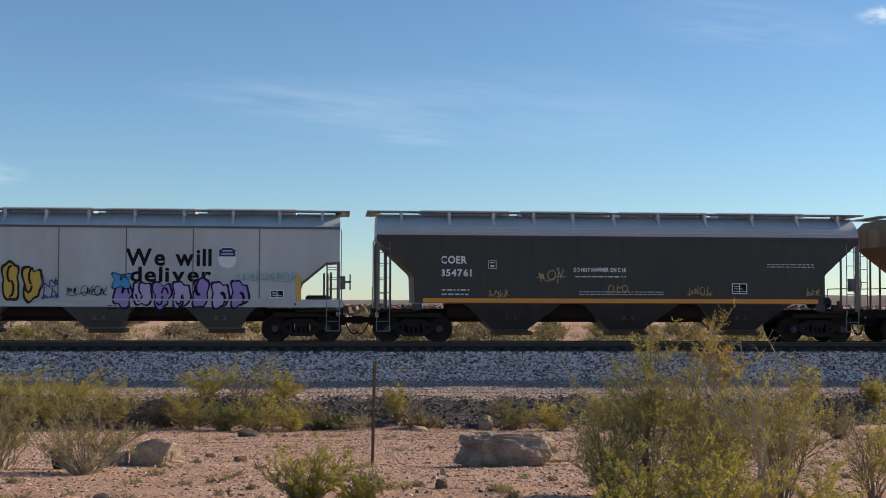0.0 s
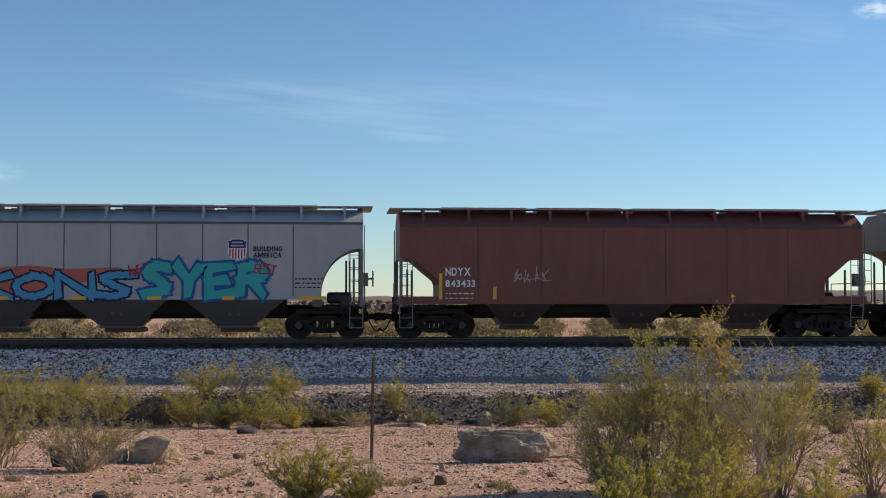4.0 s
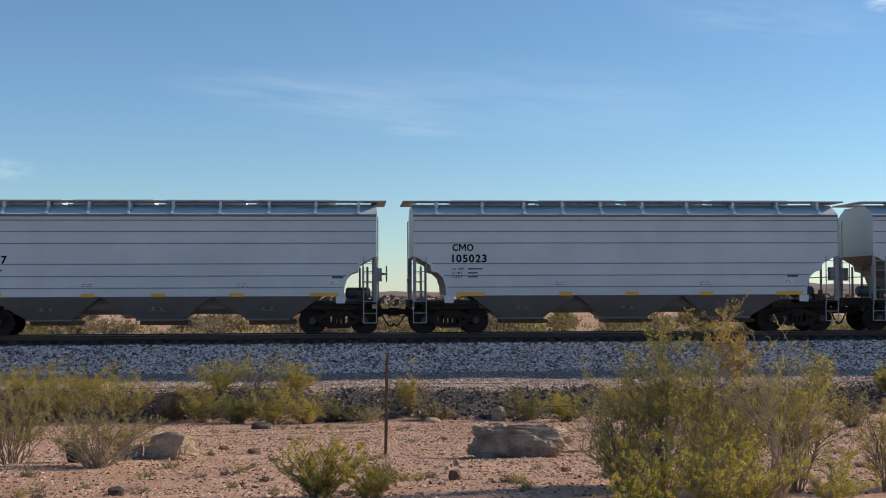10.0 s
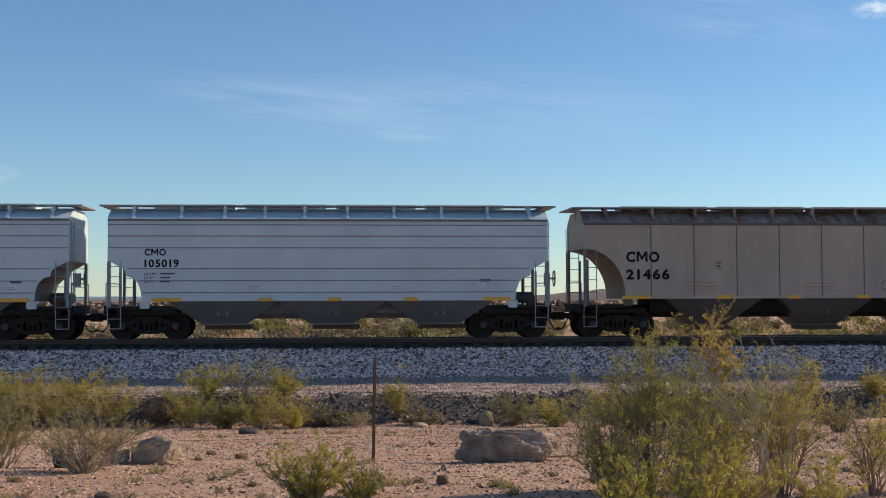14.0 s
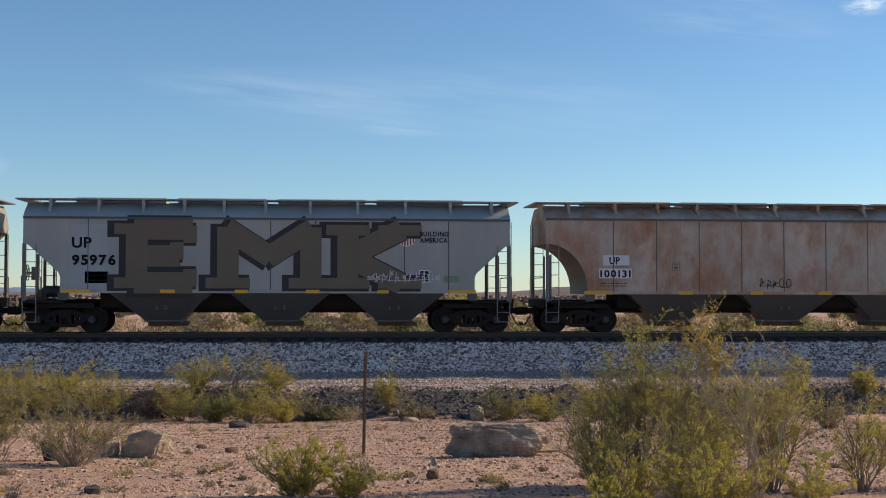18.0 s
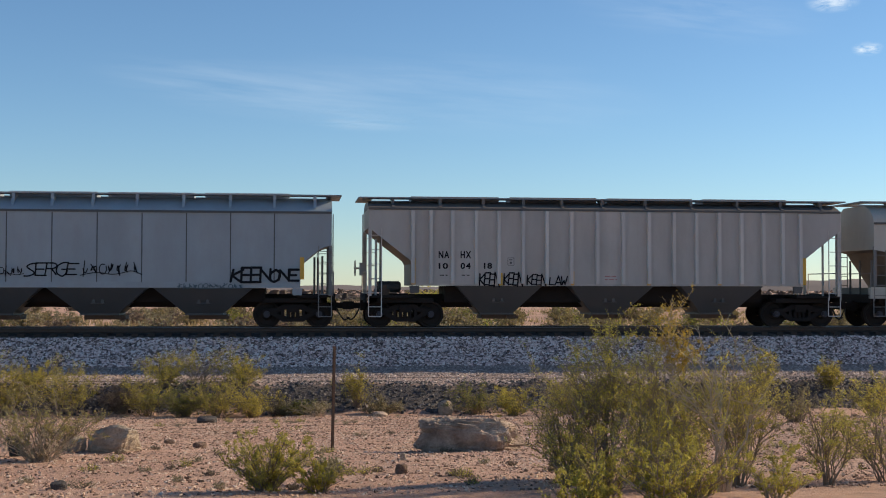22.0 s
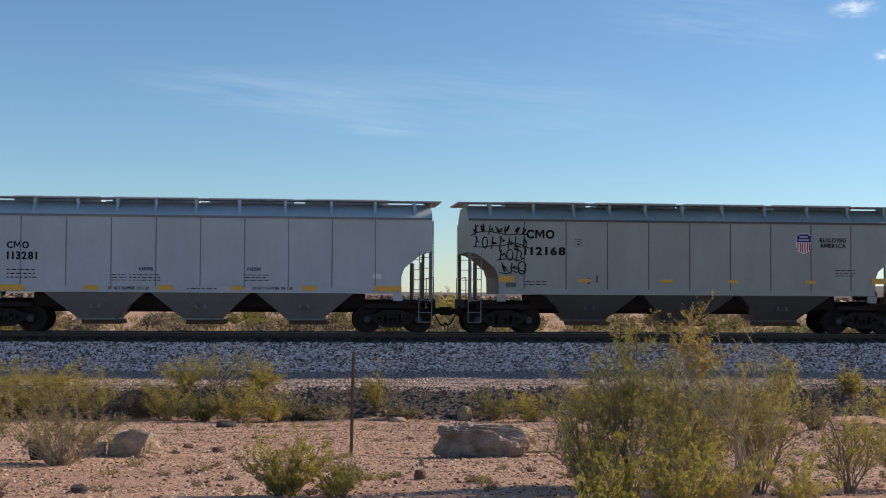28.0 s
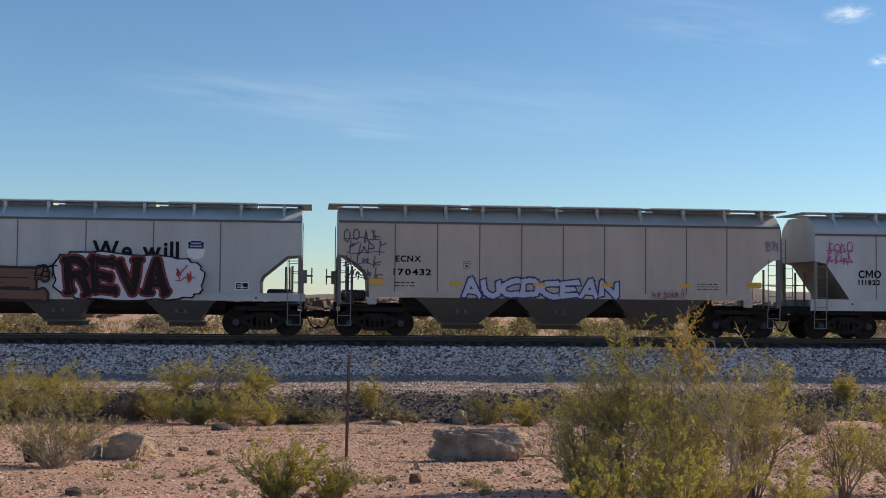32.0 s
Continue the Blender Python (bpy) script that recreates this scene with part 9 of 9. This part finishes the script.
def barbed_wire():
    """Sagging strands from post to post with a short barb every hand's width, and a loose wire stay."""
    wire = plain("rusty_wire", (0.10, 0.070, 0.052), 0.8, 0.3, 0.2, 20.0, 0.0)
    fence = tagged(new("barbed_wire"), "thin rusty barbed wire strung along the fence posts", "fence wire")
    rnd = random.Random(17)
    for high in (0.36, 0.70, 1.02, 1.34):
        s, pts = Soup(), []
        for a, b in ((-8.4, 0.51), (0.51, 10.4)):
            pts += [(a + (b - a) * k / 14, 17.70, 1.245 + high - 0.045 * math.sin(math.pi * k / 14) + rnd.uniform(-0.006, 0.006)) for k in range(14)]
        s.pipe(pts, 0.0022, 4)
        barbs = Soup()
        for x in np.arange(-8.3, 10.2, 0.13):
            z = float(np.interp(x, [p[0] for p in pts], [p[2] for p in pts]))
            barbs.bar((x - 0.008, 17.69, z - 0.014), (x + 0.008, 17.71, z + 0.014), 0.0014, 3).bar((x + 0.008, 17.69, z - 0.014), (x - 0.006, 17.71, z + 0.014), 0.0014, 3)
        strand = part("strand", s.mesh("strand", wire), fence)
        tagged(part("barbs", barbs.mesh("barbs", wire), strand), "short rusty wire barbs", kind="stuff")
    part("wire_stay", Soup().bar((-1.86, 17.70, 1.55), (-1.84, 17.70, 2.58), 0.003, 4).mesh("wire_stay", wire), fence)


barbed_wire()


# brush on the plain behind the track
def far_brush():
    rnd = random.Random(77)
    kinds = []
    for k in range(7):
        h = rnd.uniform(0.9, 1.6)
        fol = (LEAF_FAR, LEAF_GREEN, LEAF_FAR, LEAF_DRY, LEAF_GREY, LEAF_DRY, LEAF_GREY)[k]
        kinds.append(bush_meshes(h, h * rnd.uniform(1.6, 2.4), 26, 750, 0.085, 200 + k, foliage=fol, bare=0.05, thick=0.02))
    first = [None] * 7
    names = ("olive-yellow", "dull green", "olive-yellow", "straw-coloured", "grey-brown", "straw-coloured", "grey-brown")
    for i in range(330):
        y = 58 + 190 * rnd.random() ** 1.7
        x = y * math.tan(radians(rnd.uniform(-17.5, 28.5)))
        k = rnd.randrange(7)
        if first[k] is None:
            first[k] = bush("plain_shrub", names[k] + " low shrub on the desert plain", "bush", x, y, kinds[k], rnd.uniform(0, 360), "shrubs on the plain")
        else:
            copy_thing(first[k], pose(x, y, ground_z(x, y), 0, 0, rnd.uniform(0, 360)))


far_brush()
bush("mesquite_tree", "sparse small desert tree on the plain", "tree", 11.90, 110.0, bush_meshes(3.4, 4.4, 30, 2600, 0.075, 61, bare=0.3, thick=0.035, foliage=LEAF_OLIVE))


# far woods of low brush towards the horizon, as one sheet of clumps
def horizon_brush():
    r = np.random.RandomState(9)
    n = 5200
    y = 240 + 1100 * r.rand(n) ** 1.6
    x = y * np.tan(np.radians(-22 + 56 * r.rand(n)))
    v, f = [], []
    for a, b in zip(x, y):
        w, h = r.uniform(0.8, 2.2), r.uniform(0.25, 0.75) + (1.3 if r.rand() < 0.03 else 0)
        n0 = len(v)
        m = 6
        for k in range(m):
            t = 6.283 * k / m
            v.append((a + w * math.cos(t) * r.uniform(0.7, 1.1), b + w * math.sin(t), 0.8))
            v.append((a + 0.7 * w * math.cos(t) * r.uniform(0.6, 1.1), b + 0.7 * w * math.sin(t), 0.9 + h * r.uniform(0.6, 1.0)))
        v.append((a, b, 0.9 + h * 1.05))
        for k in range(m):
            j = (k + 1) % m
            f.append((n0 + 2 * k, n0 + 2 * j, n0 + 2 * j + 1, n0 + 2 * k + 1))
            f.append((n0 + 2 * k + 1, n0 + 2 * j + 1, n0 + 2 * m))
    tagged(new("horizon_brush", mesh_of("horizon_brush", v, f, LEAF_GREY)), "distant low desert brush towards the horizon", "bush", kind="stuff")


horizon_brush()


def plain_grass():
    """Dry straw grass in loose clumps on the plain behind the track."""
    r = np.random.RandomState(14)
    clumps, blades = 2600, 16
    y = 49.5 + 85 * r.rand(clumps) ** 1.5
    x = y * np.tan(np.radians(-18 + 47 * r.rand(clumps)))
    z = np.array([ground_z(a, b) for a, b in zip(x, y)])
    foot = np.repeat(np.stack([x, y, z], 1), blades, 0) + r.normal(0, 1, (clumps * blades, 3)) * (0.20, 0.20, 0.0)
    tall = np.repeat(0.18 + 0.34 * r.rand(clumps), blades)[:, None] * (0.5 + 0.6 * r.rand(clumps * blades, 1))
    tip = foot + np.concatenate([r.normal(0, 0.28, (clumps * blades, 2)) * tall, tall], 1)
    side = r.normal(0, 1, (clumps * blades, 3)) * (0.022, 0.022, 0.0)
    v = np.stack([foot - side, foot + side, tip], 1).reshape(-1, 3)
    f = np.arange(len(v)).reshape(-1, 3)
    tagged(new("plain_grass", mesh_of("plain_grass", v.tolist(), f.tolist(), LEAF_STRAW)), "dry straw-coloured grass on the desert plain", "grass", kind="stuff")


plain_grass()


# ================= motion of the train and the clouds =================
def run(t):
    """Metres that the train has gone to the left after t seconds."""
    u = t / 32.0
    return 32.0 * (22.5241 * u ** 1 + 0.2395 * u ** 2 - 0.0369 * u ** 3 - 0.0444 * u ** 4 + 0.0264 * u ** 5)


def motions():
    for car, centre in MOVERS:
        walk(car, [(t, pose(centre - run(t), TRACK_Y, CAR_Z)) for t in (0, 4, 8, 12, 16, 20, 24, 28, 32)])
    for w, x, dx in WHEELS:
        t_in = max(0.0, (x - 27.0) / 22.6)
        t_out = min(32.0, (x + 19.0) / 22.6)
        steps = max(1, int((t_out - t_in) * FPS))
        rows = [(0.0, 0)]
        for i in range(steps + 1):
            t = round((t_in + i / FPS) * FPS) / FPS
            if t > rows[-1][0] + 0.01 and t < 31.99:
                rows.append((t, i))
        rows.append((32.0, rows[-1][1] + (1 if t_out > 31.9 else 0)))
        walk(w, [(t, Matrix.Translation((dx, 0, 0.457)) @ Matrix.Rotation(radians(-88.0 * n), 4, "Y")) for t, n in rows])
    for c, az, el, w, h, lean in CLOUDS:
        c.scale = (w, h, 1.0)
        walk(c, [(t, cloud_pose(az - (0.010 if az > 20 else 0.025) * t, el, lean)) for t in (0, 16, 32)])


motions()
